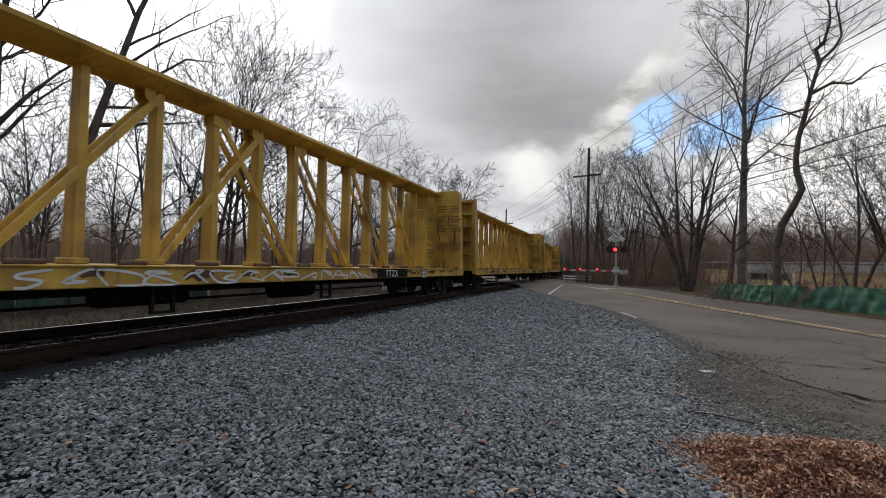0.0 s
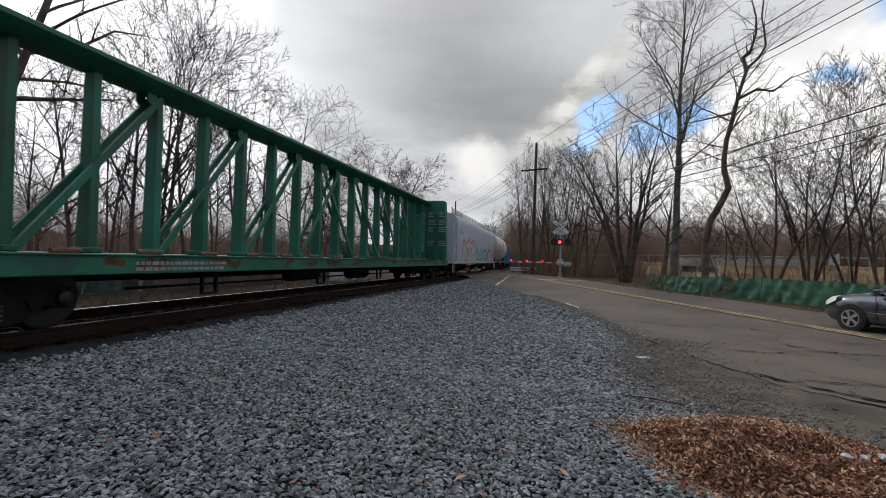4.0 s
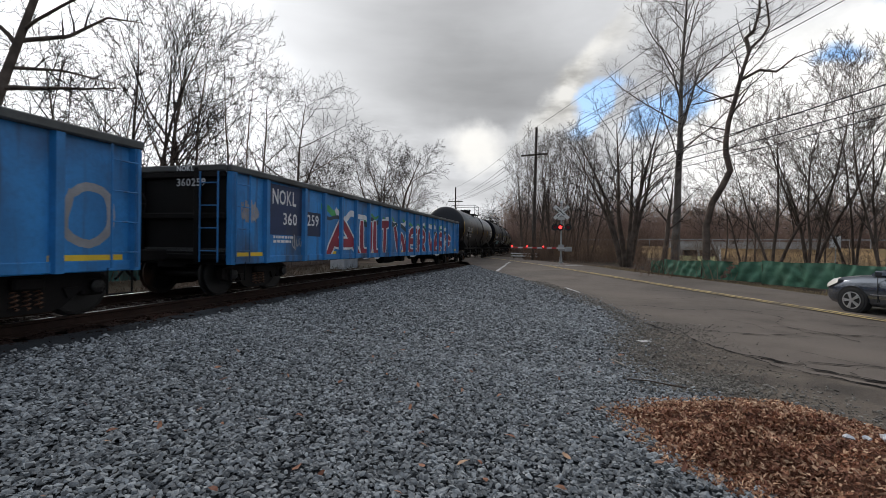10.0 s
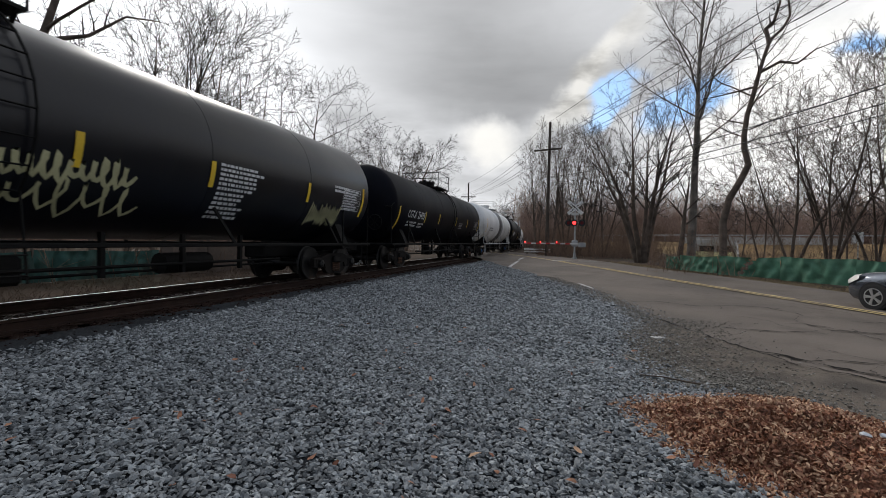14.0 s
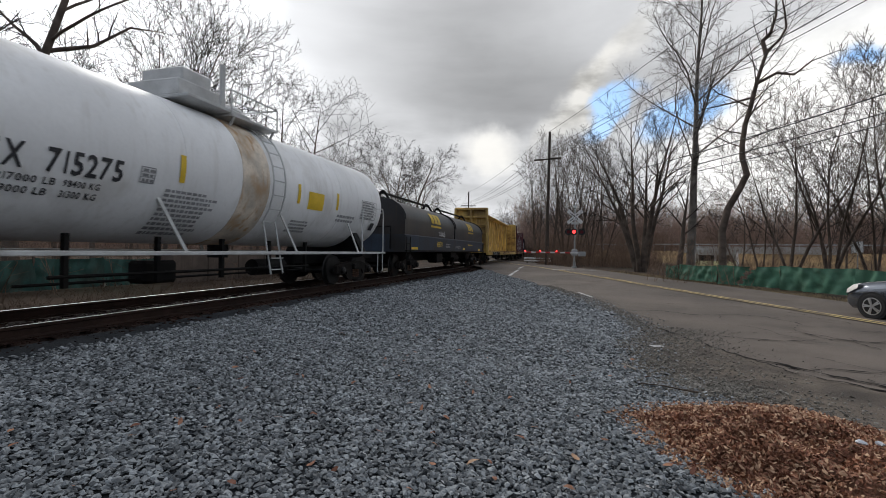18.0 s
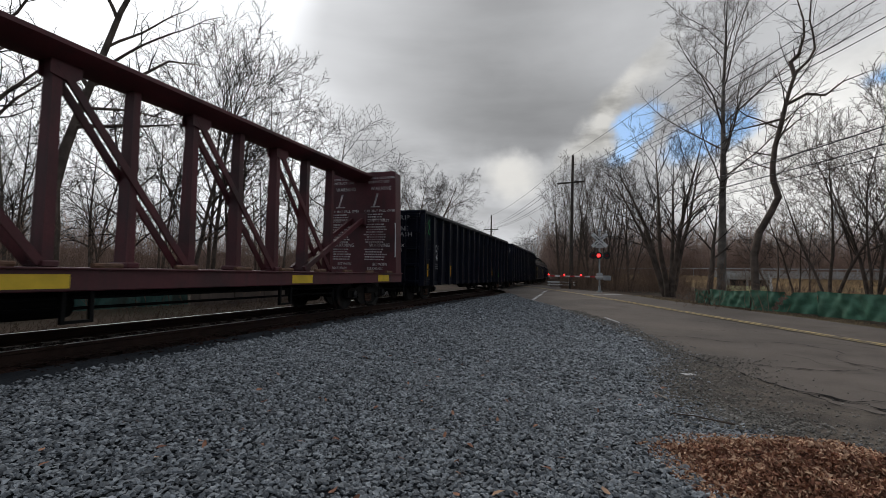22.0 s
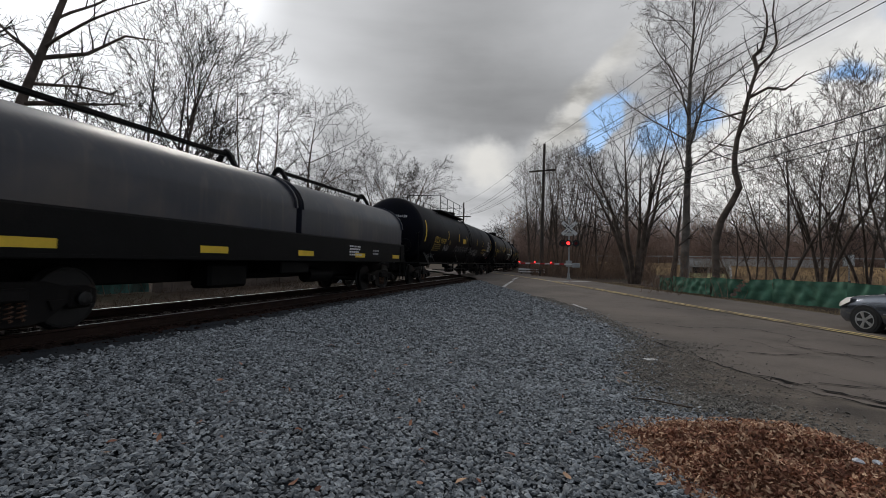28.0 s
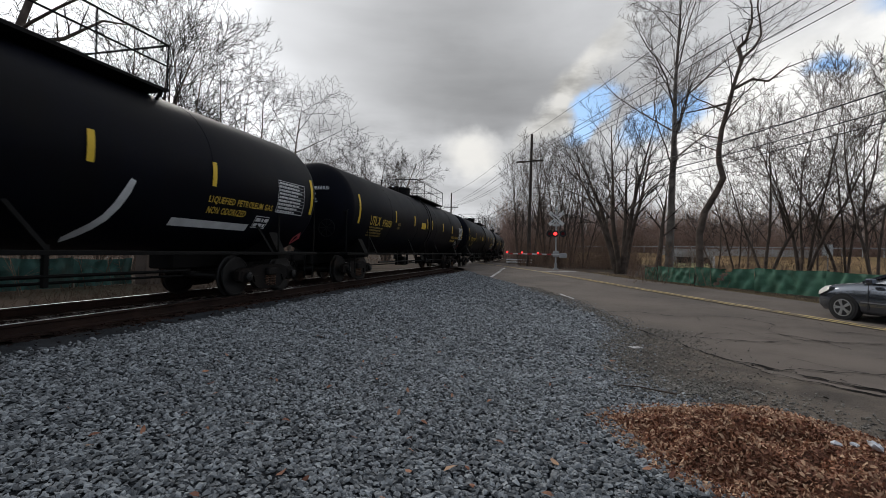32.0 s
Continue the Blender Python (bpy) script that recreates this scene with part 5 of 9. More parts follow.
def wrote(car, wrap, text, y, z, size, m, width=None, label="stencilled lettering"):
    """One line of letters, squeezed to a width along the car."""
    k = 1.0
    if width:
        k = width / (write(Shape(), text, 0, z, size, lambda a, b: (0, a, b)) or 1)
    for word in text.split():
        q = Shape()
        y = write(q, word, y, z, size, wrap, k) + .42 * size / .7 * k
        part("lettering", q, m, car, label)


def framed(car, wrap, y0, y1, z0, z1, m, rows=0, seed=0, label="framed table of small writing"):
    """A ruled frame with rows of small writing in it."""
    q, t = Shape(), .014
    for a, b, c, d in ((y0, y1, z0, z0 + t), (y0, y1, z1 - t, z1), (y0, y0 + t, z0, z1), (y1 - t, y1, z0, z1)):
        quad(q, a, b, c, d, wrap, 3)
    for i in range(rows):
        zz = z1 - (z1 - z0) * (i + 1) / (rows + .3)
        bars(q, y0 + .04, zz, (y1 - y0) * .84, (z1 - z0) / rows * .52, wrap, 1, seed + i)
        quad(q, y0, y1, zz - .010, zz - .004, wrap, 1)
    part("data_table", q, m, car, label)


def scribble(car, wrap, y0, y1, z0, z1, n, w, m, seed, label="thin scrawled spray tag"):
    """One restless thin line of paint."""
    rg = random.Random(seed)
    loop = (y1 - y0) / n
    amp, pts = [rg.uniform(.45, 1) for _ in range(n + 1)], []
    for i in range(4 * n + 1):
        k, turn = amp[i // 4], math.pi / 2 * i + rg.uniform(-.35, .35)
        pts.append((y0 + loop * (i / 4 + .42 * k * math.cos(turn)), (z0 + z1) / 2 + (z1 - z0) * (.5 * k * math.sin(turn) + rg.uniform(-.08, .08))))
    q = Shape()
    stroke(q, rounded(pts, 2), w, wrap)
    part("tag", q, m, car, label)


def sketch(car, wrap, y0, y1, z0, z1, n, w, m, seed, label="faded thin-lined spray figure"):
    """Short crossing curves of thin paint, as in a drawn figure."""
    rg = random.Random(seed)
    q = Shape()
    for _ in range(n):
        y, z, a = rg.uniform(y0, y1), rg.uniform(z0, z1), rg.choice((.2, 1.2, 1.5, 1.8, 2.7)) + rg.uniform(-.3, .3)
        pts = [(y, z)]
        for _k in range(rg.randint(3, 6)):
            a += rg.uniform(-.9, .9)
            y, z = min(max(y + .17 * math.cos(a), y0), y1), min(max(z + .17 * math.sin(a), z0), z1)
            pts.append((y, z))
        stroke(q, rounded(pts, 3), w * rg.uniform(.6, 1.4), wrap)
    part("graffiti", q, m, car, label)["kind"] = "stuff"


def tank(name, label, u0, u1, paint, r, zc, end_in=1.35, dome=0.0, platform=2.6, rails=1.0, trim=None, head=0.55, band=None, catwalk=True, dome_r=0.42, seed=0, truck_in=2.55, caps=False, platform_at=None, ladder_at=None):
    """A tank car: a turned shell with dished heads on stub sills, a fitted dome and platform on its back."""
    trim = trim or FRAME_BLACK
    car, L = start_car(name, label, u0, u1, truck_in, caps=caps)
    E = L / 2 - end_in
    prof = []
    for k in range(9):
        a = math.pi / 2 * k / 8
        prof.append((-E - head * math.cos(a) + 0.0, max(.02, r * math.sin(a))))
    seams = [-E + 2 * E * i / 5 for i in range(1, 5)]
    prof += [(y, r) for y in seams]
    for k in range(8, -1, -1):
        a = math.pi / 2 * k / 8
        prof.append((E + head * math.cos(a), max(.02, r * math.sin(a))))
    part("shell", Shape().lathe_y(prof, 48, 0, zc), paint, car)
    for y in seams:
        part("weld_seam", Shape().lathe_y([(y - .02, r - .01), (y - .018, r + .004), (y + .018, r + .004), (y + .02, r - .01)], 48, 0, zc), paint, car)
    for sg in (-1, 1):
        sill = Shape()
        a, b = sorted((sg * (E - 3.4), sg * (L / 2 - .72)))
        sill.box(-.3, .3, a, b, .62, .98, .03)
        yb = sg * (L / 2 - truck_in)
        zc0 = zc - r * .80
        sill.extrude_y([(-1.38, .86), (-1.38, .98), (-r * .72, zc - r * .60), (-r * .5, zc0), (r * .5, zc0), (r * .72, zc - r * .60), (1.38, .98), (1.38, .86), (.3, .72), (-.3, .72)], yb - .16, yb + .16)
        yl = sg * (L / 2 - .95)
        sill.box(-1.42, 1.42, min(yl, yl - sg * .5), max(yl, yl - sg * .5), .92, 1.0, .02)
        part("stub_sill", sill, FRAME_BLACK, car)
    for sg in (-1, 1):
        rail = Shape()
        rail.box(min(sg * 1.36, sg * 1.42), max(sg * 1.36, sg * 1.42), -L / 2 + .95, L / 2 - .95, .93, 1.00, .01)
        part("side_rail", rail, trim, car)
    for k in range(4):
        yy = -E + 1.9 + (2 * E - 3.8) * k / 3
        for sg in (-1, 1):
            xs_ = min(1.22, r * .88)
            part("strut", Shape().bar((sg * 1.39, yy + .3, .95), (sg * xs_, yy - .15, zc - math.sqrt(max(.01, r * r - xs_ ** 2)) + .03), .025, .06), trim, car)
    pipe = Shape().tube([(.9, -E + 3.6, .62), (.9, E - 3.6, .62)], .03, 6).tube([(.55, -E + 3.4, .50), (.55, E - 3.4, .50)], .025, 6)
    for k in range(5):
        yy = -3 + 1.5 * k
        pipe.box(.84, .92, yy, yy + .07, .46, zc - r + .12)
    pipe.box(.35, .75, -1.6, -.9, .42, .82, .05)
    pipe.tube([(.6, 1.3, .62), (.6, 2.4, .62)], .19, 12)
    pipe.tube([(0, dome, zc - r - .28), (0, dome, zc - r + .1)], .22, 12)
    part("brake_gear", pipe, FRAME_BLACK, car)
    for sg in (-1, 1):
        ya = sg * (L / 2 - 1.0)
        hr = Shape()
        zt = zc - .05
        hr.tube([(1.38, ya - sg * 1.7, 1.0), (1.38, ya - sg * 1.7, zt - .25), (1.36, ya - sg * 1.62, zt - .1), (1.36, ya - sg * .15, zt + .02), (1.34, ya, zt - .1), (1.34, ya, 1.0)], .022, 6)
        hr.tube([(-1.34, ya, 1.0), (-1.34, ya, zt - .1), (1.34, ya, zt - .1)], .022, 6)
        part("end_handrail", hr, trim, car)
        stirrup(car, sg * (L / 2 - 1.35) - .2, 1.40, .34, .95, .4, trim)
    brake_wheel(car, .85, -L / 2 + .62, 1.75)
    d = Shape()
    zt = zc + r
    d.tube([(0, dome, zt - .1), (0, dome, zt + .26)], dome_r, 20)
    d.tube([(0, dome, zt + .26), (0, dome, zt + .30)], dome_r + .05, 20)
    for k in range(8):
        a = k * math.pi / 4
        d.tube([(.36 * math.cos(a) * dome_r / .42, dome + .36 * math.sin(a) * dome_r / .42, zt + .29), (.36 * math.cos(a) * dome_r / .42, dome + .36 * math.sin(a) * dome_r / .42, zt + .37)], .03, 6)
    d.tube([(.2, dome - .9, zt - .1), (.2, dome - .9, zt + .30)], .09, 10)
    d.box(-.12, .12, dome + .75, dome + 1.05, zt - .05, zt + .22, .03)
    part("dome", d, trim if paint in (BLACK, BLACK_B) else paint, car, "valve housing on the top of the tank")
    mid = dome if platform_at is None else platform_at
    y0, y1 = mid - platform / 2, mid + platform / 2
    for sg in (-1, 1):
        pl = Shape()
        pl.box(min(sg * .5, sg * .98), max(sg * .5, sg * .98), y0, y1, zt - .10, zt - .05)
        pl.bar((sg * .95, y0 + .1, zt - .08), (sg * .82, y0 + .1, zc + math.sqrt(max(.01, r * r - .82 ** 2)) - .02), .04, .05)
        pl.bar((sg * .95, y1 - .1, zt - .08), (sg * .82, y1 - .1, zc + math.sqrt(max(.01, r * r - .82 ** 2)) - .02), .04, .05)
        part("platform", pl, trim, car, "grating platform")
    if rails:
        g = Shape()
        zr = zt + rails * .78
        for sg in (-1, 1):
            g.tube([(sg * .96, y0, zt - .08), (sg * .96, y0, zr), (sg * .96, y1, zr), (sg * .96, y1, zt - .08)], .02, 6)
            g.tube([(sg * .96, y0, zt + rails * .38), (sg * .96, y1, zt + rails * .38)], .016, 6)
            n = max(1, int(platform / 1.3))
            for k in range(1, n):
                yy = y0 + (y1 - y0) * k / n
                g.tube([(sg * .96, yy, zt - .08), (sg * .96, yy, zr)], .017, 6)
        for yy in (y0, y1):
            g.tube([(-.96, yy, zr), (.96, yy, zr)], .02, 6)
        part("safety_rail", g, trim, car)
    s = Shape()
    yl = dome + .3 if ladder_at is None else ladder_at
    pts = []
    for k in range(9):
        a = -0.62 + 1.75 * k / 8
        pts.append(((r + .08) * math.cos(a), zc + (r + .08) * math.sin(a)))
    for yy in (yl, yl + .42):
        s.tube([(1.42, yy, .5)] + [(px, yy, pz) for px, pz in pts], .018, 6)
    for px, pz in pts + [(1.42, .6), (1.42, .85)]:
        s.tube([(px, yl, pz), (px, yl + .42, pz)], .013, 6)
    part("ladder", s, trim, car)
    if band:
        part("band", Shape().lathe_y([(band[0], r + .008), (band[1], r + .008)], 48, 0, zc), band[2], car, "painted band round the shell")
    return car, L, E, round_side(r, zc)


def side_marks(E, z, ys, h=0.42, w=0.11):
    return [(y, y + w, z - h / 2, z + h / 2, DEC_YELLOW) for y in ys]


def build_train():
    U = [-5.05, 20.34, 45.30, 70.58, 96.01, 116.40, 134.86, 157.85, 180.34, 203.08, 220.36, 239.34, 258.04, 275.90, 294.18, 313.00, 329.28, 347.26,
         373.41, 398.56, 417.34, 435.72, 454.32, 473.33, 489.90, 506.52, 528.21, 549.00, 570.06, 590.12, 611.2, 632.2]
    ends = list(zip(U, U[1:]))
    # three yellow lumber cars
    for k in range(3):
        u0, u1 = ends[k]
        car = centerbeam("centerbeam_flatcar", "empty weathered yellow centerbeam lumber flatcar with ribbed bulkheads", u0, u1, YELLOW,
                         [[("TTZX", 4.4, .81, .19, DEC_WHITE)], [("TTZX", 5.85, .81, .19, DEC_WHITE)], [("TTZX", -9.1, .80, .20, DEC_WHITE), ("84350", -8.1, .80, .20, DEC_WHITE)]][k], plates=(k > 1), trims=DEC_BLACK, seed=k)
        y = (7.08, 7.30, 5.0)[k]
        p = Shape()
        quad(p, y - .04, y + .46, .72, 1.02, flat(1.447))
        part("painted_panel", p, DEC_BLACK, car, "small black panel")
        framed(car, flat(1.450), y, y + .42, .75, .99, DEC_WHITE, 2, k)
        if k == 1:
            wrote(car, flat(1.447), "TTZX", -6.6, .81, .19, DEC_WHITE, .7)
        if k == 0:
            graffiti(car, "tag", -6.5, 3.5, .80, .99, 17, 1.444, .035, 3, DEC_WHITE, None, None, "white spray-painted tag letter")
    u0, u1 = ends[3]
    centerbeam("centerbeam_flatcar", "empty dark green centerbeam lumber flatcar with ribbed bulkheads", u0, u1, GREEN_CAR, [], trims=DEC_GREY, plates=False, seed=4)
    hopper(*ends[4])
    # cream tank car
    car, L, E, w = tank("tank_car", "stained cream-white insulated tank car on black trucks", *ends[5], CREAM, 1.66, 2.72, dome=-.4, platform=2.4, rails=.8, trim=WHITE_TRIM, end_in=1.8, dome_r=.36)
    decals(car, w, [("DDWX 74193", -E + 1.5, 2.95, .30, DEC_BLACK)], side_marks(E, 3.2, (-E + .35,), 1.0, .12) + side_marks(E, 3.1, (-1.6, 3.6, E - 2.6), .5, .12) + [(4.9, 5.9, 2.75, 3.1, DEC_YELLOW)],
           [(-E + 1.5, 2.68, 2.2, .08, 2, DEC_GREY, 3)], down=.35)
    graffiti(car, "tag", -3.6, 2.6, 2.05, 2.5, 7, 0, .035, 9, DEC_GREY, None, None, "thin grey scrawled tag letter", w)
    # blue gondolas
    for k, i in enumerate((6, 7, 8)):
        u0, u1 = ends[i]
        car, L, E = gondola("gondola_car", "weathered blue ribbed gondola car with graffiti and grimy rim", u0, u1, BLUE, .66, 2.60, 15, BLUE_CAP, BLUE_CAP, 1.0, 1.36, .085, (1.57, 1.13))
        f = flat(1.364)
        bay = 2 * (E - .07 - 2.70) / 15
        first = -E + .07 + 2.70

        def bay_at(j):
            return first + bay * j

        a = first - 1.57
        texts = [("NOKL", a + .25, 2.02, .34, 1.0)] + [[("360304", a + .15, 1.50, .29, 1.2)], [("3603", a + .36, 1.45, .32, .88), ("67", first + .27, 1.46, .31, .42)], [("360", a + .68, 1.55, .28, .62), ("259", first + .17, 1.58, .28, .62)]][k]
        panels = [(a + .09, first - .09, 1.30, 2.46, NAVY, "navy number panel"), (first + .12, first + .86, 1.30, 1.93, NAVY, "navy number panel")]
        decals(car, f, (), [(y, y + w, .78, .90, DEC_YELLOW) for y, w in ((-E + .25, 1.0), (first + 1.25, .54), (bay_at(4) + .4, .54), (bay_at(7) + .4, .54), (bay_at(10) + .4, .54), (bay_at(13) + .3, .54), (E - 1.3, 1.05))],
               [(a + .3, 1.22, .85, .06, 2, DEC_WHITE, 5 + k)], panels)
        for txt, y, z, size, wd in texts:
            wrote(car, f, txt, y, z, size, DEC_WHITE, wd)
        framed(car, flat(1.3655), bay_at(13) + .25, bay_at(13) + .62, 1.15, 1.5, DEC_WHITE, 3, k)
        for txt, z, size in (("NOKL", 2.52, .10), (("360304", "360367", "360259")[k], 2.22, .15)):
            q = Shape()
            write(q, txt, .25, z, size, lambda y, z: (y, -E - .115, z))
            part("lettering", q, DEC_WHITE, car, "stencilled lettering")
        rng = random.Random(40 + k)
        soot = mat("sooty_spray_field", (0.062, 0.064, 0.068), .7, 0, .35, 1.3, 22, .05, (0.10, 0.105, 0.11), .3, 1.6, .4)
        if k == 0:
            for j in range(2, 8):
                q = Shape()
                z1 = rng.uniform(1.85, 2.12)
                quad(q, bay_at(j) + .09, bay_at(j + 1) - .09, .84, z1, flat(1.3612), 2)
                part("graffiti_backing", q, soot, car, "grey sooty spray field")
                q = Shape()
                stroke(q, [(bay_at(j) + .1 + .13 * i, z1 + rng.uniform(-.07, .05)) for i in range(7)], .03, flat(1.3622))
                part("outline", q, DEC_GREY, car, "pale ragged spray edge")
                scribble(car, flat(1.3626), bay_at(j) + .15, bay_at(j + 1) - .15, .95, 1.6, 7, .035, rng.choice((DEC_GREY, SPRAY_INK, SPRAY_SKY)), 90 + j)
        for j in range(1 if k == 1 else 8 if k == 0 else 99, 15):
            yy = bay_at(j)
            if rng.random() < .4:
                q = Shape()
                stroke(q, rounded([(yy + .2 + .2 * i, rng.uniform(1.1, 1.9)) for i in range(4)]), rng.uniform(.22, .4), flat(1.3612))
                part("graffiti_backing", q, rng.choice((soot, SPRAY_SKY, soot, NAVY)), car, "smoky spray cloud")
            zt = rng.uniform(1.8, 2.25)
            for n, (m, cnt, wd) in enumerate(((rng.choice((DEC_GREY, SPRAY_SKY, SPRAY_SAND)), 5, .05), (rng.choice((SPRAY_INK, SPRAY_RUSTRED)), 5, .035), (SPRAY_INK, 9, .022))):
                sketch(car, flat(1.3618 + .0006 * n), yy + .13, yy + bay - .13, rng.uniform(.95, 1.2), zt, cnt, wd, m, 200 + 31 * k + 7 * j + n)
        if k < 2:
            q = Shape()
            stroke(q, rounded([(E - 1.0, 1.75), (E - 1.1, 1.25), (E - .75, 1.05), (E - .45, 1.3), (E - .5, 1.75), (E - .8, 1.85), (E - 1.0, 1.72)]), .12, flat(1.3625))
            part("tag", q, DEC_GREY, car, "pale round spray tag")
            scribble(car, flat(1.3622), -E + .3, a - .2, 1.3, 1.9, 9, .04, DEC_GREY, 70 + k)
        else:
            scribble(car, flat(1.3622), -E + .4, a - .25, 1.5, 2.0, 14, .03, DEC_GREY, 75)
            scribble(car, flat(1.3622), first - .5, first - .1, .95, 1.3, 5, .03, DEC_GREY, 76)
            for m, z, sd in ((SPRAY_GREEN, 2.05, 1), (DEC_WHITE, 1.98, 2), (SPRAY_INK, 1.86, 3)):
                rg = random.Random(sd)
                for n in range(7):
                    q = Shape()
                    yy = -6.3 + 2.1 * n + rg.uniform(-.5, .5)
                    stroke(q, rounded([(yy + .32 * i, z + rg.uniform(-.13, .13)) for i in range(5)]), rg.uniform(.10, .24), flat(1.3610 + .0003 * sd))
                    part("graffiti_backing", q, m, car, "ragged spray cloud behind the letters")
            # fat letters: strokes of each in a unit box
            bars_of = {"A": [[(0, 0), (.42, 1)], [(.42, 1), (1, 0)], [(.2, .33), (.8, .33)]], "U": [[(0, 1), (.05, .15), (.5, 0), (.95, .15), (1, 1)]], "L": [[(.1, 1), (.15, .05), (1, 0)]],
                       "T": [[(0, .95), (1, 1)], [(.5, 1), (.45, 0)]], "W": [[(0, 1), (.25, 0)], [(.25, 0), (.5, .7), (.72, 0)], [(.72, 0), (1, 1)]], "E": [[(1, 1), (.1, .9), (0, .05), (1, 0)], [(.05, .5), (.8, .5)]],
                       "R": [[(0, 0), (.05, 1), (.8, .95), (.85, .6), (.1, .5)], [(.4, .5), (1, 0)]], "F": [[(1, .9), (.1, 1), (.05, 0)], [(.1, .5), (.8, .55)]]}
            for ch, y0, y1, z0, z1 in (("A", -6.3, -4.3, .82, 1.80), ("U", -4.05, -3.3, .82, 1.80), ("L", -3.0, -2.45, .82, 1.85), ("T", -2.35, -1.6, .85, 1.90), ("W", -.9, .7, .82, 1.75), ("E", .95, 1.9, .82, 1.75),
                                       ("R", 2.2, 3.3, .80, 1.72), ("W", 3.95, 5.4, .80, 1.70), ("E", 5.1, 5.9, .80, 1.62), ("R", 6.0, 7.0, .80, 1.65), ("F", 7.3, 8.5, .80, 1.60)):
                base = None
                for c, m, wd, up in ((0, SPRAY_RED, .27, .0042), (1, DEC_WHITE, .40, .0034)):
                    q = Shape()
                    for path in bars_of[ch]:
                        stroke(q, rounded([(y0 + (y1 - y0) * u, z0 + (z1 - z0) * v) for u, v in path], 4), wd, flat(1.362 + up))
                    base = part("graffiti", q, m, car, "fat dark red spray letter") if base is None else part("outline", q, m, base, "white spray outline")
            framed(car, flat(1.368), 7.05, 7.5, 1.12, 1.45, DEC_WHITE, 3, 4)
    # black and white tank cars
    pale = mat("spray_pale_yellow", (0.45, 0.43, 0.25), 0.6, 0.0, 0.2)
    specs = [(9, BLACK_B, 1.40, 2.42, "CGTX 23513", -6.37, 2.16, 2.05, (-7.55, 1.83, 2.77), ((-4.22, 2.3), (-1.95, 2.33), (1.40, 2.27), (3.80, 2.28)), (7.05, 1.84, 2.62)),
             (10, BLACK, 1.48, 2.50, "DBUX 250141", -7.16, 2.0, 2.05, (-8.10, 1.65, 2.54), ((-4.99, 2.34), (-2.33, 2.37), (1.25, 2.33), (4.38, 2.34)), (7.85, 1.66, 2.58)),
             (11, BLACK_B, 1.50, 2.54, "CGTX 25132", -6.92, 1.98, 2.05, (-7.90, 1.80, 2.68), ((-4.75, 2.3), (-.78, 2.23), (1.55, 2.24), (4.67, 2.24)), (7.62, 1.81, 2.65)),
             (12, BLACK, 1.46, 2.50, "CGTX 23495", -6.40, 2.04, 2.1, (-7.40, 1.52, 2.40), ((-4.25, 2.14), (-2.1, 2.16), (1.2, 2.2), (3.9, 2.2)), (7.2, 1.8, 2.6))]
    for i, paint, r, zc, mark, my, mz, mw, head_s, mid_s, tail_s in specs:
        car, L, E, w = tank("tank_car", "black tank car with white stencils and yellow reflective strips", *ends[i], paint, r, zc, dome=.2 if i != 11 else -2.0, platform=2.0, rails=.85, seed=i)
        decals(car, w, (), [(y, y + .12, a, b, DEC_YELLOW) for y, a, b in (head_s, tail_s)] + [(y, y + .11, z - .23, z + .23, DEC_YELLOW) for y, z in mid_s],
               [(my + .1, mz - .22, 1.3, .07, 2, DEC_WHITE, i), (my + 1.5, mz - .24, .6, .07, 2, DEC_WHITE, i + 2)])
        wrote(car, w, mark, my, mz, .29, DEC_WHITE, mw)
        if i == 9:
            decals(car, w, (), (), [(5.42, 2.42, .62, .10, 2, DEC_WHITE, 3), (6.05, 2.44, .8, .09, 1, DEC_WHITE, 4), (4.24, 1.66, .66, .045, 5, DEC_WHITE, 5), (5.5, 1.57, .7, .03, 3, DEC_WHITE, 6)])
            framed(car, w, 6.06, 7.0, 1.97, 2.38, DEC_WHITE, 7, 2)
        if i == 10:
            for n, (txt, wd) in enumerate((("WHEN STEAMING TANK SHELL", .90), ("TEMP NOT TO EXCEED 250 F", .86), ("DISCONNECT STEAM PRIOR TO", .92), ("COMPLETION OF UNLOADING", .88))):
                wrote(car, w, txt, .22, (1.86, 1.77, 1.65, 1.56)[n], .062, DEC_WHITE, wd)
            for n, (txt, wd) in enumerate((("MAXIMUM OPERATING PRESSURE", .98), ("FOR HEATER COILS 150 PSI", .84))):
                wrote(car, w, txt, 1.90, 1.85 - .085 * n, .055, DEC_WHITE, wd)
            decals(car, w, (), (), [(1.90, 1.66, .85, .042, 4, DEC_WHITE, 3), (.25, 1.36, .8, .04, 2, DEC_GREY, 7), (3.1, 1.72, .8, .04, 2, DEC_GREY, 8), (4.62, 1.80, .72, .05, 2, DEC_WHITE, 9)],
                   [(3.15, 3.91, 2.0, 2.36, DEC_WHITE, "white notice plate")])
            decals(car, round_side(r, zc, .02), (), (), [(3.22, 2.26, .5, .04, 2, DEC_BLACK, 1), (3.22, 2.06, .62, .08, 1, DEC_BLACK, 2)])
            framed(car, w, 5.94, 6.6, 1.54, 1.83, DEC_WHITE, 2, 5)
            framed(car, w, 6.68, 7.72, 2.04, 2.58, DEC_GREY, 8, 6)
            scribble(car, w, -4.3, -1.7, 1.35, 1.9, 16, .05, SPRAY_TEAL, 7, "pale blue scrawled spray tag")
            q = Shape()
            stroke(q, rounded([(2.70, 2.0), (3.05, 2.08), (2.95, 1.75), (2.68, 1.45), (3.05, 1.48), (3.45, 1.55), (3.42, 1.85), (3.05, 2.06), (3.0, 1.45)]), .07, round_side(r, zc, .019))
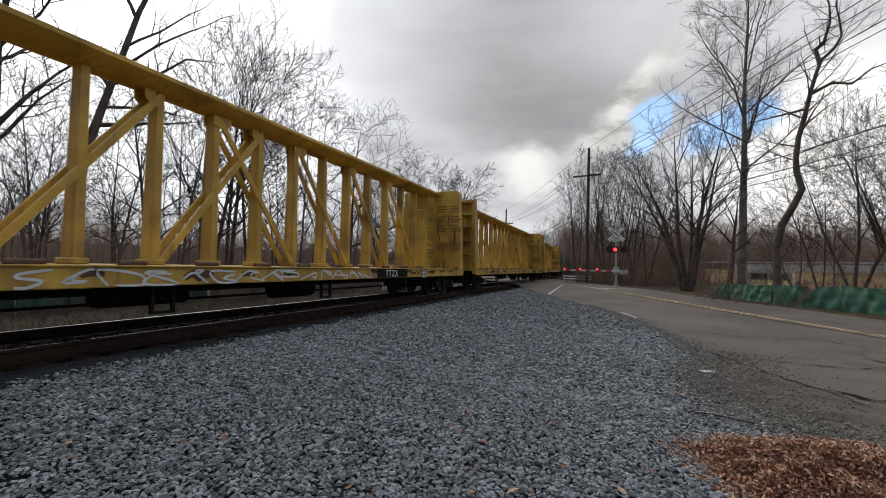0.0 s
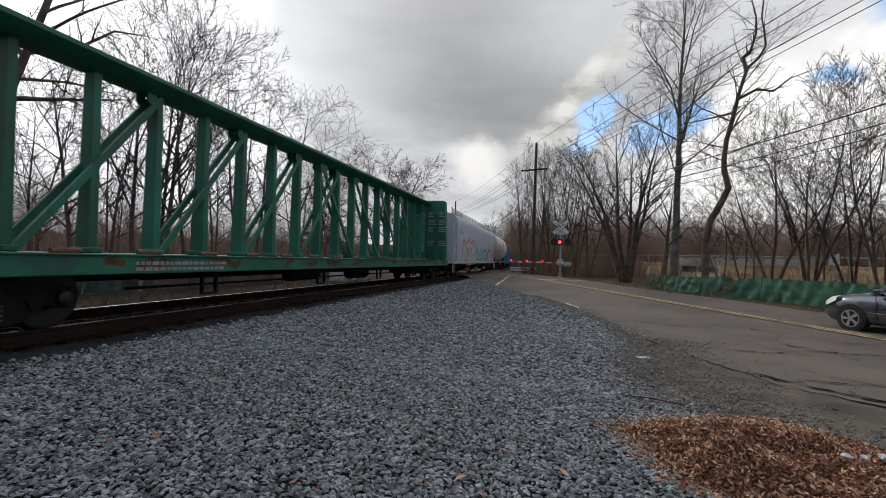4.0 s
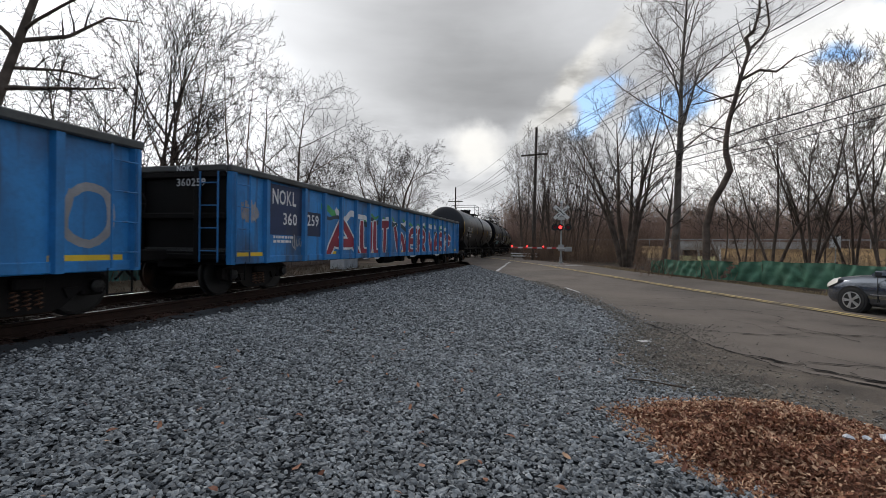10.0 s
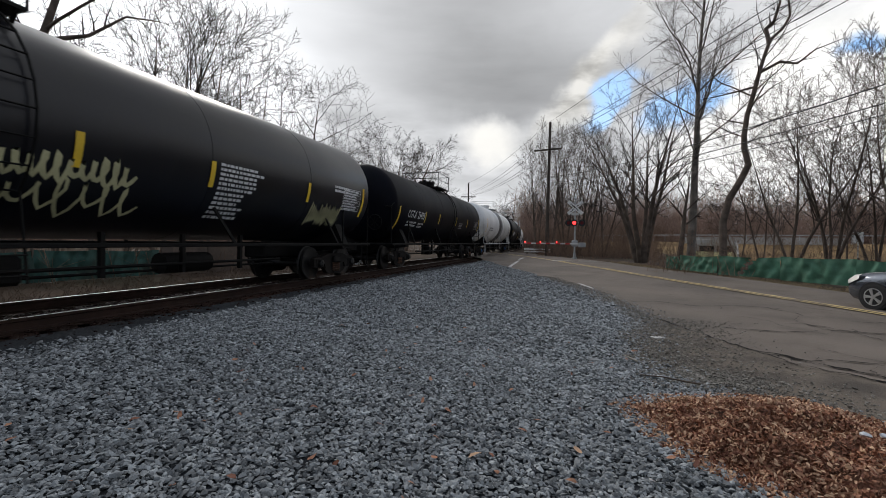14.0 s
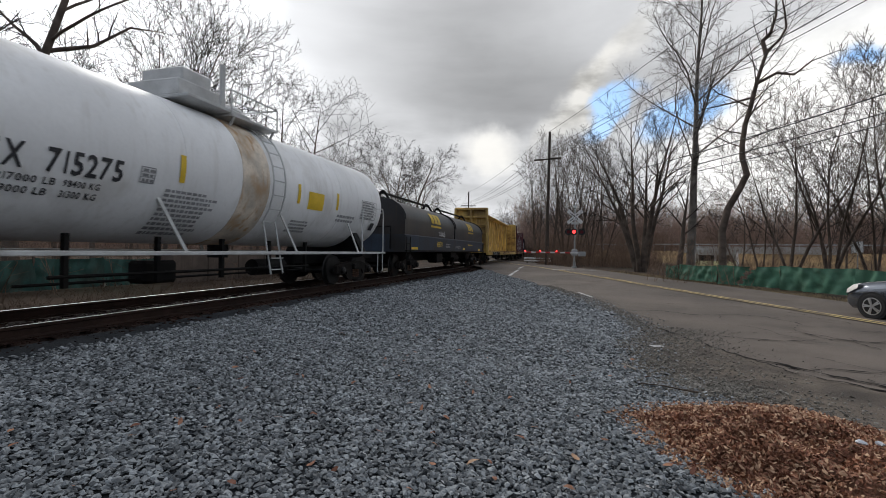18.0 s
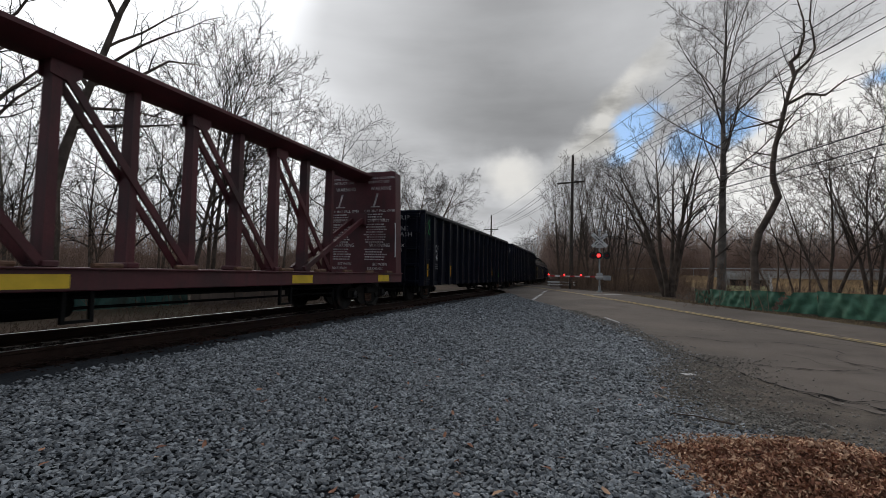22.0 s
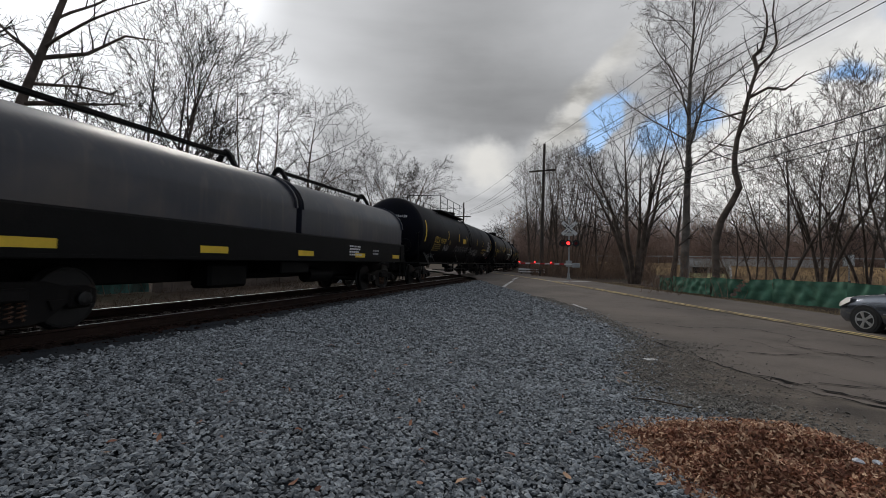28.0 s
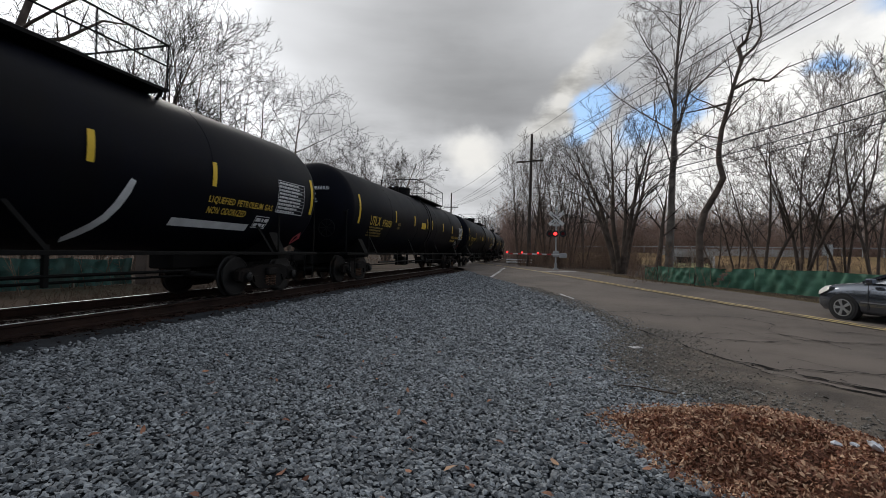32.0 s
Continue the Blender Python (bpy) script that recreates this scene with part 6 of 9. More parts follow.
            part("tag", q, mat("spray_pale_blue", (0.33, 0.40, 0.52), .6), car, "pale blue spray-painted sign")
        if i == 11:
            decals(car, w, (), (), [(1.78, 2.42, 1.15, .05, 6, DEC_WHITE, 2), (1.78, 1.9, .8, .05, 6, DEC_WHITE, 3), (5.95, 2.5, .9, .06, 2, DEC_WHITE, 4)])
            framed(car, w, 6.45, 7.5, 1.95, 2.55, DEC_WHITE, 8, 3)
            scribble(car, w, -3.3, .1, 1.75, 2.2, 22, .07, pale, 5, "pale yellow scrawled spray tag")
            scribble(car, w, -2.6, .3, 1.38, 1.9, 10, .05, pale, 8, "pale yellow scrawled spray tag")
            scribble(car, w, 5.0, 6.5, 1.45, 2.05, 16, .045, pale, 6, "pale yellow scrawled spray tag")
        if i == 12:
            framed(car, w, 6.0, 7.0, 1.9, 2.4, DEC_GREY, 6, 3)
            decals(car, w, (), (), [(2.0, 2.1, .8, .05, 4, DEC_GREY, 2)])
    car, L, E, w = tank("tank_car", "white tank car with a black band round its middle", *ends[13], WHITE, 1.52, 2.56, dome=-.2, platform=2.0, rails=.8, trim=WHITE_TRIM, band=(-.9, 1.3, BLACK_B), end_in=1.25, truck_in=2.05, caps=True)
    decals(car, w, [], [(E - .45, E - .30, 2.2, 3.3, DEC_YELLOW), (-E + .30, -E + .45, 2.2, 3.3, DEC_YELLOW)], [(-E + 1.6, 2.6, 2.0, .1, 2, DEC_GREY, 4), (E - 2.0, 2.28, .42, .045, 5, DEC_GREY, 7), (E - 1.82, 3.06, .75, .05, 1, DEC_GREY, 8)], down=.45)
    p = Shape()
    ya, yb, za, zb = E - 1.85, E - .42, 2.02, 2.54
    for q in range(8):
        zz = za + (zb - za) * q / 7
        quad(p, ya, yb, zz, zz + .012, w)
        if q < 7:
            bars(p, ya + .05, zz + .024, 1.1 - .1 * (q % 3), .036, w, 1, q)
    for yy in (ya, yb - .012):
        quad(p, yy, yy + .012, za, zb + .012, w, 4)
    part("data_table", p, DEC_GREY, car, "framed table of small dark writing")
    part("head_shield", Shape().extrude_y([(-1.22, .98), (1.22, .98), (1.02, 2.86), (.94, 2.94), (-.94, 2.94), (-1.02, 2.86)], L / 2 - .70, L / 2 - .66), WHITE_TRIM, car, "dirty white end plate")
    part("saddle", Shape().box(1.02, 1.40, E - .72, E - .56, .98, 1.86, .03).box(1.16, 1.40, E - .88, E - .56, 1.80, 1.88, .02), WHITE_TRIM, car, "white saddle upright")
    part("step_box", Shape().box(.9, 1.41, E - .30, E + .42, .99, 1.20, .06), WHITE_TRIM, car)
    for yy, m, n in ((E - .34, DEC_BLACK, .25), (E - .34, DEC_WHITE, .23)):
        part("hazard_placard", Shape().extrude_x([(yy - n, 1.32), (yy, 1.32 + n), (yy + n, 1.32), (yy, 1.32 - n)], 1.42, 1.428 if m is DEC_BLACK else 1.432), m, car, "white diamond placard with a dark edge")
    p = Shape()
    bars(p, E - .42, 1.36, .16, .05, flat(1.434), 2, 3)
    part("small_writing", p, DEC_BLACK, car, "dark marks on the placard")["kind"] = "stuff"
    car, L, E, w = tank("tank_car", "clean black tank car with white number plates", *ends[14], BLACK, 1.54, 2.56, dome=-.6, platform=2.3, rails=.95)
    decals(car, w, [("TAEX 1708", -E + 1.6, 2.47, .235, DEC_BLACK)], [(-E + .32, -E + .46, 2.05, 3.1, DEC_YELLOW)] + side_marks(E, 2.64, (-1.80, 1.97, 5.1), .45) + [(2.26, 3.07, 2.12, 2.39, DEC_YELLOW)],
           [(-E + 1.65, 2.27, 1.6, .06, 2, DEC_GREY, 2), (5.5, 2.24, .85, .06, 3, DEC_GREY, 6), (.9, 2.3, 1.0, .05, 1, DEC_GREY, 7)], [(-E + 1.48, -E + 3.5, 2.39, 2.79, DEC_WHITE, "white number plate")], down=.45, inset=.008)
    framed(car, w, 6.56, 7.55, 2.05, 2.55, DEC_GREY, 7, 3)
    framed(car, w, -4.10, -3.84, 2.0, 2.27, DEC_WHITE, 2, 8)
    framed(car, w, 6.5, 6.9, 1.58, 1.80, DEC_WHITE, 2, 9)

    def on_black_head(x, z, up=.014):
        rr = min(.98, math.hypot(x, z - 2.56) / 1.54)
        return (x, -E - .55 * math.sqrt(1 - rr * rr) - up, z)

    p = Shape()
    for j in range(6):
        quad(p, .40 + .1 * j, .50 + .1 * j, 2.50, 2.68, on_black_head, 2)
    part("painted_panel", p, DEC_WHITE, car, "white number plate")
    p = Shape()
    write(p, "TAEX 1708", .42, 2.55, .075, lambda x, z: on_black_head(x, z, .022))
    part("lettering", p, DEC_BLACK, car, "stencilled lettering")
    p = Shape()
    bars(p, .42, 2.42, .5, .045, on_black_head, 3, 4)
    part("small_writing", p, DEC_WHITE, car, "small stencilled writing")["kind"] = "stuff"
    car, L, E, w = tank("tank_car", "white tank car with a rust-brown spill stripe below its dome", *ends[15], WHITE, 1.38, 2.50, dome=.9, platform=1.5, rails=.55, trim=WHITE_TRIM,
                        band=(.02, .86, mat("rust_spill", (0.66, 0.58, 0.48), 0.7, 0, .3, 2, 20, .1, (0.42, 0.24, 0.10), .42, 1.6, .9)), ladder_at=.90)
    decals(car, w, (), side_marks(E, 2.39, (-1.5, 1.93, 3.8), .46) + [(2.40, 3.12, 2.07, 2.50, DEC_YELLOW)],
           [(-1.72, 1.98, 1.1, .045, 10, DEC_GREY, 6), (1.95, 1.72, .9, .045, 4, DEC_GREY, 8), (3.95, 1.98, 1.1, .07, 2, DEC_GREY, 9)])
    wrote(car, w, "NIX", -4.32, 2.02, .30, DEC_BLACK, .58)
    wrote(car, w, "715275", -3.52, 2.02, .30, DEC_BLACK, 1.06)
    for n, (txt, y, wd) in enumerate((("217000 LB", -4.02, .68), ("98400 KG", -3.26, .50), ("69000 LB", -4.02, .62), ("31300 KG", -3.26, .50))):
        wrote(car, w, txt, y, 1.86 if n < 2 else 1.72, .085, DEC_BLACK, wd)
    framed(car, w, -2.22, -1.96, 2.06, 2.31, DEC_GREY, 3, 5)
    framed(car, w, 5.35, 6.45, 2.03, 2.6, DEC_GREY, 7, 6)
    q = Shape().box(-.62, .62, -.85, .35, 3.93, 4.25, .02).box(-.5, .5, -.65, .1, 4.25, 4.55, .03)
    q.box(-.95, .95, -.95, .75, 3.84, 3.90, .01).box(.86, .92, -.1, .02, 3.88, 4.75, .01)
    part("valve_cover", q, WHITE_TRIM, car, "boxy white housing with rust runs")
    q = Shape()
    quad(q, E - .55, E - .28, 1.72, 1.95, round_side(1.38, 2.5, .02), 2)
    part("hazard_placard", q, DEC_BLACK, car, "small dark placard")
    coil(*ends[16], COIL_GREY, COIL_BLUE, "grey two-hood coil car with sooty covers and a dull blue sill", True)
    u0, u1 = ends[17]
    E = (u1 - u0) / 2 - .95
    centerbeam("centerbeam_flatcar", "empty pale yellow centerbeam lumber flatcar with ribbed bulkheads", u0, u1, YELLOW_R,
               [("TTZX", -8.9, .80, .20, DEC_WHITE), ("863", -7.66, .80, .20, DEC_WHITE), ("972", -6.6, .80, .20, DEC_WHITE)], plates=False, trims=DEC_BLACK, seed=7, end_in=1.15, step=False)
    u0, u1 = ends[18]
    centerbeam("centerbeam_flatcar", "empty dark maroon centerbeam lumber flatcar with white stencils", u0, u1, MAROON, [], trims=DEC_WHITE, seed=8, open_ends=True)
    orange = mat("amber_reflector", (0.72, 0.38, 0.02), .5)
    for k, i in enumerate((19, 20)):
        car, L, E = gondola("gondola_car", "tall black ribbed gondola car with yellow reflective strips", *ends[i], BLACK_GON, .60, 3.42, 16, BLACK_GON, BLACK_GON, 1.0, 1.34, .17)
        f = flat(1.343)
        st = (2 * E - .14) / 16
        decals(car, f, (), [(y, y + .12, .95, 1.43, orange) for y in ((-7.57, -4.6, -1.72, 1.50, 3.98, 7.48) if k == 0 else (-7.4, -4.88, -2.03, .9, 3.74, 7.3))],
               [(-6.6, 1.42, .8, .05, 3, DEC_GREY, 3), (-3.2, 1.12, .45, .05, 5, DEC_WHITE, 9)])
        decals(car, f, (), (), [(-.82 if k == 0 else -1.08, 2.30, .44, .05, 6, DEC_BLACK, 7)], [(-.86 if k == 0 else -1.12, -.36 if k == 0 else -.50, 1.86, 2.42, mat("blue_grey_notice", (0.34, 0.38, 0.46), .6), "pale framed notice")])
        wrote(car, f, "DJNX", -6.62, 1.96, .28, DEC_WHITE, .80)
        wrote(car, f, ("41135", "41001")[k], -6.60, 1.62, .24, DEC_WHITE, .78)
        if k == 0:
            for oy, path in ((.34, [(0, .38), (.08, .54), (.26, .54), (.32, .36), (0, 0), (.36, .02)]), (.82, [(.2, .3), (.04, .42), (.18, .56), (.32, .42), (.04, .14), (.18, 0), (.34, .14), (.2, .3)])):
                p = Shape()
                stroke(p, rounded([(-E + oy + a, 2.62 + b) for a, b in path]), .07, f)
                part("tag", p, SPRAY_GREEN, car, "green spray-painted numeral")
            q = Shape()
            for path in ([(5.58, 1.25), (5.85, 1.32), (5.80, 1.48), (5.62, 1.42), (5.60, 1.12), (5.88, 1.14)], [(6.2, 1.42), (6.0, 1.40), (5.98, 1.15), (6.22, 1.16)], [(6.28, 1.45), (6.34, 1.14), (6.44, 1.38), (6.54, 1.14), (6.66, 1.47)], [(5.55, 1.0), (6.1, .97), (6.6, 1.02)]):
                stroke(q, rounded(path, 4), .055, f)
            part("tag", q, mat("bright_green_spray", (0.10, 0.50, 0.06), .6), car, "bright green spray tag with an underline")
            on_end = lambda y, z: (y, -E - .118, z)
            for txt, z, size in (("DRIP", 3.10, .16), ("FINE", 2.68, .16), ("GASH", 2.46, .16), ("DJNX", 2.06, .11), ("41135", 1.88, .11)):
                p = Shape()
                write(p, txt, .36 if size > .12 else .28, z, size, on_end, 1.1)
                part("lettering", p, DEC_GREY if size > .12 else DEC_WHITE, car, "thin white spray-painted word" if size > .12 else "stencilled lettering")
        else:
            graffiti(car, "tag", -E + .3, -E + st * 1.0, 2.6, 3.1, 2, 1.343, .07, 12 + k, SPRAY_GREEN, None, None, "green spray tag letter")
    for k, i in enumerate((21, 22)):
        covered_gondola(*ends[i], ("475 221", "47 52 39")[k], (2.20, 2.92)[k])
    for i in (23, 24):
        coil(*ends[i], HOOD_NAVY, FRAME_BLACK, "dark navy two-hood coil car with black sill", False)
    for k, i in enumerate((25, 26, 27, 28, 29, 30)):
        car, L, E, w = tank("tank_car", "long black pressure tank car with gold stencils and a railed platform", *ends[i], BLACK, 1.49, 2.45, dome=0 if k == 0 else -.3, platform=6.1 if k == 0 else 5.3, platform_at=-1.95 if k == 0 else 2.3,
                            rails=.95, end_in=1.3, head=.55, dome_r=.55)
        num = ("956039", "956044", "956122", "956031", "956018", "956027")[k]
        a = -E + (1.95 if k == 0 else 1.35)
        dim = mat("faded_gold_dim", (0.25, 0.17, 0.03), .6)
        decals(car, w, (), [(-E + .32, -E + .45, 1.97, 2.92, DEC_YELLOW), (E - .17, E - .05, 2.0, 2.9, DEC_YELLOW)] + side_marks(E, 2.46, (a + 2.52, a + 5.05, a + 7.2, a + 8.15, 3.1, 5.5), .45)
               + [(a + 6.2, a + 6.9, 2.17, 2.46, DEC_YELLOW)], [(a + .02, 1.88, 1.35, .055, 4, dim, k)])
        wrote(car, w, "UTLX", a, 1.99, .31, DEC_GOLD, .96)
        wrote(car, w, num, a + 1.14, 2.0, .25, DEC_GOLD, 1.02)
        framed(car, w, a + 2.85, a + 3.15, 1.98, 2.23, dim, 2, k)
        framed(car, w, 7.62 if k else 7.6, 8.75, 1.93, 2.68, DEC_WHITE, 9, k + 3)
        framed(car, w, 7.02, 7.5, 1.40 if k == 1 else 1.54, 1.66 if k == 1 else 1.80, DEC_WHITE, 2, k)
        p = Shape()
        if k == 1:
            quad(p, 3.4, 7.42, 1.94, 2.09, w, 2)
            part("tag", p, DEC_WHITE, car, "white painted stripe")
            p = Shape()
            quad(p, 5.9, 6.55, 1.78, 1.90, w, 2)
            part("tag", p, DEC_WHITE, car, "white painted smear")
            p = Shape()
            quad(p, 5.8, 6.46, 1.40, 1.74, w, 2)
            part("painted_panel", p, DEC_WHITE, car, "white notice plate")
            over = round_side(1.49, 2.45, .019)
            for n, txt in enumerate(("LIQUEFIED", "PETROLEUM GAS", "NON ODORIZED")):
                wrote(car, over, txt, 5.84, 1.63 - .105 * n, .08, SPRAY_RUSTRED, (.44, .58, .58)[n])
        else:
            for n, (txt, y, wd) in enumerate((("LIQUEFIED PETROLEUM GAS", 5.5, 2.0), ("NON ODORIZED", 5.54, 1.12))):
                wrote(car, w, txt, y, 1.94 - .2 * n, .125, DEC_GOLD, wd)
        if k == 2:
            quad(p, 4.83, 6.91, 1.46, 1.60, w, 2)
            part("tag", p, DEC_WHITE, car, "white painted stripe")
            p = Shape()
            stroke(p, rounded([(3.36, 1.18), (3.66, 1.5), (3.86, 2.06)]), .14, w)
            part("tag", p, DEC_WHITE, car, "white spray stroke")
        elif k == 0:
            stroke(p, rounded([(-3.15 + .295 * j, 1.84 + (.17 if j % 2 else -.17)) for j in range(17)], 3), .055, w)
            part("tag", p, DEC_GREY, car, "pale zigzag spray line")
            for y0, y1, z0, z1, n, sd in ((-7.6, -6.4, 1.2, 1.5, 12, 1), (-5.6, -4.6, 1.6, 2.0, 9, 2), (2.1, 3.9, 1.45, 2.0, 12, 3), (.95, 1.85, 1.62, 1.95, 4, 4)):
                scribble(car, w, y0, y1, z0, z1, n, .04, DEC_GREY, sd, "pale scrawled spray tag")
        def on_head(x, z):
            rr = min(.98, math.hypot(x, z - 2.45) / 1.49)
            return (x, -E - .55 * math.sqrt(1 - rr * rr) - .012, z)

        for txt, x, z, size in (("UTLX", -.05, 2.98, .11), (num, .32, 2.98, .11)):
            p = Shape()
            write(p, txt, x, z, size, on_head)
            part("lettering", p, DEC_WHITE, car, "stencilled lettering")
        p = Shape()
        bars(p, -.05, 2.82, .5, .05, on_head, 4, k)
        part("small_writing", p, DEC_GREY, car, "small stencilled writing")["kind"] = "stuff"
        d = Shape()
        yy, zz = E - .28, 1.37
        quad_pts = [(yy, zz), (yy + .17, zz + .17), (yy + .34, zz), (yy + .17, zz - .17)]
        d.add([w(*q) for q in quad_pts], [(3, 2, 1, 0)])
        part("hazard_placard", d, mat("placard_red", (0.55, 0.10, 0.12), .5), car, "red diamond hazard placard")


def hopper(u0, u1):
    car, L = start_car("covered_hopper", "light grey covered hopper car with colourful graffiti", u0, u1, 2.5)
    E = L / 2 - 1.1
    sec = [(1.48, .92), (1.50, 1.15), (1.50, 3.45), (1.42, 3.75), (1.15, 3.98), (.6, 4.12), (0, 4.15)]
    outline = sec + [(-x, z) for x, z in sec[-2::-1]]
    body = Shape().extrude_y(outline, -E, E)
    part("body", body, HOPPER_GREY, car)
    red_gate = mat("dull_red_gate", (0.22, 0.05, 0.05), .6)
    for k in range(4):
        yc = -E + 2.6 + (2 * E - 5.2) * k / 3
        v = [(-1.35, yc - 2.0, .92), (1.35, yc - 2.0, .92), (1.35, yc + 2.0, .92), (-1.35, yc + 2.0, .92), (-.55, yc - .55, .28), (.55, yc - .55, .28), (.55, yc + .55, .28), (-.55, yc + .55, .28)]
        bay = part("discharge_bay", Shape().add(v, [(0, 1, 5, 4), (1, 2, 6, 5), (2, 3, 7, 6), (3, 0, 4, 7), (4, 5, 6, 7)]), FRAME_BLACK, car)
        part("outlet_gate", Shape().box(.35, .85, yc - .5, yc + .5, .30, .52, .03), red_gate, bay, "red outlet gate")
        part("gate_crank", Shape().tube([(.85, yc, .40), (1.05, yc, .40)], .14, 12), WHITE_TRIM, bay)
    part("centre_sill", Shape().box(-.25, .25, -E, E, .6, .93, .02), FRAME_BLACK, car)
    part("side_sill", Shape().box(1.47, 1.525, -E - .9, E + .9, .86, 1.02, .015).box(-1.525, -1.47, -E - .9, E + .9, .86, 1.02, .015), HOPPER_GREY, car)
    walk_s = Shape()
    for sg in (-1, 1):
        x = sg * 1.12
        for z in (3.98, 4.05, 4.11, 4.17, 4.23, 4.29, 4.34):
            walk_s.tube([(x, -E - .2, z), (x, E + .2, z)], .010, 4)
        n = int(2 * E / .05)
        for k in range(n + 1):
            y = -E + 2 * E * k / n
            walk_s.add([(x, y - .012, 3.98), (x, y + .012, 3.98), (x, y + .012, 4.33), (x, y - .012, 4.33)], [(0, 1, 2, 3)])
        for k in range(13):
            y = -E + 2 * E * k / 12
            walk_s.box(x - .02, x + .02, y - .03, y + .03, 3.85, 4.34)
    part("running_board", walk_s, mat("dull_galvanised_grating", (0.30, 0.30, 0.29), .6, .2, .2), car, "grating of the roof walk")
    hatch = Shape().box(-.32, .32, -E + .4, E - .4, 4.14, 4.24, .03)
    part("roof_hatch", hatch, HOPPER_GREY, car, "long roof hatch")
    for sg in (-1, 1):
        fr = Shape()
        ye = sg * (E + .85)
        for x in (-1.42, 1.42):
            fr.tube([(x, ye, .9), (x, ye, 3.9), (x * .8, ye - sg * .5, 4.33)], .03, 6)
            fr.bar((x, sg * E, 2.4), (x, ye, .95), .06, .12)
        fr.box(-1.45, 1.45, min(sg * E, ye), max(sg * E, ye), .86, .94, .02)
        part("end_frame", fr, WHITE_TRIM, car)
        ladder(car, ye - (.45 if sg > 0 else 0), 1.46, .95, 3.9, .45, WHITE_TRIM)
        sl = Shape().add([(-1.4, sg * E, 2.3), (1.4, sg * E, 2.3), (1.3, sg * (E - .1), 3.6), (-1.3, sg * (E - .1), 3.6), (-1.2, sg * (E - .2), .95), (1.2, sg * (E - .2), .95)], [(0, 1, 2, 3), (0, 4, 5, 1)])
        part("end_slope", sl, HOPPER_GREY, car)
        stirrup(car, ye - .2, 1.47, .3, .9, .35, WHITE_TRIM)
    brake_wheel(car, .6, -E - 1.0, 2.2)
    for a, b, zt, n, c1, c2, c3, w, sd in ((-7.2, -1.8, 2.15, 6, SPRAY_SAND, SPRAY_RUSTRED, SPRAY_PINK, .40, 1), (-1.7, 4.2, 1.80, 4, SPRAY_TEAL, SPRAY_INK, SPRAY_SKY, .34, 6), (4.4, 8.0, 1.95, 4, DEC_WHITE, SPRAY_RUSTRED, SPRAY_PINK, .24, 8)):
        graffiti(car, "graffiti", a, b, 1.12, zt, n, 1.5, w, sd, c1, c2, c3, "fat spray-painted letter with dark outline")
        rng = random.Random(sd)
        for _ in range(4):
            g = Shape()
            yy, zz = rng.uniform(a, b - 1.2), rng.uniform(1.2, zt)
            stroke(g, rounded([(yy + j * .4, zz + rng.uniform(-.2, .2)) for j in range(4)]), .3, flat(1.5015))
            part("graffiti_backing", g, c3, car, "pale spray cloud")
    for y0, y1, z0, z1, m in ((2.68, 2.84, 1.28, 1.74, mat("orange_strip", (0.70, 0.33, 0.02), .5)), (5.5, 5.6, 1.25, 1.7, DEC_YELLOW), (8.0, 8.1, 1.4, 1.9, DEC_YELLOW), (-4.1, -3.98, 1.25, 1.7, DEC_YELLOW)):
        q = Shape()
        quad(q, y0, y1, z0, z1, flat(1.5145))
        part("marking_strip", q, m, car, "reflective strip")
    q = Shape()
    stroke(q, rounded([(4.05, 1.0), (4.5, 1.35), (4.8, 1.75), (5.3, 2.05), (5.75, 2.0)]), .22, flat(1.5135))
    part("graffiti", q, SPRAY_RUSTRED, car, "broad dark red spray stroke")
    decals(car, flat(1.504), (), (), [(-E + .6, 3.0, 1.3, .12, 2, DEC_GREY, 1), (E - 1.0, 1.9, .5, .045, 7, DEC_BLACK, 4)])


def hood(y0, y1, z0, z1, x, n=14):
    """A rounded cover, closed at its ends."""
    sec = [(x, z0)]
    for k in range(n + 1):
        a = math.pi * k / n
        sec.append((x * math.cos(a) * (1 if True else 1), z0 + .42 * (z1 - z0) + .58 * (z1 - z0) * math.sin(a)))
    sec.append((-x, z0))
    return Shape().extrude_y(sec, y0, y1)


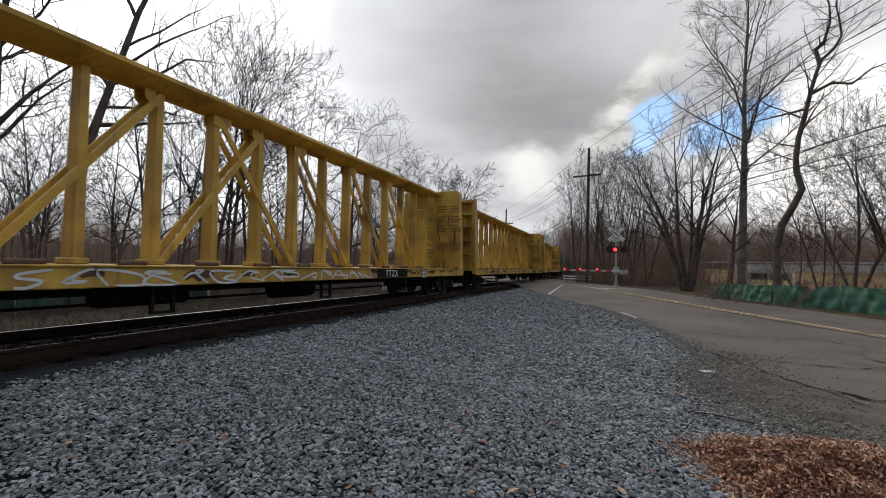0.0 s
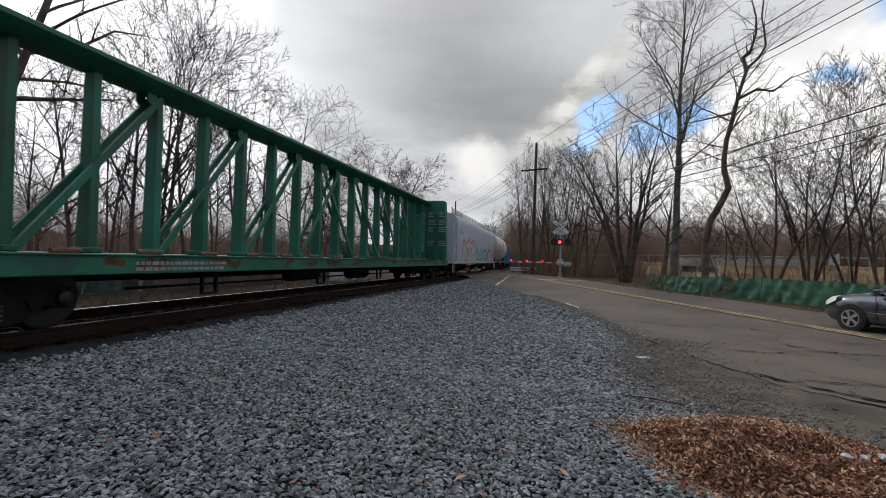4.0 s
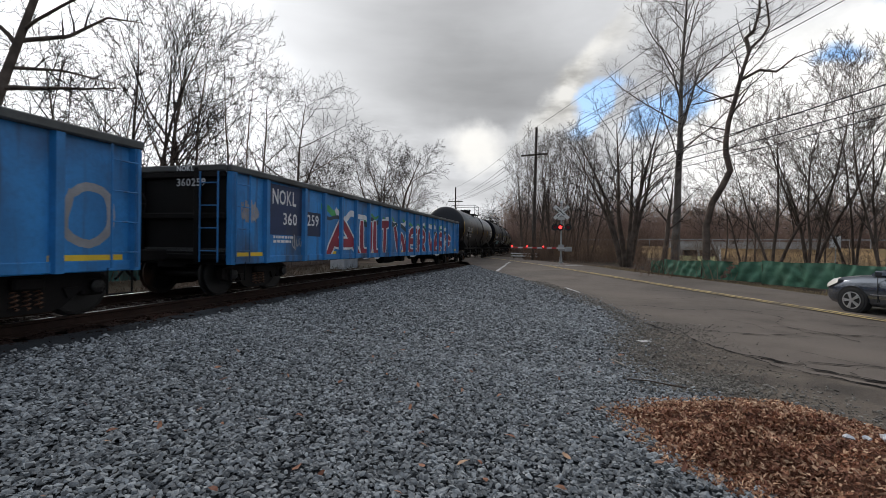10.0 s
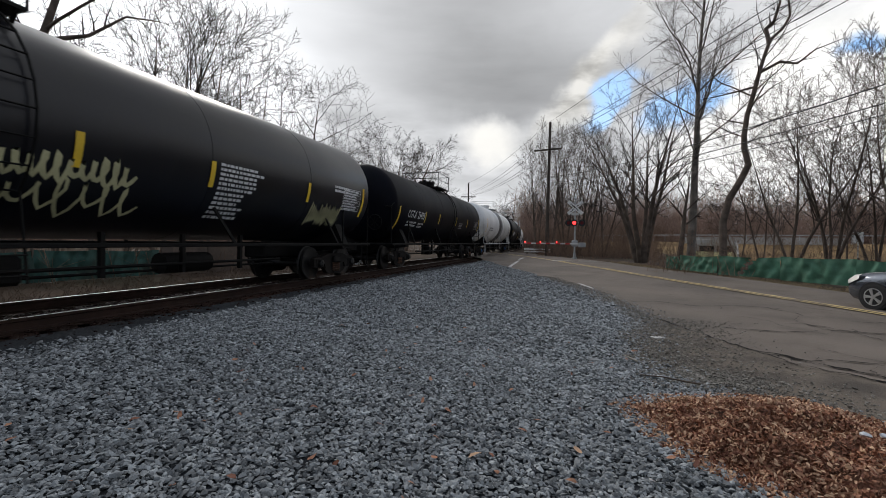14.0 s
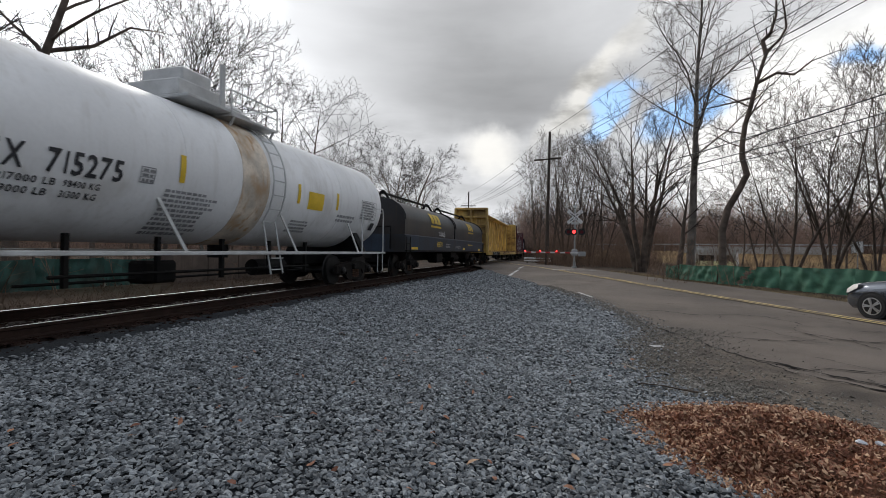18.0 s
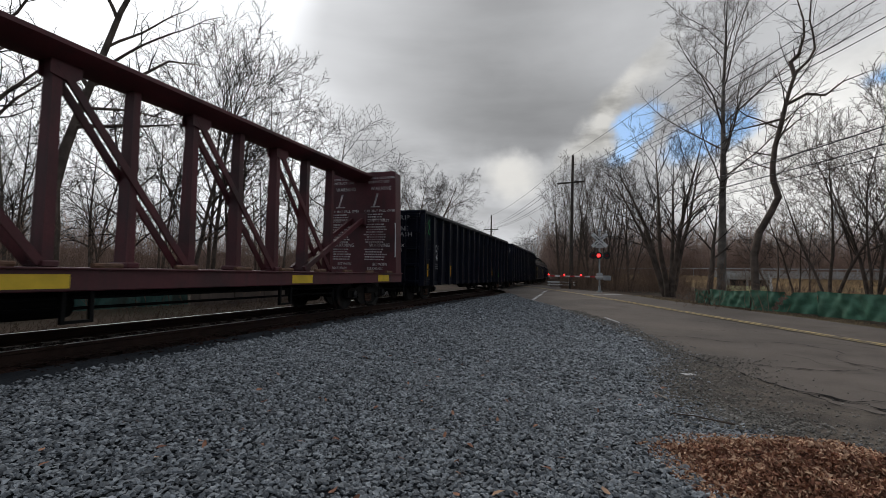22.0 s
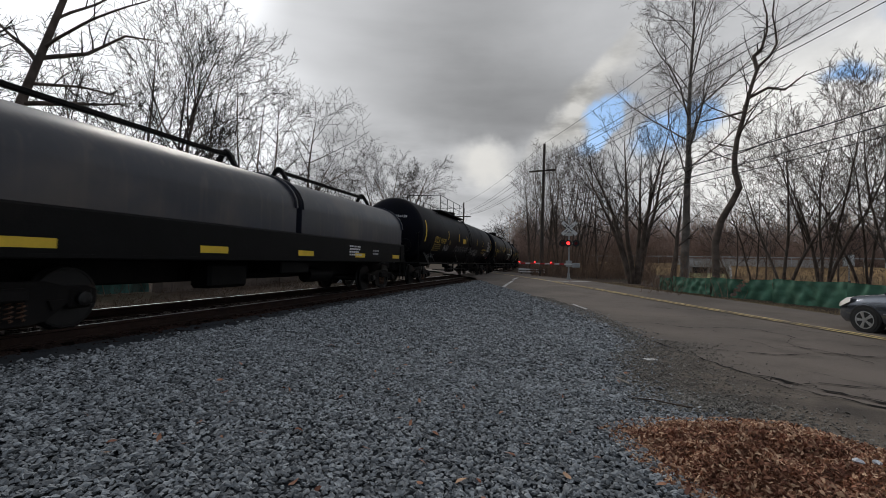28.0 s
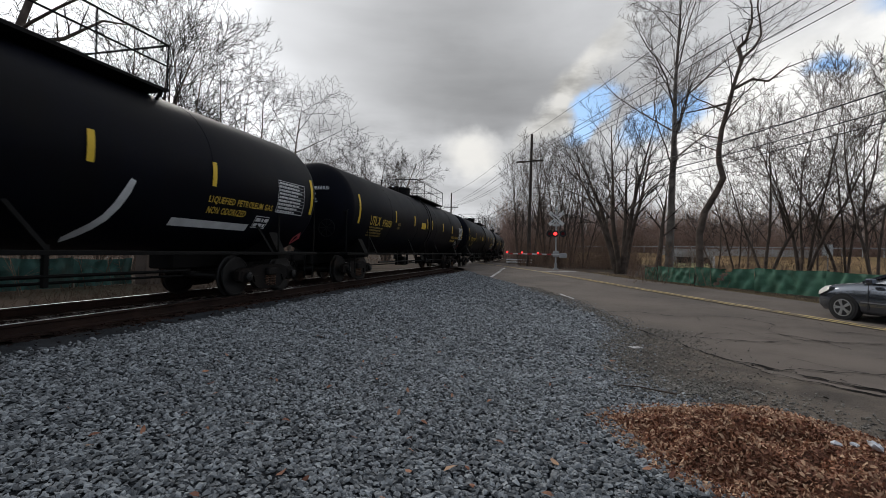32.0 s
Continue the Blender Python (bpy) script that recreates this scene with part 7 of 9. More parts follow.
def coil(u0, u1, hood_m, sill_m, label, numbers):
    car, L = start_car("coil_car", label, u0, u1, 2.4)
    E = L / 2 - 1.0
    part("side_sill", Shape().extrude_y([(-1.42, 1.0), (1.42, 1.0), (1.42, 1.66), (1.36, 1.70), (-1.36, 1.70), (-1.42, 1.66)], -E, E), sill_m, car)
    part("walk_edge", Shape().box(1.38, 1.50, -E, E, 1.02, 1.07).box(-1.50, -1.38, -E, E, 1.02, 1.07), FRAME_BLACK, car)
    und = Shape().box(-.4, .4, -E, E, .56, 1.0, .03).box(-1.3, 1.3, -.6, .6, .7, 1.0, .03).tube([(.8, 1.2, .62), (.8, 2.4, .62)], .2, 12).box(.6, 1.1, -2.6, -1.5, .45, .95, .06)
    part("underframe", und, FRAME_BLACK, car)
    for a, b in ((-E + .12, -.12), (.12, E - .12)):
        h = part("hood", hood(a, b, 1.66, 3.17, 1.34), hood_m, car, "rounded steel cover")
        rb = Shape()
        for yy in (a, b - .07):
            sec = []
            for k in range(15):
                an = math.pi * k / 14
                sec.append((1.37 * math.cos(an), 1.66 + .42 * 1.51 + .60 * 1.51 * math.sin(an)))
            for (x0, z0), (x1, z1) in zip(sec, sec[1:]):
                rb.bar((x0, yy + .035, z0), (x1, yy + .035, z1), .06, .05)
        part("hood_rim", rb, hood_m, h)
        br = Shape()
        for yy in (a + .9, b - .9):
            br.bar((.42, yy, 2.95), (.06, yy, 3.52), .09, .10)
            br.bar((-.42, yy, 2.95), (-.06, yy, 3.52), .09, .10)
            br.tube([(0, yy - .05, 3.5), (0, yy + .05, 3.5)], .09, 8)
        br.box(-.06, .06, a + .9, b - .9, 3.42, 3.50, .01)
        part("lifting_bracket", br, FRAME_BLACK, h, "dark lifting frame on the cover")
    for sg in (-1, 1):
        ladder(car, sg * (E - .25) - .2, 1.46, .55, 1.6, .4, FRAME_BLACK)
        ar = Shape()
        ar.tube([(-.8, sg * (E + .05), 1.1), (-.8, sg * (E + .05), 2.0), (.8, sg * (E + .05), 2.0), (.8, sg * (E + .05), 1.1)], .025, 6)
        part("end_rail", ar, FRAME_BLACK, car)
        stirrup(car, sg * (E - .3) - .2, 1.44, .32, 1.0)
    brake_wheel(car, -.5, -E - .15, 1.8)
    f = flat(1.424)
    if numbers:
        wrote(car, f, "498791", -3.72, 1.24, .26, DEC_GOLD, 1.08)
        decals(car, f, (), [(-E + .7, -E + 1.5, 1.1, 1.2, DEC_YELLOW), (1.67, 2.18, 1.13, 1.24, DEC_YELLOW), (6.2, 6.8, 1.1, 1.2, DEC_YELLOW)], [(-2.1, 1.35, .9, .07, 2, DEC_GREY, 3), (3.0, 1.4, 1.2, .07, 1, DEC_GOLD, 4)])
        hz = 1.66 + .42 * 1.51
        hw = lambda y, z: (1.34 * math.sqrt(max(.01, 1 - ((z - hz) / (.58 * 1.51)) ** 2)) + .022 if z > hz else 1.362, y, z + .012)
        for yc, k in ((-4.42, 1.0), (3.34, .9)):
            for j in range(3):
                p = Shape()
                oy = yc + .54 * k * j
                quad(p, oy + .03, oy + .46 * k, 2.32, 2.78, hw, 4)
                part("emblem_block", p, DEC_GOLD, car, "gold painted block")
            p = Shape()
            quad(p, yc - .05, yc + 1.62 * k, 2.14, 2.23, hw, 2)
            part("emblem_bar", p, DEC_GOLD, car, "gold painted bar")
        scribble(car, flat(1.364), -3.15, -2.1, 1.72, 2.05, 12, .025, DEC_WHITE, 3, "thin white scrawl")
        scribble(car, flat(1.426), -.15, 1.2, 1.16, 1.39, 14, .022, DEC_GREY, 4, "thin grey scrawl")
    else:
        decals(car, f, [], [(-E + 1 + j * 3.1, -E + 1.7 + j * 3.1, 1.14, 1.27, DEC_YELLOW) for j in range(5)], [(2.6, 1.45, .8, .05, 4, DEC_WHITE, 3), (4.3, 1.35, .6, .06, 2, DEC_GREY, 5)])
    return car


def covered_gondola(u0, u1, num, at=2.2):
    car, L, E = gondola("covered_gondola_car", "dark blue ribbed gondola car with dusty rounded covers", u0, u1, NAVY_GON, .63, 2.40, 17, NAVY_GON, NAVY_GON, .85, 1.36, deep=.04, shift=-.20)
    st = (2 * E - .14) / 17
    for a, b in ((-E + .05, -.1), (.1, E - .05)):
        h = part("cover", hood(a, b, 2.43, 3.20, 1.32), COVER_TAN, car, "dusty rounded steel cover")
        br = Shape()
        mid = (a + b) / 2
        for o in (-.36, .36):
            br.tube([(.5, mid + o, 3.02), (.5, mid + o, 3.60), (.32, mid + o, 3.80), (-.32, mid + o, 3.80), (-.5, mid + o, 3.60), (-.5, mid + o, 3.02)], .085, 7)
        br.box(-.42, .42, mid - .40, mid + .40, 3.70, 3.84, .03)
        for yy in (mid - 1.75, mid + 1.75):
            br.extrude_x([(yy - .30, 2.55), (yy + .30, 2.55), (yy + .10, 3.02), (yy + .09, 3.36), (yy - .09, 3.36), (yy - .10, 3.02)], 1.0, 1.06)
        br.box(-.05, .05, a + 1.2, b - 1.2, 3.19, 3.27)
        part("lifting_bracket", br, FRAME_BLACK, h, "dark arched lifting frame")
        for k in range(5):
            yy = a + .5 + (b - a - 1) * k / 4
            part("clamp", Shape().extrude_x([(yy - .22, 2.43), (yy + .22, 2.43), (yy + .08, 2.92), (yy - .08, 2.92)], 1.30, 1.36), COVER_TAN, h)
    f = flat(1.364)
    y0 = -E + .07
    for u, w, z, h in ((at, .24, 1.74, .32), (at + .29, .24, 1.74, .32), (at + 1.02, .24, 1.74, .30), (at + 1.30, .24, 1.74, .30),
                       (12.5, .62, 1.50, .55), (13.5, .62, 1.50, .55), (14.5, .62, 1.50, .55)):
        p = Shape()
        yy = y0 + u * st
        quad(p, yy, yy + w, z, z + h, f)
        part("emblem_block", p, DEC_GOLD, car, "gold painted block")
        if h > .4:
            p = Shape()
            quad(p, yy, yy + .6, 1.22, 1.32, f)
            part("emblem_bar", p, DEC_GOLD, car, "gold painted bar")
    bits = num.split()
    for k, bit in enumerate(bits):
        wrote(car, f, bit, y0 + (at - .12 + 1.05 * k if len(bits) == 2 else at + k * 1.06) * st, 1.25, .31, DEC_GOLD, .68 if len(bits) == 2 else .54)
    if len(bits) == 2:
        wrote(car, f, "R1", -4.04, 1.0, .20, DEC_GOLD, .32)
        q = Shape()
        for r in range(2):
            stroke(q, rounded([(-3.26 + .075 * i, .82 + .17 * r + (.07 if i % 2 else -.05)) for i in range(7)], 4), .03, f)
        part("tag", q, DEC_WHITE, car, "white looped spray doodle")
    else:
        q = Shape()
        quad(q, -3.52, -2.98, 1.10, 1.20, f)
        part("marking_strip", q, DEC_GOLD, car, "gold underline")
    orange = mat("amber_reflector", (0.72, 0.38, 0.02), .5)
    decals(car, f, (), [(-5.02, -4.55, .73, .83, orange), (-2.15, -1.69, .72, .83, DEC_YELLOW)] if len(bits) == 2 else [(-6.87, -6.44, 1.10, 1.31, orange)],
           [(y0 + at * st, 1.08, .5, .06, 2, DEC_GOLD, 2), (y0 + (at + 1.1) * st, 1.08, .45, .06, 2, DEC_GOLD, 5)])
    decals(car, f, (), [(y0 + j * st + .2, y0 + j * st + .7, .76, .87, DEC_YELLOW) for j in (9, 12, 16)])


build_train()


# ---- trees ----
def limb_mesh(segs, name, material, n):
    """Tapered limbs: each piece runs from p to q with radii r0, r1."""
    a = np.array(segs, float)
    p, q, r0, r1 = a[:, 0:3], a[:, 3:6], a[:, 6], a[:, 7]
    d = q - p
    d /= np.maximum(np.linalg.norm(d, axis=1), 1e-9)[:, None]
    q = q + d * (r1 * 0.5)[:, None]
    ref = np.where(np.abs(d[:, 2:3]) < 0.9, np.array([[0, 0, 1.0]]), np.array([[1.0, 0, 0]]))
    s = np.cross(d, ref)
    s /= np.linalg.norm(s, axis=1)[:, None]
    w = np.cross(d, s)
    v = []
    for base, r in ((p, r0), (q, r1)):
        for k in range(n):
            c, sn = math.cos(2 * math.pi * k / n), math.sin(2 * math.pi * k / n)
            v.append(base + (s * c + w * sn) * r[:, None])
    v = np.stack(v, 1).reshape(-1, 3)
    m = len(a)
    f = np.array([(k, (k + 1) % n, (k + 1) % n + n, k + n) for k in range(n)])
    f = (f[None] + (2 * n) * np.arange(m)[:, None, None]).reshape(-1, 4)
    me = np_mesh(name, v, f, material)
    me.polygons.foreach_set("use_smooth", [True] * len(me.polygons))
    return me


def grow_tree(seed, h, stems=1, r=0.2, spread=0.62, up=0.06, lean=(0, 0), first=0.30, kids=(14, 9, 6), levels=3, wiggle=0.10, fan=0.28, spine=None, fine=0.008, thin=(.34, .52), reach=(.34, .50), stiff=.4, boughs=()):
    """Tapered limbs of a bare tree: stems, ascending boughs, branches and fine twigs. boughs: courses of single heavy limbs."""
    rng = random.Random(seed)
    big, small = [], []

    def grow(p, d, length, rad, level, end_k=0.35, path=None):
        n = max(2, int(length / (0.9 if level == 0 else 0.55 if level == 1 else 0.4)))
        n = min(n, 18 if level == 0 else 9 if level == 1 else 4 if level == 2 else 2)
        if path:
            n = len(path) - 1
            length = sum((Vector(b) - Vector(a)).length for a, b in zip(path, path[1:]))
        step = length / n
        pts = [(p, rad)]
        w = wiggle * (stiff if level == 0 else 1 if level == 1 else 1.25)
        for i in range(n):
            d = Vector((d.x + rng.gauss(0, w), d.y + rng.gauss(0, w), d.z + rng.gauss(0, w * .7) + up * (0.3 if level == 0 else 1)))
            d.normalize()
            q = p + d * step if not path else Vector(path[i + 1])
            if path:
                d = (q - p).normalized()
            r0, r1 = rad * (1 - (1 - end_k) * i / n), rad * (1 - (1 - end_k) * (i + 1) / n)
            (big if level <= 1 and r0 > 0.03 else small).append((p.x, p.y, p.z, q.x, q.y, q.z, max(r0, fine * .6), max(r1, fine * .42)))
            p = q
            pts.append((p, r1))
        if level >= levels:
            return
        k = max(2, int(kids[level] * rng.uniform(0.85, 1.2)))
        lo = first if level == 0 else 0.22
        for j in range(k):
            u = min(.995, lo + (1 - lo) * ((j + rng.random() * 0.9) / k))
            i = min(n - 1, int(u * n))
            bp, br = pts[i][0].lerp(pts[i + 1][0], u * n - i), pts[i][1]
            bd = (pts[i + 1][0] - pts[i][0]).normalized()
            side = bd.orthogonal().normalized()
            side.rotate(Matrix.Rotation(j * 2.4 + rng.uniform(-.6, .6), 3, bd))
            v = (u - lo) / (1 - lo)
            ang = rng.uniform(0.7, 1.3) * (spread * (1.15 - .35 * v) if level == 0 else max(spread, .62))
            cd = (bd * math.cos(ang) + side * math.sin(ang)).normalized()
            cl = length * rng.uniform(*reach) * (.5 + .5 * math.sin(math.pi * (.25 + .72 * v)) if level == 0 else 1.05 - 0.45 * v)
            if cl > 0.16:
                k_r = rng.uniform(*thin) if level == 0 else rng.uniform(.42, .62)
                grow(bp, cd, cl, max(br * k_r, fine * .8), level + 1, 0.2)

    for s in range(stems):
        a = 6.283 * s / stems + rng.uniform(-.5, .5)
        f = fan * rng.uniform(.6, 1.2) if stems > 1 else 0.0
        d = Vector((math.cos(a) * f + lean[0], math.sin(a) * f + lean[1], 1)).normalized()
        o = Vector((math.cos(a) * r * .7, math.sin(a) * r * .7, -0.15)) if stems > 1 else Vector((0, 0, -0.15))
        grow(o, d, h * rng.uniform(0.86, 1.0) * 0.92, r * (1 if stems == 1 else rng.uniform(.6, .85)), 0, 0.08, spine)
    for rad, course in boughs:
        grow(Vector(course[0]), Vector((0, 0, 1)), 1.0, rad, 1, .2, course)
    return big, small


TREE_MESHES = {}


def tree(name, label, x, y, key, bark=None, twig=None, z=None, turn=0.0, scale=1.0, **kw):
    if key not in TREE_MESHES:
        big, small = grow_tree(key, **kw)
        r = kw.get("r", .2)
        if kw.get("stems", 1) == 1:
            big.append((0, 0, -0.2, 0, 0, 0.45, r * 1.55, r * 1.02))
        TREE_MESHES[key] = (limb_mesh(big, "trunk", bark or BARK, 7), limb_mesh(small, "crown", twig or TWIG, 3))
    t = empty(name, label, "tree", "bare trees", pose(x, y, (earth_z(x, y) if z is None else z), 0, 0, turn))
    for nm, me in zip(("trunk", "crown"), TREE_MESHES[key]):
        part(nm, me, None, t, at=Matrix.Scale(scale, 4))
    return t


def polar(az, d):
    return -math.sin(radians(az)) * d, math.cos(radians(az)) * d


BARE = "tall bare winter tree with fine grey-brown twigs"
# beyond the track: heading, distance, height, stems, stem radius, key, limb angle, widest reach
x, y = polar(65.4, 23)
tree("tree", "big three-stemmed bare tree with heavy spreading limbs behind the track", x, y, 31, h=18.5, stems=3, r=.30, spread=.70, up=.01, kids=(10, 8, 7), first=.36, fan=.20, fine=.009, wiggle=.12, thin=(.42, .62), reach=(.26, .42))
x, y = polar(59.2, 22)
tree("tree", "tall leaning bare tree with heavy limbs behind the track", x, y, 32, h=17, r=.25, spread=.8, up=.01, kids=(11, 8, 7), first=.40, fine=.009, wiggle=.12, thin=(.40, .60), reach=(.20, .34),
     spine=[(0, 0, -.15), (0, 0, 2.6), (-.03, -.05, 4.2), (.09, .16, 5.7), (.26, .44, 7.1), (.53, .9, 9.2), (.82, 1.39, 11.5), (1.15, 1.95, 13.4), (1.3, 2.3, 15.2), (1.7, 2.8, 17.0)],
     boughs=((.09, [(.42, .72, 8.4), (1.1, 1.9, 9.0), (1.7, 2.9, 10.1), (2.3, 3.9, 10.3)]), (.07, [(.3, .5, 7.4), (1.0, 1.8, 7.7), (2.0, 3.3, 7.6)])))
LEFT_TREES = [(53.2, 25, 10.5, 1, .12, 33, .78, .46), (50.4, 29, 12.0, 2, .11, 34, .70, .42), (47.7, 29, 14.9, 2, .17, 35, .66, .44), (45.6, 30, 15.9, 2, .18, 36, .64, .44),
              (43.2, 31, 15.4, 2, .15, 37, .64, .44), (38.2, 32, 16.0, 2, .14, 38, .62, .34), (36.4, 34, 14.6, 1, .13, 39, .72, .42), (32.2, 36, 13.4, 1, .17, 40, .88, .58),
              (40.6, 38, 12.5, 2, .12, 43, .66, .42), (56.0, 31, 11.0, 2, .12, 44, .68, .42), (62.0, 30, 12.0, 2, .12, 45, .68, .42), (29.0, 44, 9.5, 2, .11, 46, .68, .42)]
for az, d, h, st, r, key, ang, far in LEFT_TREES:
    x, y = polar(az, d)
    tree("tree", BARE + " behind the track", x, y, key, h=h, stems=st, r=r, spread=ang * 1.05, up=.012, kids=(14, 9, 6), first=.20, fan=.13, fine=.0165, reach=(far * .75, far * 1.05), wiggle=.09, thin=(.46, .64))
x, y = polar(20.8, 58)
tree("tree", "round-crowned bare tree with spreading limbs", x, y, 41, h=15.6, stems=5, r=.34, spread=.78, up=.0, kids=(14, 11, 8), first=.22, fan=.50, fine=.017, thin=(.35, .5), wiggle=.15, reach=(.34, .50))
x, y = polar(17.2, 80)
tree("tree", "small bare tree beside the line", x, y, 42, h=8, stems=3, r=.2, spread=.7, kids=(9, 7, 5), fine=.02)
rng = random.Random(77)
for key in (90, 91, 92, 93):
    big, small = grow_tree(key, h=15, stems=1 + key % 3, r=.16, spread=.62, up=.02, kids=(13, 8, 4), first=.2, fan=.2, fine=.018)
    TREE_MESHES[key] = (limb_mesh(big, "trunk", BARK, 5), limb_mesh(small, "crown", TWIG, 3))
    # paler copies for the far trees, with haze put into their colour
    TREE_MESHES[key + 4] = (limb_mesh(big, "trunk", HAZED_WOOD, 5), limb_mesh(small, "crown", HAZED_WOOD, 3))
for k in range(26):
    az, d = rng.uniform(24, 72), rng.uniform(42, 75)
    x, y = polar(az, d)
    tree("tree", BARE + " behind the track", x, y, rng.choice((90, 91, 92, 93)), turn=rng.uniform(0, 360), scale=rng.uniform(.6, .85))
for k in range(14):
    az, d = rng.uniform(1, 9), rng.uniform(95, 150)
    x, y = polar(az, d)
    tree("tree", "distant bare tree beyond the crossing", x, y, rng.choice((90, 91, 92, 93)), turn=rng.uniform(0, 360), scale=rng.uniform(.6, .85))
# by the crossing: a dense clump
for k, (az, d, h, st, r) in enumerate(((4.4, 48, 11.6, 3, .12), (2.8, 47, 12.9, 4, .13), (1.2, 50, 14.4, 4, .14), (-.4, 48, 14.0, 4, .13), (-1.8, 50, 13.4, 4, .13), (-3.2, 46, 11.8, 3, .12))):
    x, y = polar(az, d)
    tree("tree", "slender bare tree in a dense clump by the crossing", x, y, 50 + k, None, TWIG_GREY, h=h, stems=st, r=r, spread=.50, up=.03, kids=(13, 9, 6), first=.22, fan=.15, fine=.012, wiggle=.08, reach=(.26, .40))
# along the green fence
tree("tree", "dark multi-stemmed bare tree beside the green fence", 4.25, 33.4, 60, h=11.6, stems=6, r=.25, spread=.62, up=.02, kids=(12, 10, 7), first=.30, fan=.27, fine=.011, wiggle=.11, reach=(.28, .44))
tree("tree", "broken-topped bare snag with short limbs", 5.45, 27.6, 61, h=6.2, stems=1, r=.19, spread=.60, up=.10, kids=(8, 6, 4), first=.45, fine=.009, wiggle=.14, reach=(.28, .45))
tree("tree", "tall straight sycamore with mottled pale upper bark", 7.22, 33.2, 62, BARK_PALE, TWIG_PALE, h=25.0, stems=1, r=.29, spread=.86, up=.055, kids=(34, 16, 10), first=.33, wiggle=.12, stiff=.15, fine=.0105,
     thin=(.28, .44), reach=(.27, .40), lean=(-.004, 0))
tree("tree", "crooked leaning bare tree with forked top", 6.9, 25.07, 63, h=17.5, stems=1, r=.175, spread=.9, up=.02, kids=(30, 11, 8), first=.28, wiggle=.15, fine=.010, thin=(.24, .42), reach=(.12, .24),
     spine=[(-.08, .02, -.15), (-.08, .02, 2.5), (.14, -.04, 3.6), (.58, -.16, 4.5), (.86, -.24, 5.2), (.67, -.18, 6.0), (.66, -.18, 6.6), (.75, -.21, 7.5), (.96, -.26, 8.4), (1.12, -.31, 9.2), (1.22, -.34, 9.7),
            (1.43, -.39, 10.5), (1.57, -.43, 10.9), (1.99, -.55, 11.3), (2.23, -.61, 11.8), (2.17, -.6, 12.5), (2.06, -.57, 13.2), (2.2, -.5, 14.6), (2.0, -.4, 16.0)],
     boughs=((.075, [(1.12, -.31, 9.4), (1.91, -.52, 9.8), (2.53, -.7, 9.6), (3.13, -.86, 10.1), (4.09, -1.13, 10.4)]), (.06, [(1.02, -.28, 8.8), (.4, -.11, 8.7), (-.29, .08, 8.6), (-1.37, .38, 8.5)]),
             (.10, [(1.51, -.42, 10.7), (1.37, -.38, 11.4), (1.66, -.46, 11.7), (1.86, -.51, 12.5), (1.85, -.51, 13.3), (1.6, -.4, 14.6)])))
RIGHT_TREES = [(-18.6, 33, 8.5, 2, .10), (-21.1, 30, 10.2, 3, .14), (-24.2, 30, 11.0, 5, .15), (-27.1, 31, 11.8, 3, .13), (-29.4, 28, 10.5, 3, .14), (-32.5, 29, 12.5, 3, .14), (-36, 26, 12.5, 3, .14),
               (-16.8, 40, 8.5, 2, .10), (-40, 26, 12, 2, .14)]
for k, (az, d, h, st, r) in enumerate(RIGHT_TREES):
    x, y = polar(az, d)
    tree("tree", "bushy bare tree beyond the green fence", x, y, 70 + k, None, TWIG_GREY, h=h, stems=st, r=r * .8, spread=.62, up=.02, kids=(12, 10, 7), first=.18, fan=.17, wiggle=.11, stiff=.55, fine=.012, reach=(.30, .46))
for k in range(16):
    az, d = rng.uniform(-46, -5), rng.uniform(85, 120)
    x, y = polar(az, d)
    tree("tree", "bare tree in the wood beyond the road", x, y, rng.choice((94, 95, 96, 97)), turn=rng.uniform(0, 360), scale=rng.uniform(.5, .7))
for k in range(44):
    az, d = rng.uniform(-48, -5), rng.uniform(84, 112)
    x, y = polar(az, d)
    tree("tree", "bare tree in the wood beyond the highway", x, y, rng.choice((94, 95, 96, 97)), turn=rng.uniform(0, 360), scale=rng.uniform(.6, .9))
for k in range(8):
    az, d = rng.uniform(-46, -16), rng.uniform(42, 60)
    x, y = polar(az, d)
    tree("tree", "young bare tree on the low ground beyond the fence", x, y, rng.choice((90, 91, 92, 93)), turn=rng.uniform(0, 360), scale=rng.uniform(.4, .6))
# unseen trees added behind the viewer: they close the place and shade the train
for k in range(26):
    az, d = rng.uniform(85, 300), rng.uniform(16, 34)
    x, y = polar(az, d)
    if abs(track_dist(x, y)) > 5:
        tree("tree", "unseen bare tree added behind the viewer", x, y, rng.choice((90, 91, 92, 93)), turn=rng.uniform(0, 360), scale=rng.uniform(.85, 1.15))


def thicket(name, label, count, pick, h0, h1, seed, material, r=0.012, kinds=3, lean=.25):
    """A tangle of thin stems, each with a few side shoots."""
    rg = random.Random(seed)
    segs = []
    for _ in range(count):
        x, y = pick(rg)
        z = earth_z(x, y) - .05
        h = rg.uniform(h0, h1)
        p = Vector((x, y, z))
        d = Vector((rg.gauss(0, lean), rg.gauss(0, lean), 1)).normalized()
        for i in range(3):
            q = p + d * (h / 3)
            segs.append((*p, *q, r * (1 - i * .25), r * (.75 - i * .25)))
            for _k in range(kinds):
                b = p.lerp(q, rg.random())
                e = b + Vector((rg.gauss(0, .5), rg.gauss(0, .5), rg.uniform(.2, .9))).normalized() * h * rg.uniform(.12, .3)
                segs.append((*b, *e, r * .5, r * .25))
            d = (d + Vector((rg.gauss(0, .15), rg.gauss(0, .15), 0))).normalized()
            p = q
    return thing(name, limb_mesh(segs, name, material, 3), None, label, "brush", kind="stuff")


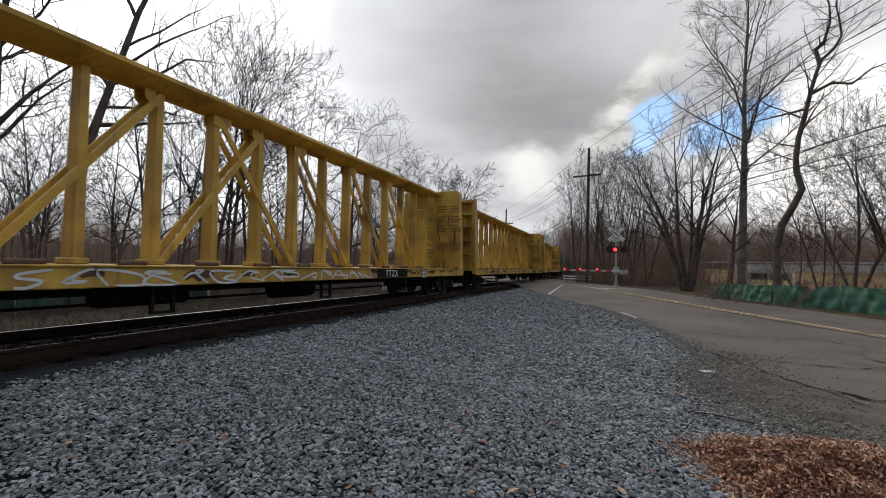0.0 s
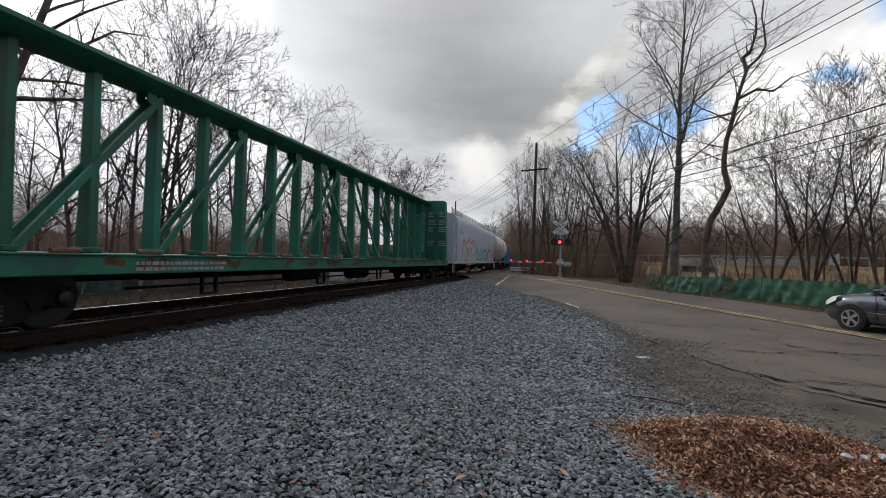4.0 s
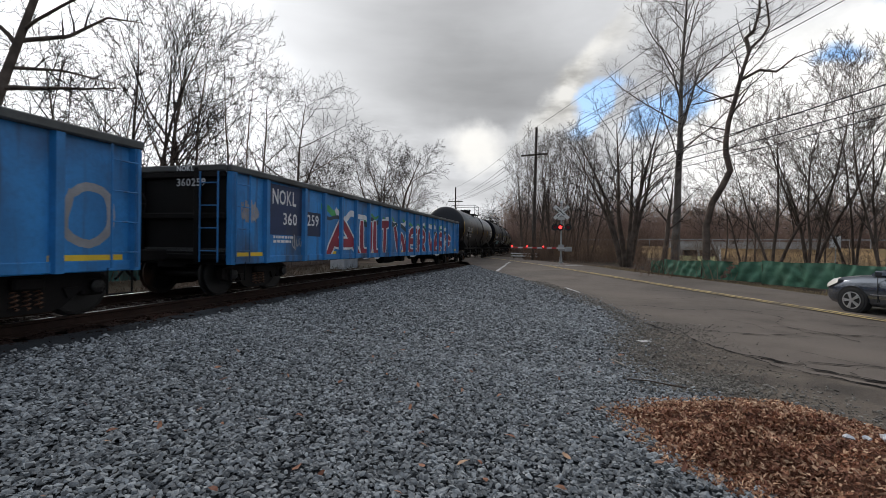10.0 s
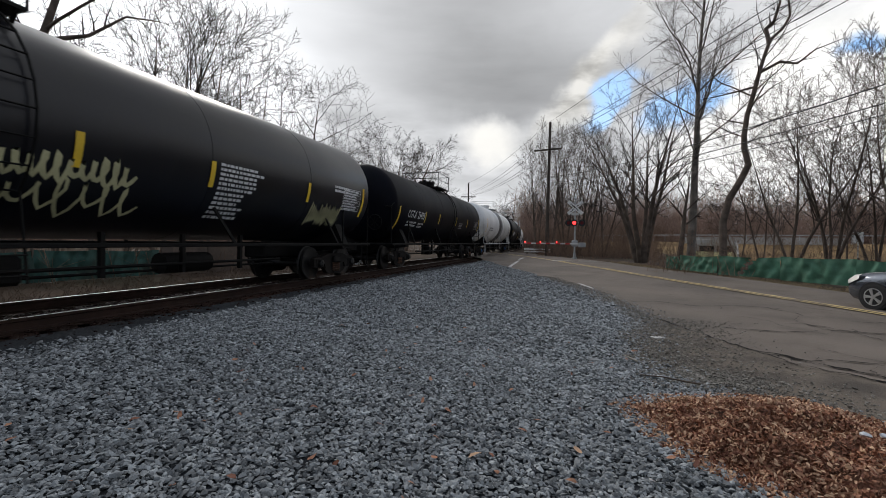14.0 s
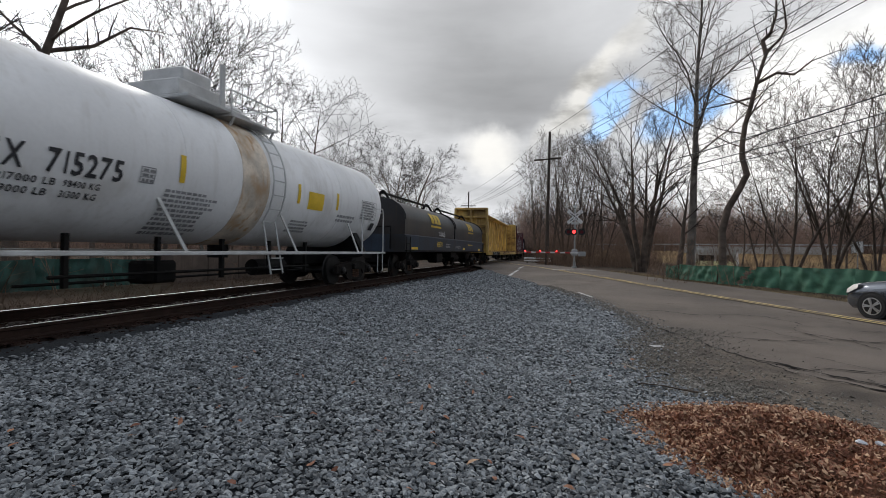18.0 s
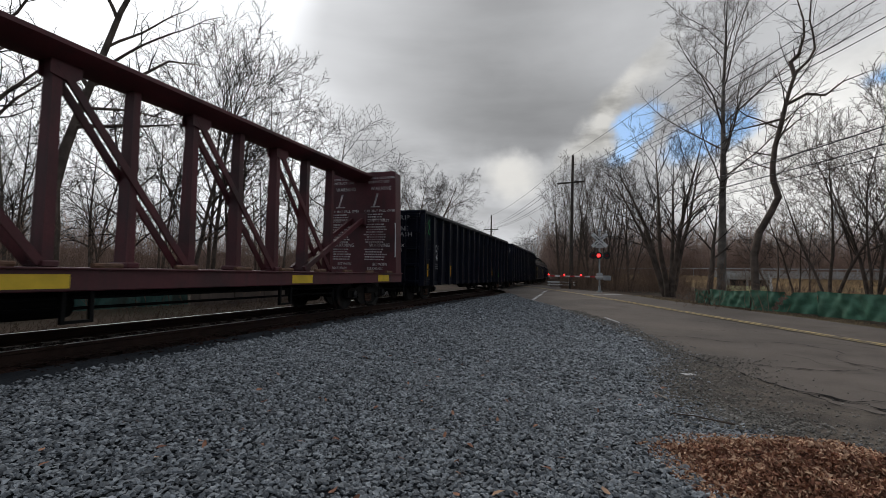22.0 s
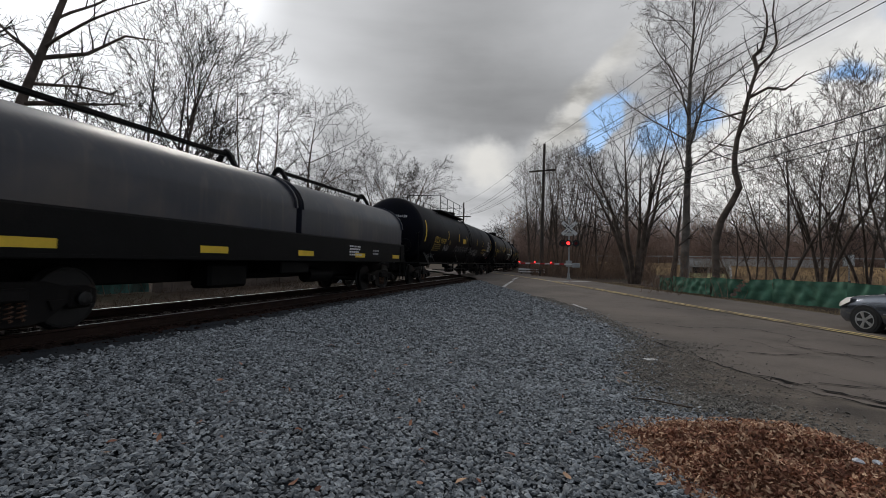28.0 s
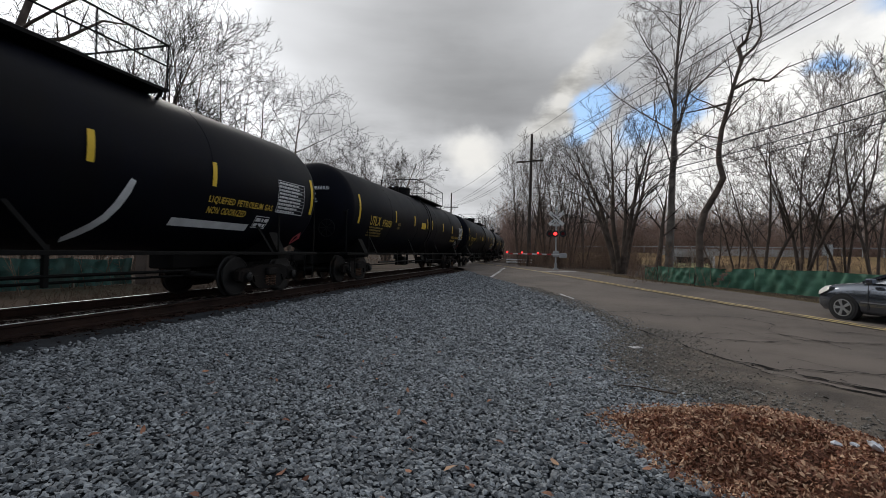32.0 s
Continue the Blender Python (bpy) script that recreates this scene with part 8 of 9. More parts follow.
thicket("far_woods", "brown far wood of bare trees", 4200, lambda g: polar(g.uniform(-52, 7), g.uniform(92, 150)), 6, 13, 3, HAZED_WOOD, .055, 6, .12)
thicket("far_woods", "brown far wood behind the track", 2200, lambda g: polar(g.uniform(24, 80), g.uniform(60, 115)), 3, 8, 4, HAZED_WOOD, .05, 4, .12)
thicket("brush", "tangle of brown brush beside the crossing", 1100, lambda g: polar(g.uniform(-9, 4.5), g.uniform(40, 56)), 1.0, 3.6, 5, BRUSH, .011, 4)
thicket("brush", "dry brush along the green fence", 900, lambda g: polar(g.uniform(-44, -8), g.uniform(24, 44)), .6, 2.6, 6, BRUSH, .010, 4)
thicket("brush", "dry weeds on the bank beyond the track", 4200, lambda g: (g.uniform(-15.6, -10.6), g.uniform(-5, 26)), .10, .42, 7, mat("dry_bank_weeds", (0.115, 0.080, 0.056), 0.95, 0.0, 0.35, 0.8, 20, 0.3, island=0.6, low=(0.05, 0.036, 0.026), spec=0.15), .006, 3, .6)
thicket("brush", "dry saplings beyond the track", 1100, lambda g: (g.uniform(-34, -15), g.uniform(-2, 48)), .8, 4.0, 8, BRUSH, .012, 4)
thicket("dead_grass", "tan dead grass on the road verge", 11000, lambda g: (lambda i, u, o: (FAR_EDGE[i][0] + (FAR_EDGE[i + 1][0] - FAR_EDGE[i][0]) * u + o, FAR_EDGE[i][1] + (FAR_EDGE[i + 1][1] - FAR_EDGE[i][1]) * u + o * .5))(g.randrange(5, 14), g.random(), g.uniform(.0, 1.5)),
        .05, .18, 9, mat("tan_dead_grass", (0.46, 0.34, 0.19), .9, 0, .3, island=.5, low=(.14, .12, .05)), .006, 1, .9)

rise = Shape()
for k in range(90):
    x, y = polar(-60 + 150 * k / 89, 168)
    zt = 6.6 + 2.2 * noise.noise((k * .31, 2.0, 0)) + 1.4 * noise.noise((k * 1.1, 7.0, 0)) - 3.0 * smooth(-2, 10, -60 + 150 * k / 89) * smooth(24, 12, -60 + 150 * k / 89)
    rise.v += [(x, y, -2.0), (x, y, zt), (x * 1.12, y * 1.12, zt - .8)]
rise.f = [(3 * k + j, 3 * k + 3 + j, 3 * k + 4 + j, 3 * k + 1 + j) for k in range(89) for j in (0, 1)]
thing("wooded_rise", rise, HAZED_WOOD, "low brown wooded rise in the distance", "backdrop", kind="structure")

# ---- the crossing signal: mast, lamps, gate ----
GALV = mat("weathered_galvanised_steel", (0.42, 0.43, 0.43), .5, .4, .15, 3, 30, .1, GRIME, .15)
SIGNAL_BLACK = mat("signal_black", (0.015, 0.015, 0.016), .6, 0, .2)
RED_LIT = glow_mat("lit_red_lens", (1.0, 0.03, 0.03), 3.0)
RED_DIM = mat("unlit_red_lens", (0.16, 0.01, 0.012), .25, 0, .1)
REFLECT_W = mat("white_board", (0.62, 0.62, 0.60), .6, 0, .12, 3, 30, .05, GRIME, .2)
CROSS_W = mat("bright_crossbuck_white", (0.82, 0.82, 0.80), .6, 0, .08)
BOARD_RED = mat("gate_red", (0.50, 0.04, 0.04), .6, 0, .15)
MX, MY = polar(0.05, 36.0)
MZ = road_z(MX, MY)
mast = empty("crossing_signal", "railway crossing signal mast with crossbuck, red lamps and lowered gate", "crossing signal", at=pose(MX, MY, MZ, 0, 0, 0))
part("pole", Shape().tube([(0, 0, 0), (0, 0, 4.6)], .06, 12), GALV, mast)
part("base", Shape().tube([(0, 0, 0), (0, 0, .12)], .2, 12).tube([(0, 0, .12), (0, 0, .5)], .1, 12), GALV, mast)
for ang in (42, -42):
    b = part("crossbuck_board", Shape().box(-.70, .70, -.02, .0, -.13, .13, .01), CROSS_W, mast, "white crossbuck board", at=pose(0, -.09 - (.02 if ang > 0 else 0), 3.85, 0, ang, 0))
    p = Shape()
    bars(p, -.45, -.05, .85, .09, lambda y, z: (y, -.022, z), 1, ang)
    part("board_writing", p, SIGNAL_BLACK, b, "dark worn writing")
part("track_sign", Shape().box(-.28, .28, -.10, -.08, 3.28, 3.48, .01), REFLECT_W, mast, "small white plate")
part("lamp_arm", Shape().tube([(-.42, -.06, 2.72), (.42, -.06, 2.72)], .035, 8), GALV, mast)
for k, xx in enumerate((-.46, -.06, .50)):
    head = part("lamp_housing", Shape().tube([(xx, -.10 - k % 2 * .012, 2.72), (xx, -.14 - k % 2 * .012, 2.72)], .25, 24), SIGNAL_BLACK, mast, "round black backboard")
    hs = Shape()
    n = 16
    for i in range(9):
        a0, a1 = math.pi * (0.02 + .96 * i / 9), math.pi * (0.02 + .96 * (i + 1) / 9)
        hs.add([(xx + .15 * math.cos(a0), -.14, 2.72 + .15 * math.sin(a0)), (xx + .15 * math.cos(a1), -.14, 2.72 + .15 * math.sin(a1)),
                (xx + .15 * math.cos(a1), -.40, 2.72 + .15 * math.sin(a1)), (xx + .15 * math.cos(a0), -.40, 2.72 + .15 * math.sin(a0))], [(0, 1, 2, 3)])
    part("visor", hs, SIGNAL_BLACK, head)
    part("lens", Shape().tube([(xx, -.14, 2.72), (xx, -.168, 2.72)], .13, 24), RED_LIT if k == 1 else RED_DIM, head, "glowing red lamp" if k == 1 else "dark red lamp")
gm = part("gate_mechanism", Shape().box(-.22, .22, -.15, .25, .95, 1.42, .04), GALV, mast, "grey gate motor box")
part("counterweight", Shape().box(.25, .8, -.25, -.15, .9, 1.25, .03), GALV, mast)
part("counterweight", Shape().box(.25, .8, .25, .33, .9, 1.25, .03), GALV, mast)
arm = Shape()
gate = part("gate_arm", Shape().box(-3.7, .3, -.24, -.20, 1.10, 1.20, .01), REFLECT_W, mast, "red and white striped gate arm")
for k in range(5):
    part("red_stripe", Shape().box(-3.55 + k * .72, -3.2 + k * .72, -.246, -.196, 1.096, 1.204), BOARD_RED, gate)
for xx in (-3.65, -2.5, -1.3):
    part("gate_lamp", Shape().tube([(xx, -.28, 1.26), (xx, -.20, 1.26)], .055, 12), RED_LIT, gate, "small red gate lamp")
part("bell", Shape().tube([(0, 0, 4.55), (0, -.12, 4.62)], .12, 12), GALV, mast)
# second signal's low rails across the line
for k, (z0, lab) in enumerate(((.32, "white guard rail"),)):
    gx, gy = polar(4.4, 46)
    g = empty("guard_rail", "low white double guard rail beside the crossing", "guard rail", at=pose(gx, gy, road_z(gx, gy) - .02, 0, 0, -4))
    for zz in (.22, .46):
        part("rail", Shape().box(-1.3, 1.3, -.04, .04, zz, zz + .12, .02), CROSS_W, g)
    for xx in (-1.0, 0, 1.0):
        part("post", Shape().box(xx - .06, xx + .06, .04, .16, -.2, .55, .01), BARK, g)

# ---- poles and wires ----
POLE_WOOD = mat("weathered_pole", (0.07, 0.055, 0.045), .9, 0, .3, 2, 25, .5, (0.03, 0.025, 0.02), .3)
WIRE = mat("black_cable", (0.012, 0.012, 0.013), .6)
POLES = [(*polar(3.3, 42), 12.0), (*polar(12.9, 80), 11.5), (*polar(14.6, 125), 11.5), (15.5, -6.0, 12.0)]
for k, (x, y, h) in enumerate(POLES):
    z = earth_z(x, y)
    P = empty("utility_pole", "dark wooden utility pole with a crossarm", "utility pole", "utility poles", pose(x, y, z - .1, 0, 0, -16 if k == 0 else 8))
    part("pole", Shape().tube([(0, 0, 0), (.12 if k == 0 else 0, 0, h)], .17, 12, .11), POLE_WOOD, P)
    part("crossarm", Shape().box(-1.25, 1.25, -.2, -.08, h - 2.5, h - 2.36, .01), POLE_WOOD, P)
    br = Shape()
    for sg in (-1, 1):
        br.bar((0, -.14, h - 3.0), (sg * .7, -.14, h - 2.5), .03, .04)
    part("brace", br, POLE_WOOD, P)
    for xx in (-1.1, -.55, .55, 1.1):
        part("insulator", Shape().tube([(xx, -.14, h - 2.36), (xx, -.14, h - 2.16)], .05, 8), REFLECT_W, P)
    if k == 0:
        part("spur", Shape().tube([(.05, -.1, h - .8), (.5, -.3, h - .9)], .025, 6), POLE_WOOD, P)


def cable(p, q, sag, r):
    pts = []
    for i in range(15):
        u = i / 14
        v = Vector(p).lerp(Vector(q), u)
        pts.append((v.x, v.y, v.z - sag * 4 * u * (1 - u)))
    return Shape().tube(pts, r, 5)


def at_pole(i, along, up):
    x, y, h = POLES[i]
    return (x + along, y, earth_z(x, y) + h - up)


for i, j in ((0, 1), (1, 2), (0, 3)):
    for along in (-1.1, -.55, .55, 1.1):
        thing("power_line", cable(at_pole(i, along, 2.2), at_pole(j, along, 2.2), 0.7, .014), WIRE, "thin black overhead power line", "cable", "overhead lines")
    thing("power_line", cable(at_pole(i, 0, .1), at_pole(j, 0, .1), .6, .012), WIRE, "thin black overhead power line", "cable", "overhead lines")
    for up, r in ((4.9, .02), (5.4, .017), (5.7, .014)):
        thing("phone_line", cable(at_pole(i, 0.1, up), at_pole(j, 0.1, up), 1.3, r), WIRE, "thick black overhead phone cable", "cable", "overhead lines")

# ---- green fence along the road ----
FENCE_GREEN = mat("green_fence_fabric", (0.070, 0.185, 0.118), .75, 0, .25, 1.2, 30, .3, (0.045, 0.11, 0.07), .45, 2.2, .3)
FENCE_LINE = [(4.8, 27.6), (5.2, 26.5), (6.4, 24.2), (8.2, 22.2), (9.7, 19.9), (11.0, 17.8), (12.3, 15.7), (13.6, 13.8), (15.2, 11.8), (17.2, 9.4), (20, 6.2)]


def fabric(L, h, rg, torn=False):
    """A panel of slack woven fabric, standing in folds."""
    s = Shape()
    nx, nz = 40, 12
    ph = rg.uniform(0, 6)
    for j in range(nz + 1):
        for i in range(nx + 1):
            u, w = i / nx, j / nz
            sag = .05 * math.sin(u * math.pi) * w
            yy = .02 * math.sin(u * 47 + ph * 3 + 5 * noise.noise((u * 3, w * 2, ph))) * (.4 + .6 * noise.noise((u * 5, w * 3, 7))) + .035 * math.sin(u * 19 + ph + w * 2.5) + .03 * math.sin(u * 31 + ph * 2 - w * 6) + .05 * w * math.sin(u * 5 + ph) + .06 * noise.noise((u * 9 + ph, w * 4, ph))
            s.v.append((u * L, yy, w * (h - sag)))
    for j in range(nz):
        for i in range(nx):
            if torn and abs(i - (14 + j * .9)) < 2.4 and (j % 3 or abs(i - (14 + j * .9)) < .7):
                continue
            a = j * (nx + 1) + i
            s.f.append((a, a + 1, a + nx + 2, a + nx + 1))
    return s


def fence_run(name, label, line, h, material, seed, torn=(), dz=0.0, start=1.0):
    def grow(i):
        return start + (1 - start) * min(1.0, i / 5)

    rg = random.Random(seed)
    F = empty(name, label, "fence", at=pose(line[0][0], line[0][1], 0))
    for i, (a, b) in enumerate(zip(line, line[1:])):
        L = math.hypot(b[0] - a[0], b[1] - a[1])
        n = max(1, round(L / 1.9))
        for k in range(n):
            u = k / n
            x, y = a[0] + (b[0] - a[0]) * u, a[1] + (b[1] - a[1]) * u
            z = ground_z(x, y) + dz
            yaw = math.degrees(math.atan2(b[1] - a[1], b[0] - a[0]))
            m = pose(x - line[0][0], y - line[0][1], z, 0, 0, yaw)
            part("post", Shape().box(-.03, .03, .03, .09, -.3, h * grow(i) + rg.uniform(0, .06), .006), BARK, F, at=m)
            part("fence_panel", fabric(L / n, h * grow(i) * rg.uniform(.95, 1.04), rg, (i, k) in torn), material, F, at=m, smooth_deg=60)
    return F


fence_run("fence", "slack green fabric fence with torn slits along the road", FENCE_LINE, 1.12, FENCE_GREEN, 3, ((2, 0), (3, 1), (5, 0)), start=.62)
fence_run("fence", "green fabric fence beyond the track", [(-16.4, -8), (-16.2, 0), (-16.0, 8), (-15.8, 14.4)], 1.02, mat("dull_teal_fence_fabric", (0.045, 0.105, 0.09), .8, 0, .3, 1.2, 30, .3, (0.05, 0.06, 0.05), .35, 1.0, .4, spec=.2), 4, dz=-.05)
CONCRETE_BROWN = mat("stained_concrete", (0.135, 0.102, 0.082), .9, 0, .3, 1.0, 18, .4, (0.07, 0.055, 0.045), .35, .8, .5)
wall = empty("retaining_wall", "low brown stained concrete block wall beyond the track", "wall", at=pose(-15.6, 14.6, 0))
for k in range(11):
    z = ground_z(-15.6, 16 + k * 1.9) - .25
    part("wall_block", Shape().box(-.25, .25, k * 1.9, k * 1.9 + 1.88, z - .3, z + 1.35 + (k % 3) * .03, .03), CONCRETE_BROWN, wall)
thing("utility_cabinet", Shape().box(-.45, .45, -.9, .9, 0, 1.45, .04).box(-.5, .5, -.95, .95, 1.45, 1.52, .02), WHITE_TRIM, "dirty white steel signal cabinet beside the wall", "cabinet",
      at=pose(-12.2, 24.6, ground_z(-12.2, 24.6) - .1))

# ---- small house beyond the track ----
SIDING = mat("pale_green_siding", (0.24, 0.36, 0.34), .7, 0, .15, 1, 12, .2, GRIME, .15)
ROOF_W = mat("pale_metal_roof", (0.72, 0.73, 0.74), .5, 0, .1)
GLASS_DARK = mat("dark_window_glass", (0.02, 0.025, 0.03), .1, 0, .1)
hx, hy = polar(60.9, 118)
H = empty("house", "small pale green house with a light metal roof", "house", at=pose(hx, hy, earth_z(hx, hy) - .1, 0, 0, 62))
part("wall", Shape().extrude_y([(-3.2, 0), (3.2, 0), (3.2, 2.6), (0, 4.3), (-3.2, 2.6)], -4.5, 4.5), SIDING, H)
part("roof", Shape().extrude_y([(-3.6, 2.45), (-3.55, 2.35), (0, 4.24), (3.55, 2.35), (3.6, 2.45), (0, 4.42)], -4.8, 4.8), ROOF_W, H)
for yy in (-2.6, .4, 2.8):
    wd = part("window", Shape().box(3.2, 3.26, yy, yy + 1.0, 1.0, 2.1, .01), REFLECT_W, H)
    part("pane", Shape().box(3.262, 3.268, yy + .08, yy + .92, 1.08, 2.02), GLASS_DARK, wd)
for xx in (-1.6, .7):
    wd = part("window", Shape().box(xx, xx + .9, -4.56, -4.5, 1.0, 2.1, .01), REFLECT_W, H)
    part("pane", Shape().box(xx + .08, xx + .82, -4.568, -4.562, 1.08, 2.02), GLASS_DARK, wd)
# ---- highway embankment with a culvert beyond the road ----
CONCRETE = mat("pale_concrete", (0.40, 0.385, 0.365), .85, 0, .15, .5, 14, .2, (0.22, 0.20, 0.18), .3, .4, .4)
GRASS_BANK = mat("winter_grass_bank", (0.27, 0.175, 0.085), .95, 0, .45, .25, 5, .5, (0.17, 0.125, 0.06), .45, .12, spec=.2)
bank = Shape()
prof = [(-22, -1.6), (-9, -.2), (-2.5, 1.3), (-.4, 2.1), (9, 2.1), (16, -1.5)]
pts = [(2, 92), (16, 79), (34, 72), (56, 64), (90, 50)]
for i, (x, y) in enumerate(pts):
    a, b = pts[max(0, i - 1)], pts[min(len(pts) - 1, i + 1)]
    dx, dy = b[0] - a[0], b[1] - a[1]
    n = math.hypot(dx, dy)
    nx, ny = -dy / n, dx / n
    bank.v += [(x + nx * o, y + ny * o, z) for o, z in prof]
m = len(prof)
bank.f = [(i * m + k, i * m + k + 1, (i + 1) * m + k + 1, (i + 1) * m + k) for i in range(len(pts) - 1) for k in range(m - 1)]
thing("embankment", bank, GRASS_BANK, "grassy highway embankment in winter brown", "embankment", kind="structure")


def along_bank(off_, z0, z1, t, name, material, label, cat, part_of=(0, 9)):
    s = Shape()
    for i, (x, y) in enumerate(pts):
        if not part_of[0] <= i <= part_of[1]:
            continue
        a, b = pts[max(0, i - 1)], pts[min(len(pts) - 1, i + 1)]
        dx, dy = b[0] - a[0], b[1] - a[1]
        n = math.hypot(dx, dy)
        nx, ny = -dy / n, dx / n
        s.v += [(x + nx * o, y + ny * o, z) for o, z in ((off_, z0), (off_, z1), (off_ + t, z1), (off_ + t, z0))]
    s.f = [(i * 4 + k, i * 4 + (k + 1) % 4, (i + 1) * 4 + (k + 1) % 4, (i + 1) * 4 + k) for i in range(len(s.v) // 4 - 1) for k in range(4)]
    return thing(name, s, material, label, cat, kind="structure")


along_bank(-.9, 1.3, 2.9, .35, "parapet", CONCRETE, "pale concrete parapet of the highway", "wall", (1, 2))
along_bank(-1.0, 3.12, 3.27, .08, "guard_rail", GALV, "steel guard rail above the parapet", "guard rail")
rp = Shape()
for i in range(len(pts) - 1):
    (x0, y0), (x1, y1) = pts[i], pts[i + 1]
    L = math.hypot(x1 - x0, y1 - y0)
    for k in range(int(L / 2)):
        u = k * 2 / L
        x, y = x0 + (x1 - x0) * u, y0 + (y1 - y0) * u
        rp.box(x - .04, x + .04, y - .98, y - .90, 2.05, 3.2)
thing("guard_rail_posts", rp, GALV, "posts of the highway guard rail", "guard rail", kind="structure")
cx, cy = polar(-14.6, 74)
cul = empty("culvert", "pale concrete double box culvert through the embankment", "culvert", at=pose(cx, cy, 0, 0, 0, -14))
part("face", Shape().box(-2.6, 2.6, -.25, .25, 1.62, 2.5, .03).box(-2.6, -2.0, -.25, .25, -.4, 1.62).box(2.0, 2.6, -.25, .25, -.4, 1.62).box(-.15, .15, -.25, .25, -.4, 1.62), CONCRETE, cul)
part("wing_wall", Shape().extrude_x([(-.25, -.4), (-.25, 2.2), (-3.6, .6), (-3.6, -.4)], -2.6, -2.35), CONCRETE, cul, "sloped concrete wing wall")
part("wing_wall", Shape().extrude_x([(-.25, -.4), (-.25, 2.2), (-3.6, .6), (-3.6, -.4)], 2.35, 2.6), CONCRETE, cul, "sloped concrete wing wall")
part("apron", Shape().extrude_x([(-6.0, -.9), (-6.0, -.25), (-.25, .80), (.4, .80), (.4, -.9)], -2.34, 2.34), mat("mossy_culvert_apron", (0.40, 0.37, 0.17), .85, 0, .3, .8, 9, .3), cul, "yellow-green mossy apron")
# no bore is cut; a black sheet stands for the shade inside
part("back", Shape().box(-2.0, 2.0, .42, .55, .7, 1.7), SIGNAL_BLACK, cul, "black backing in place of the bore's shade")
sx, sy = polar(-26.0, 60)
S_ = empty("road_sign", "small white road sign on a post", "sign", at=pose(sx, sy, earth_z(sx, sy), 0, 0, -24))
part("post", Shape().box(-.05, .05, 0, .08, -.3, 4.0), GALV, S_)
part("board", Shape().box(-.4, .4, -.05, 0, 2.9, 4.0, .01), REFLECT_W, S_)


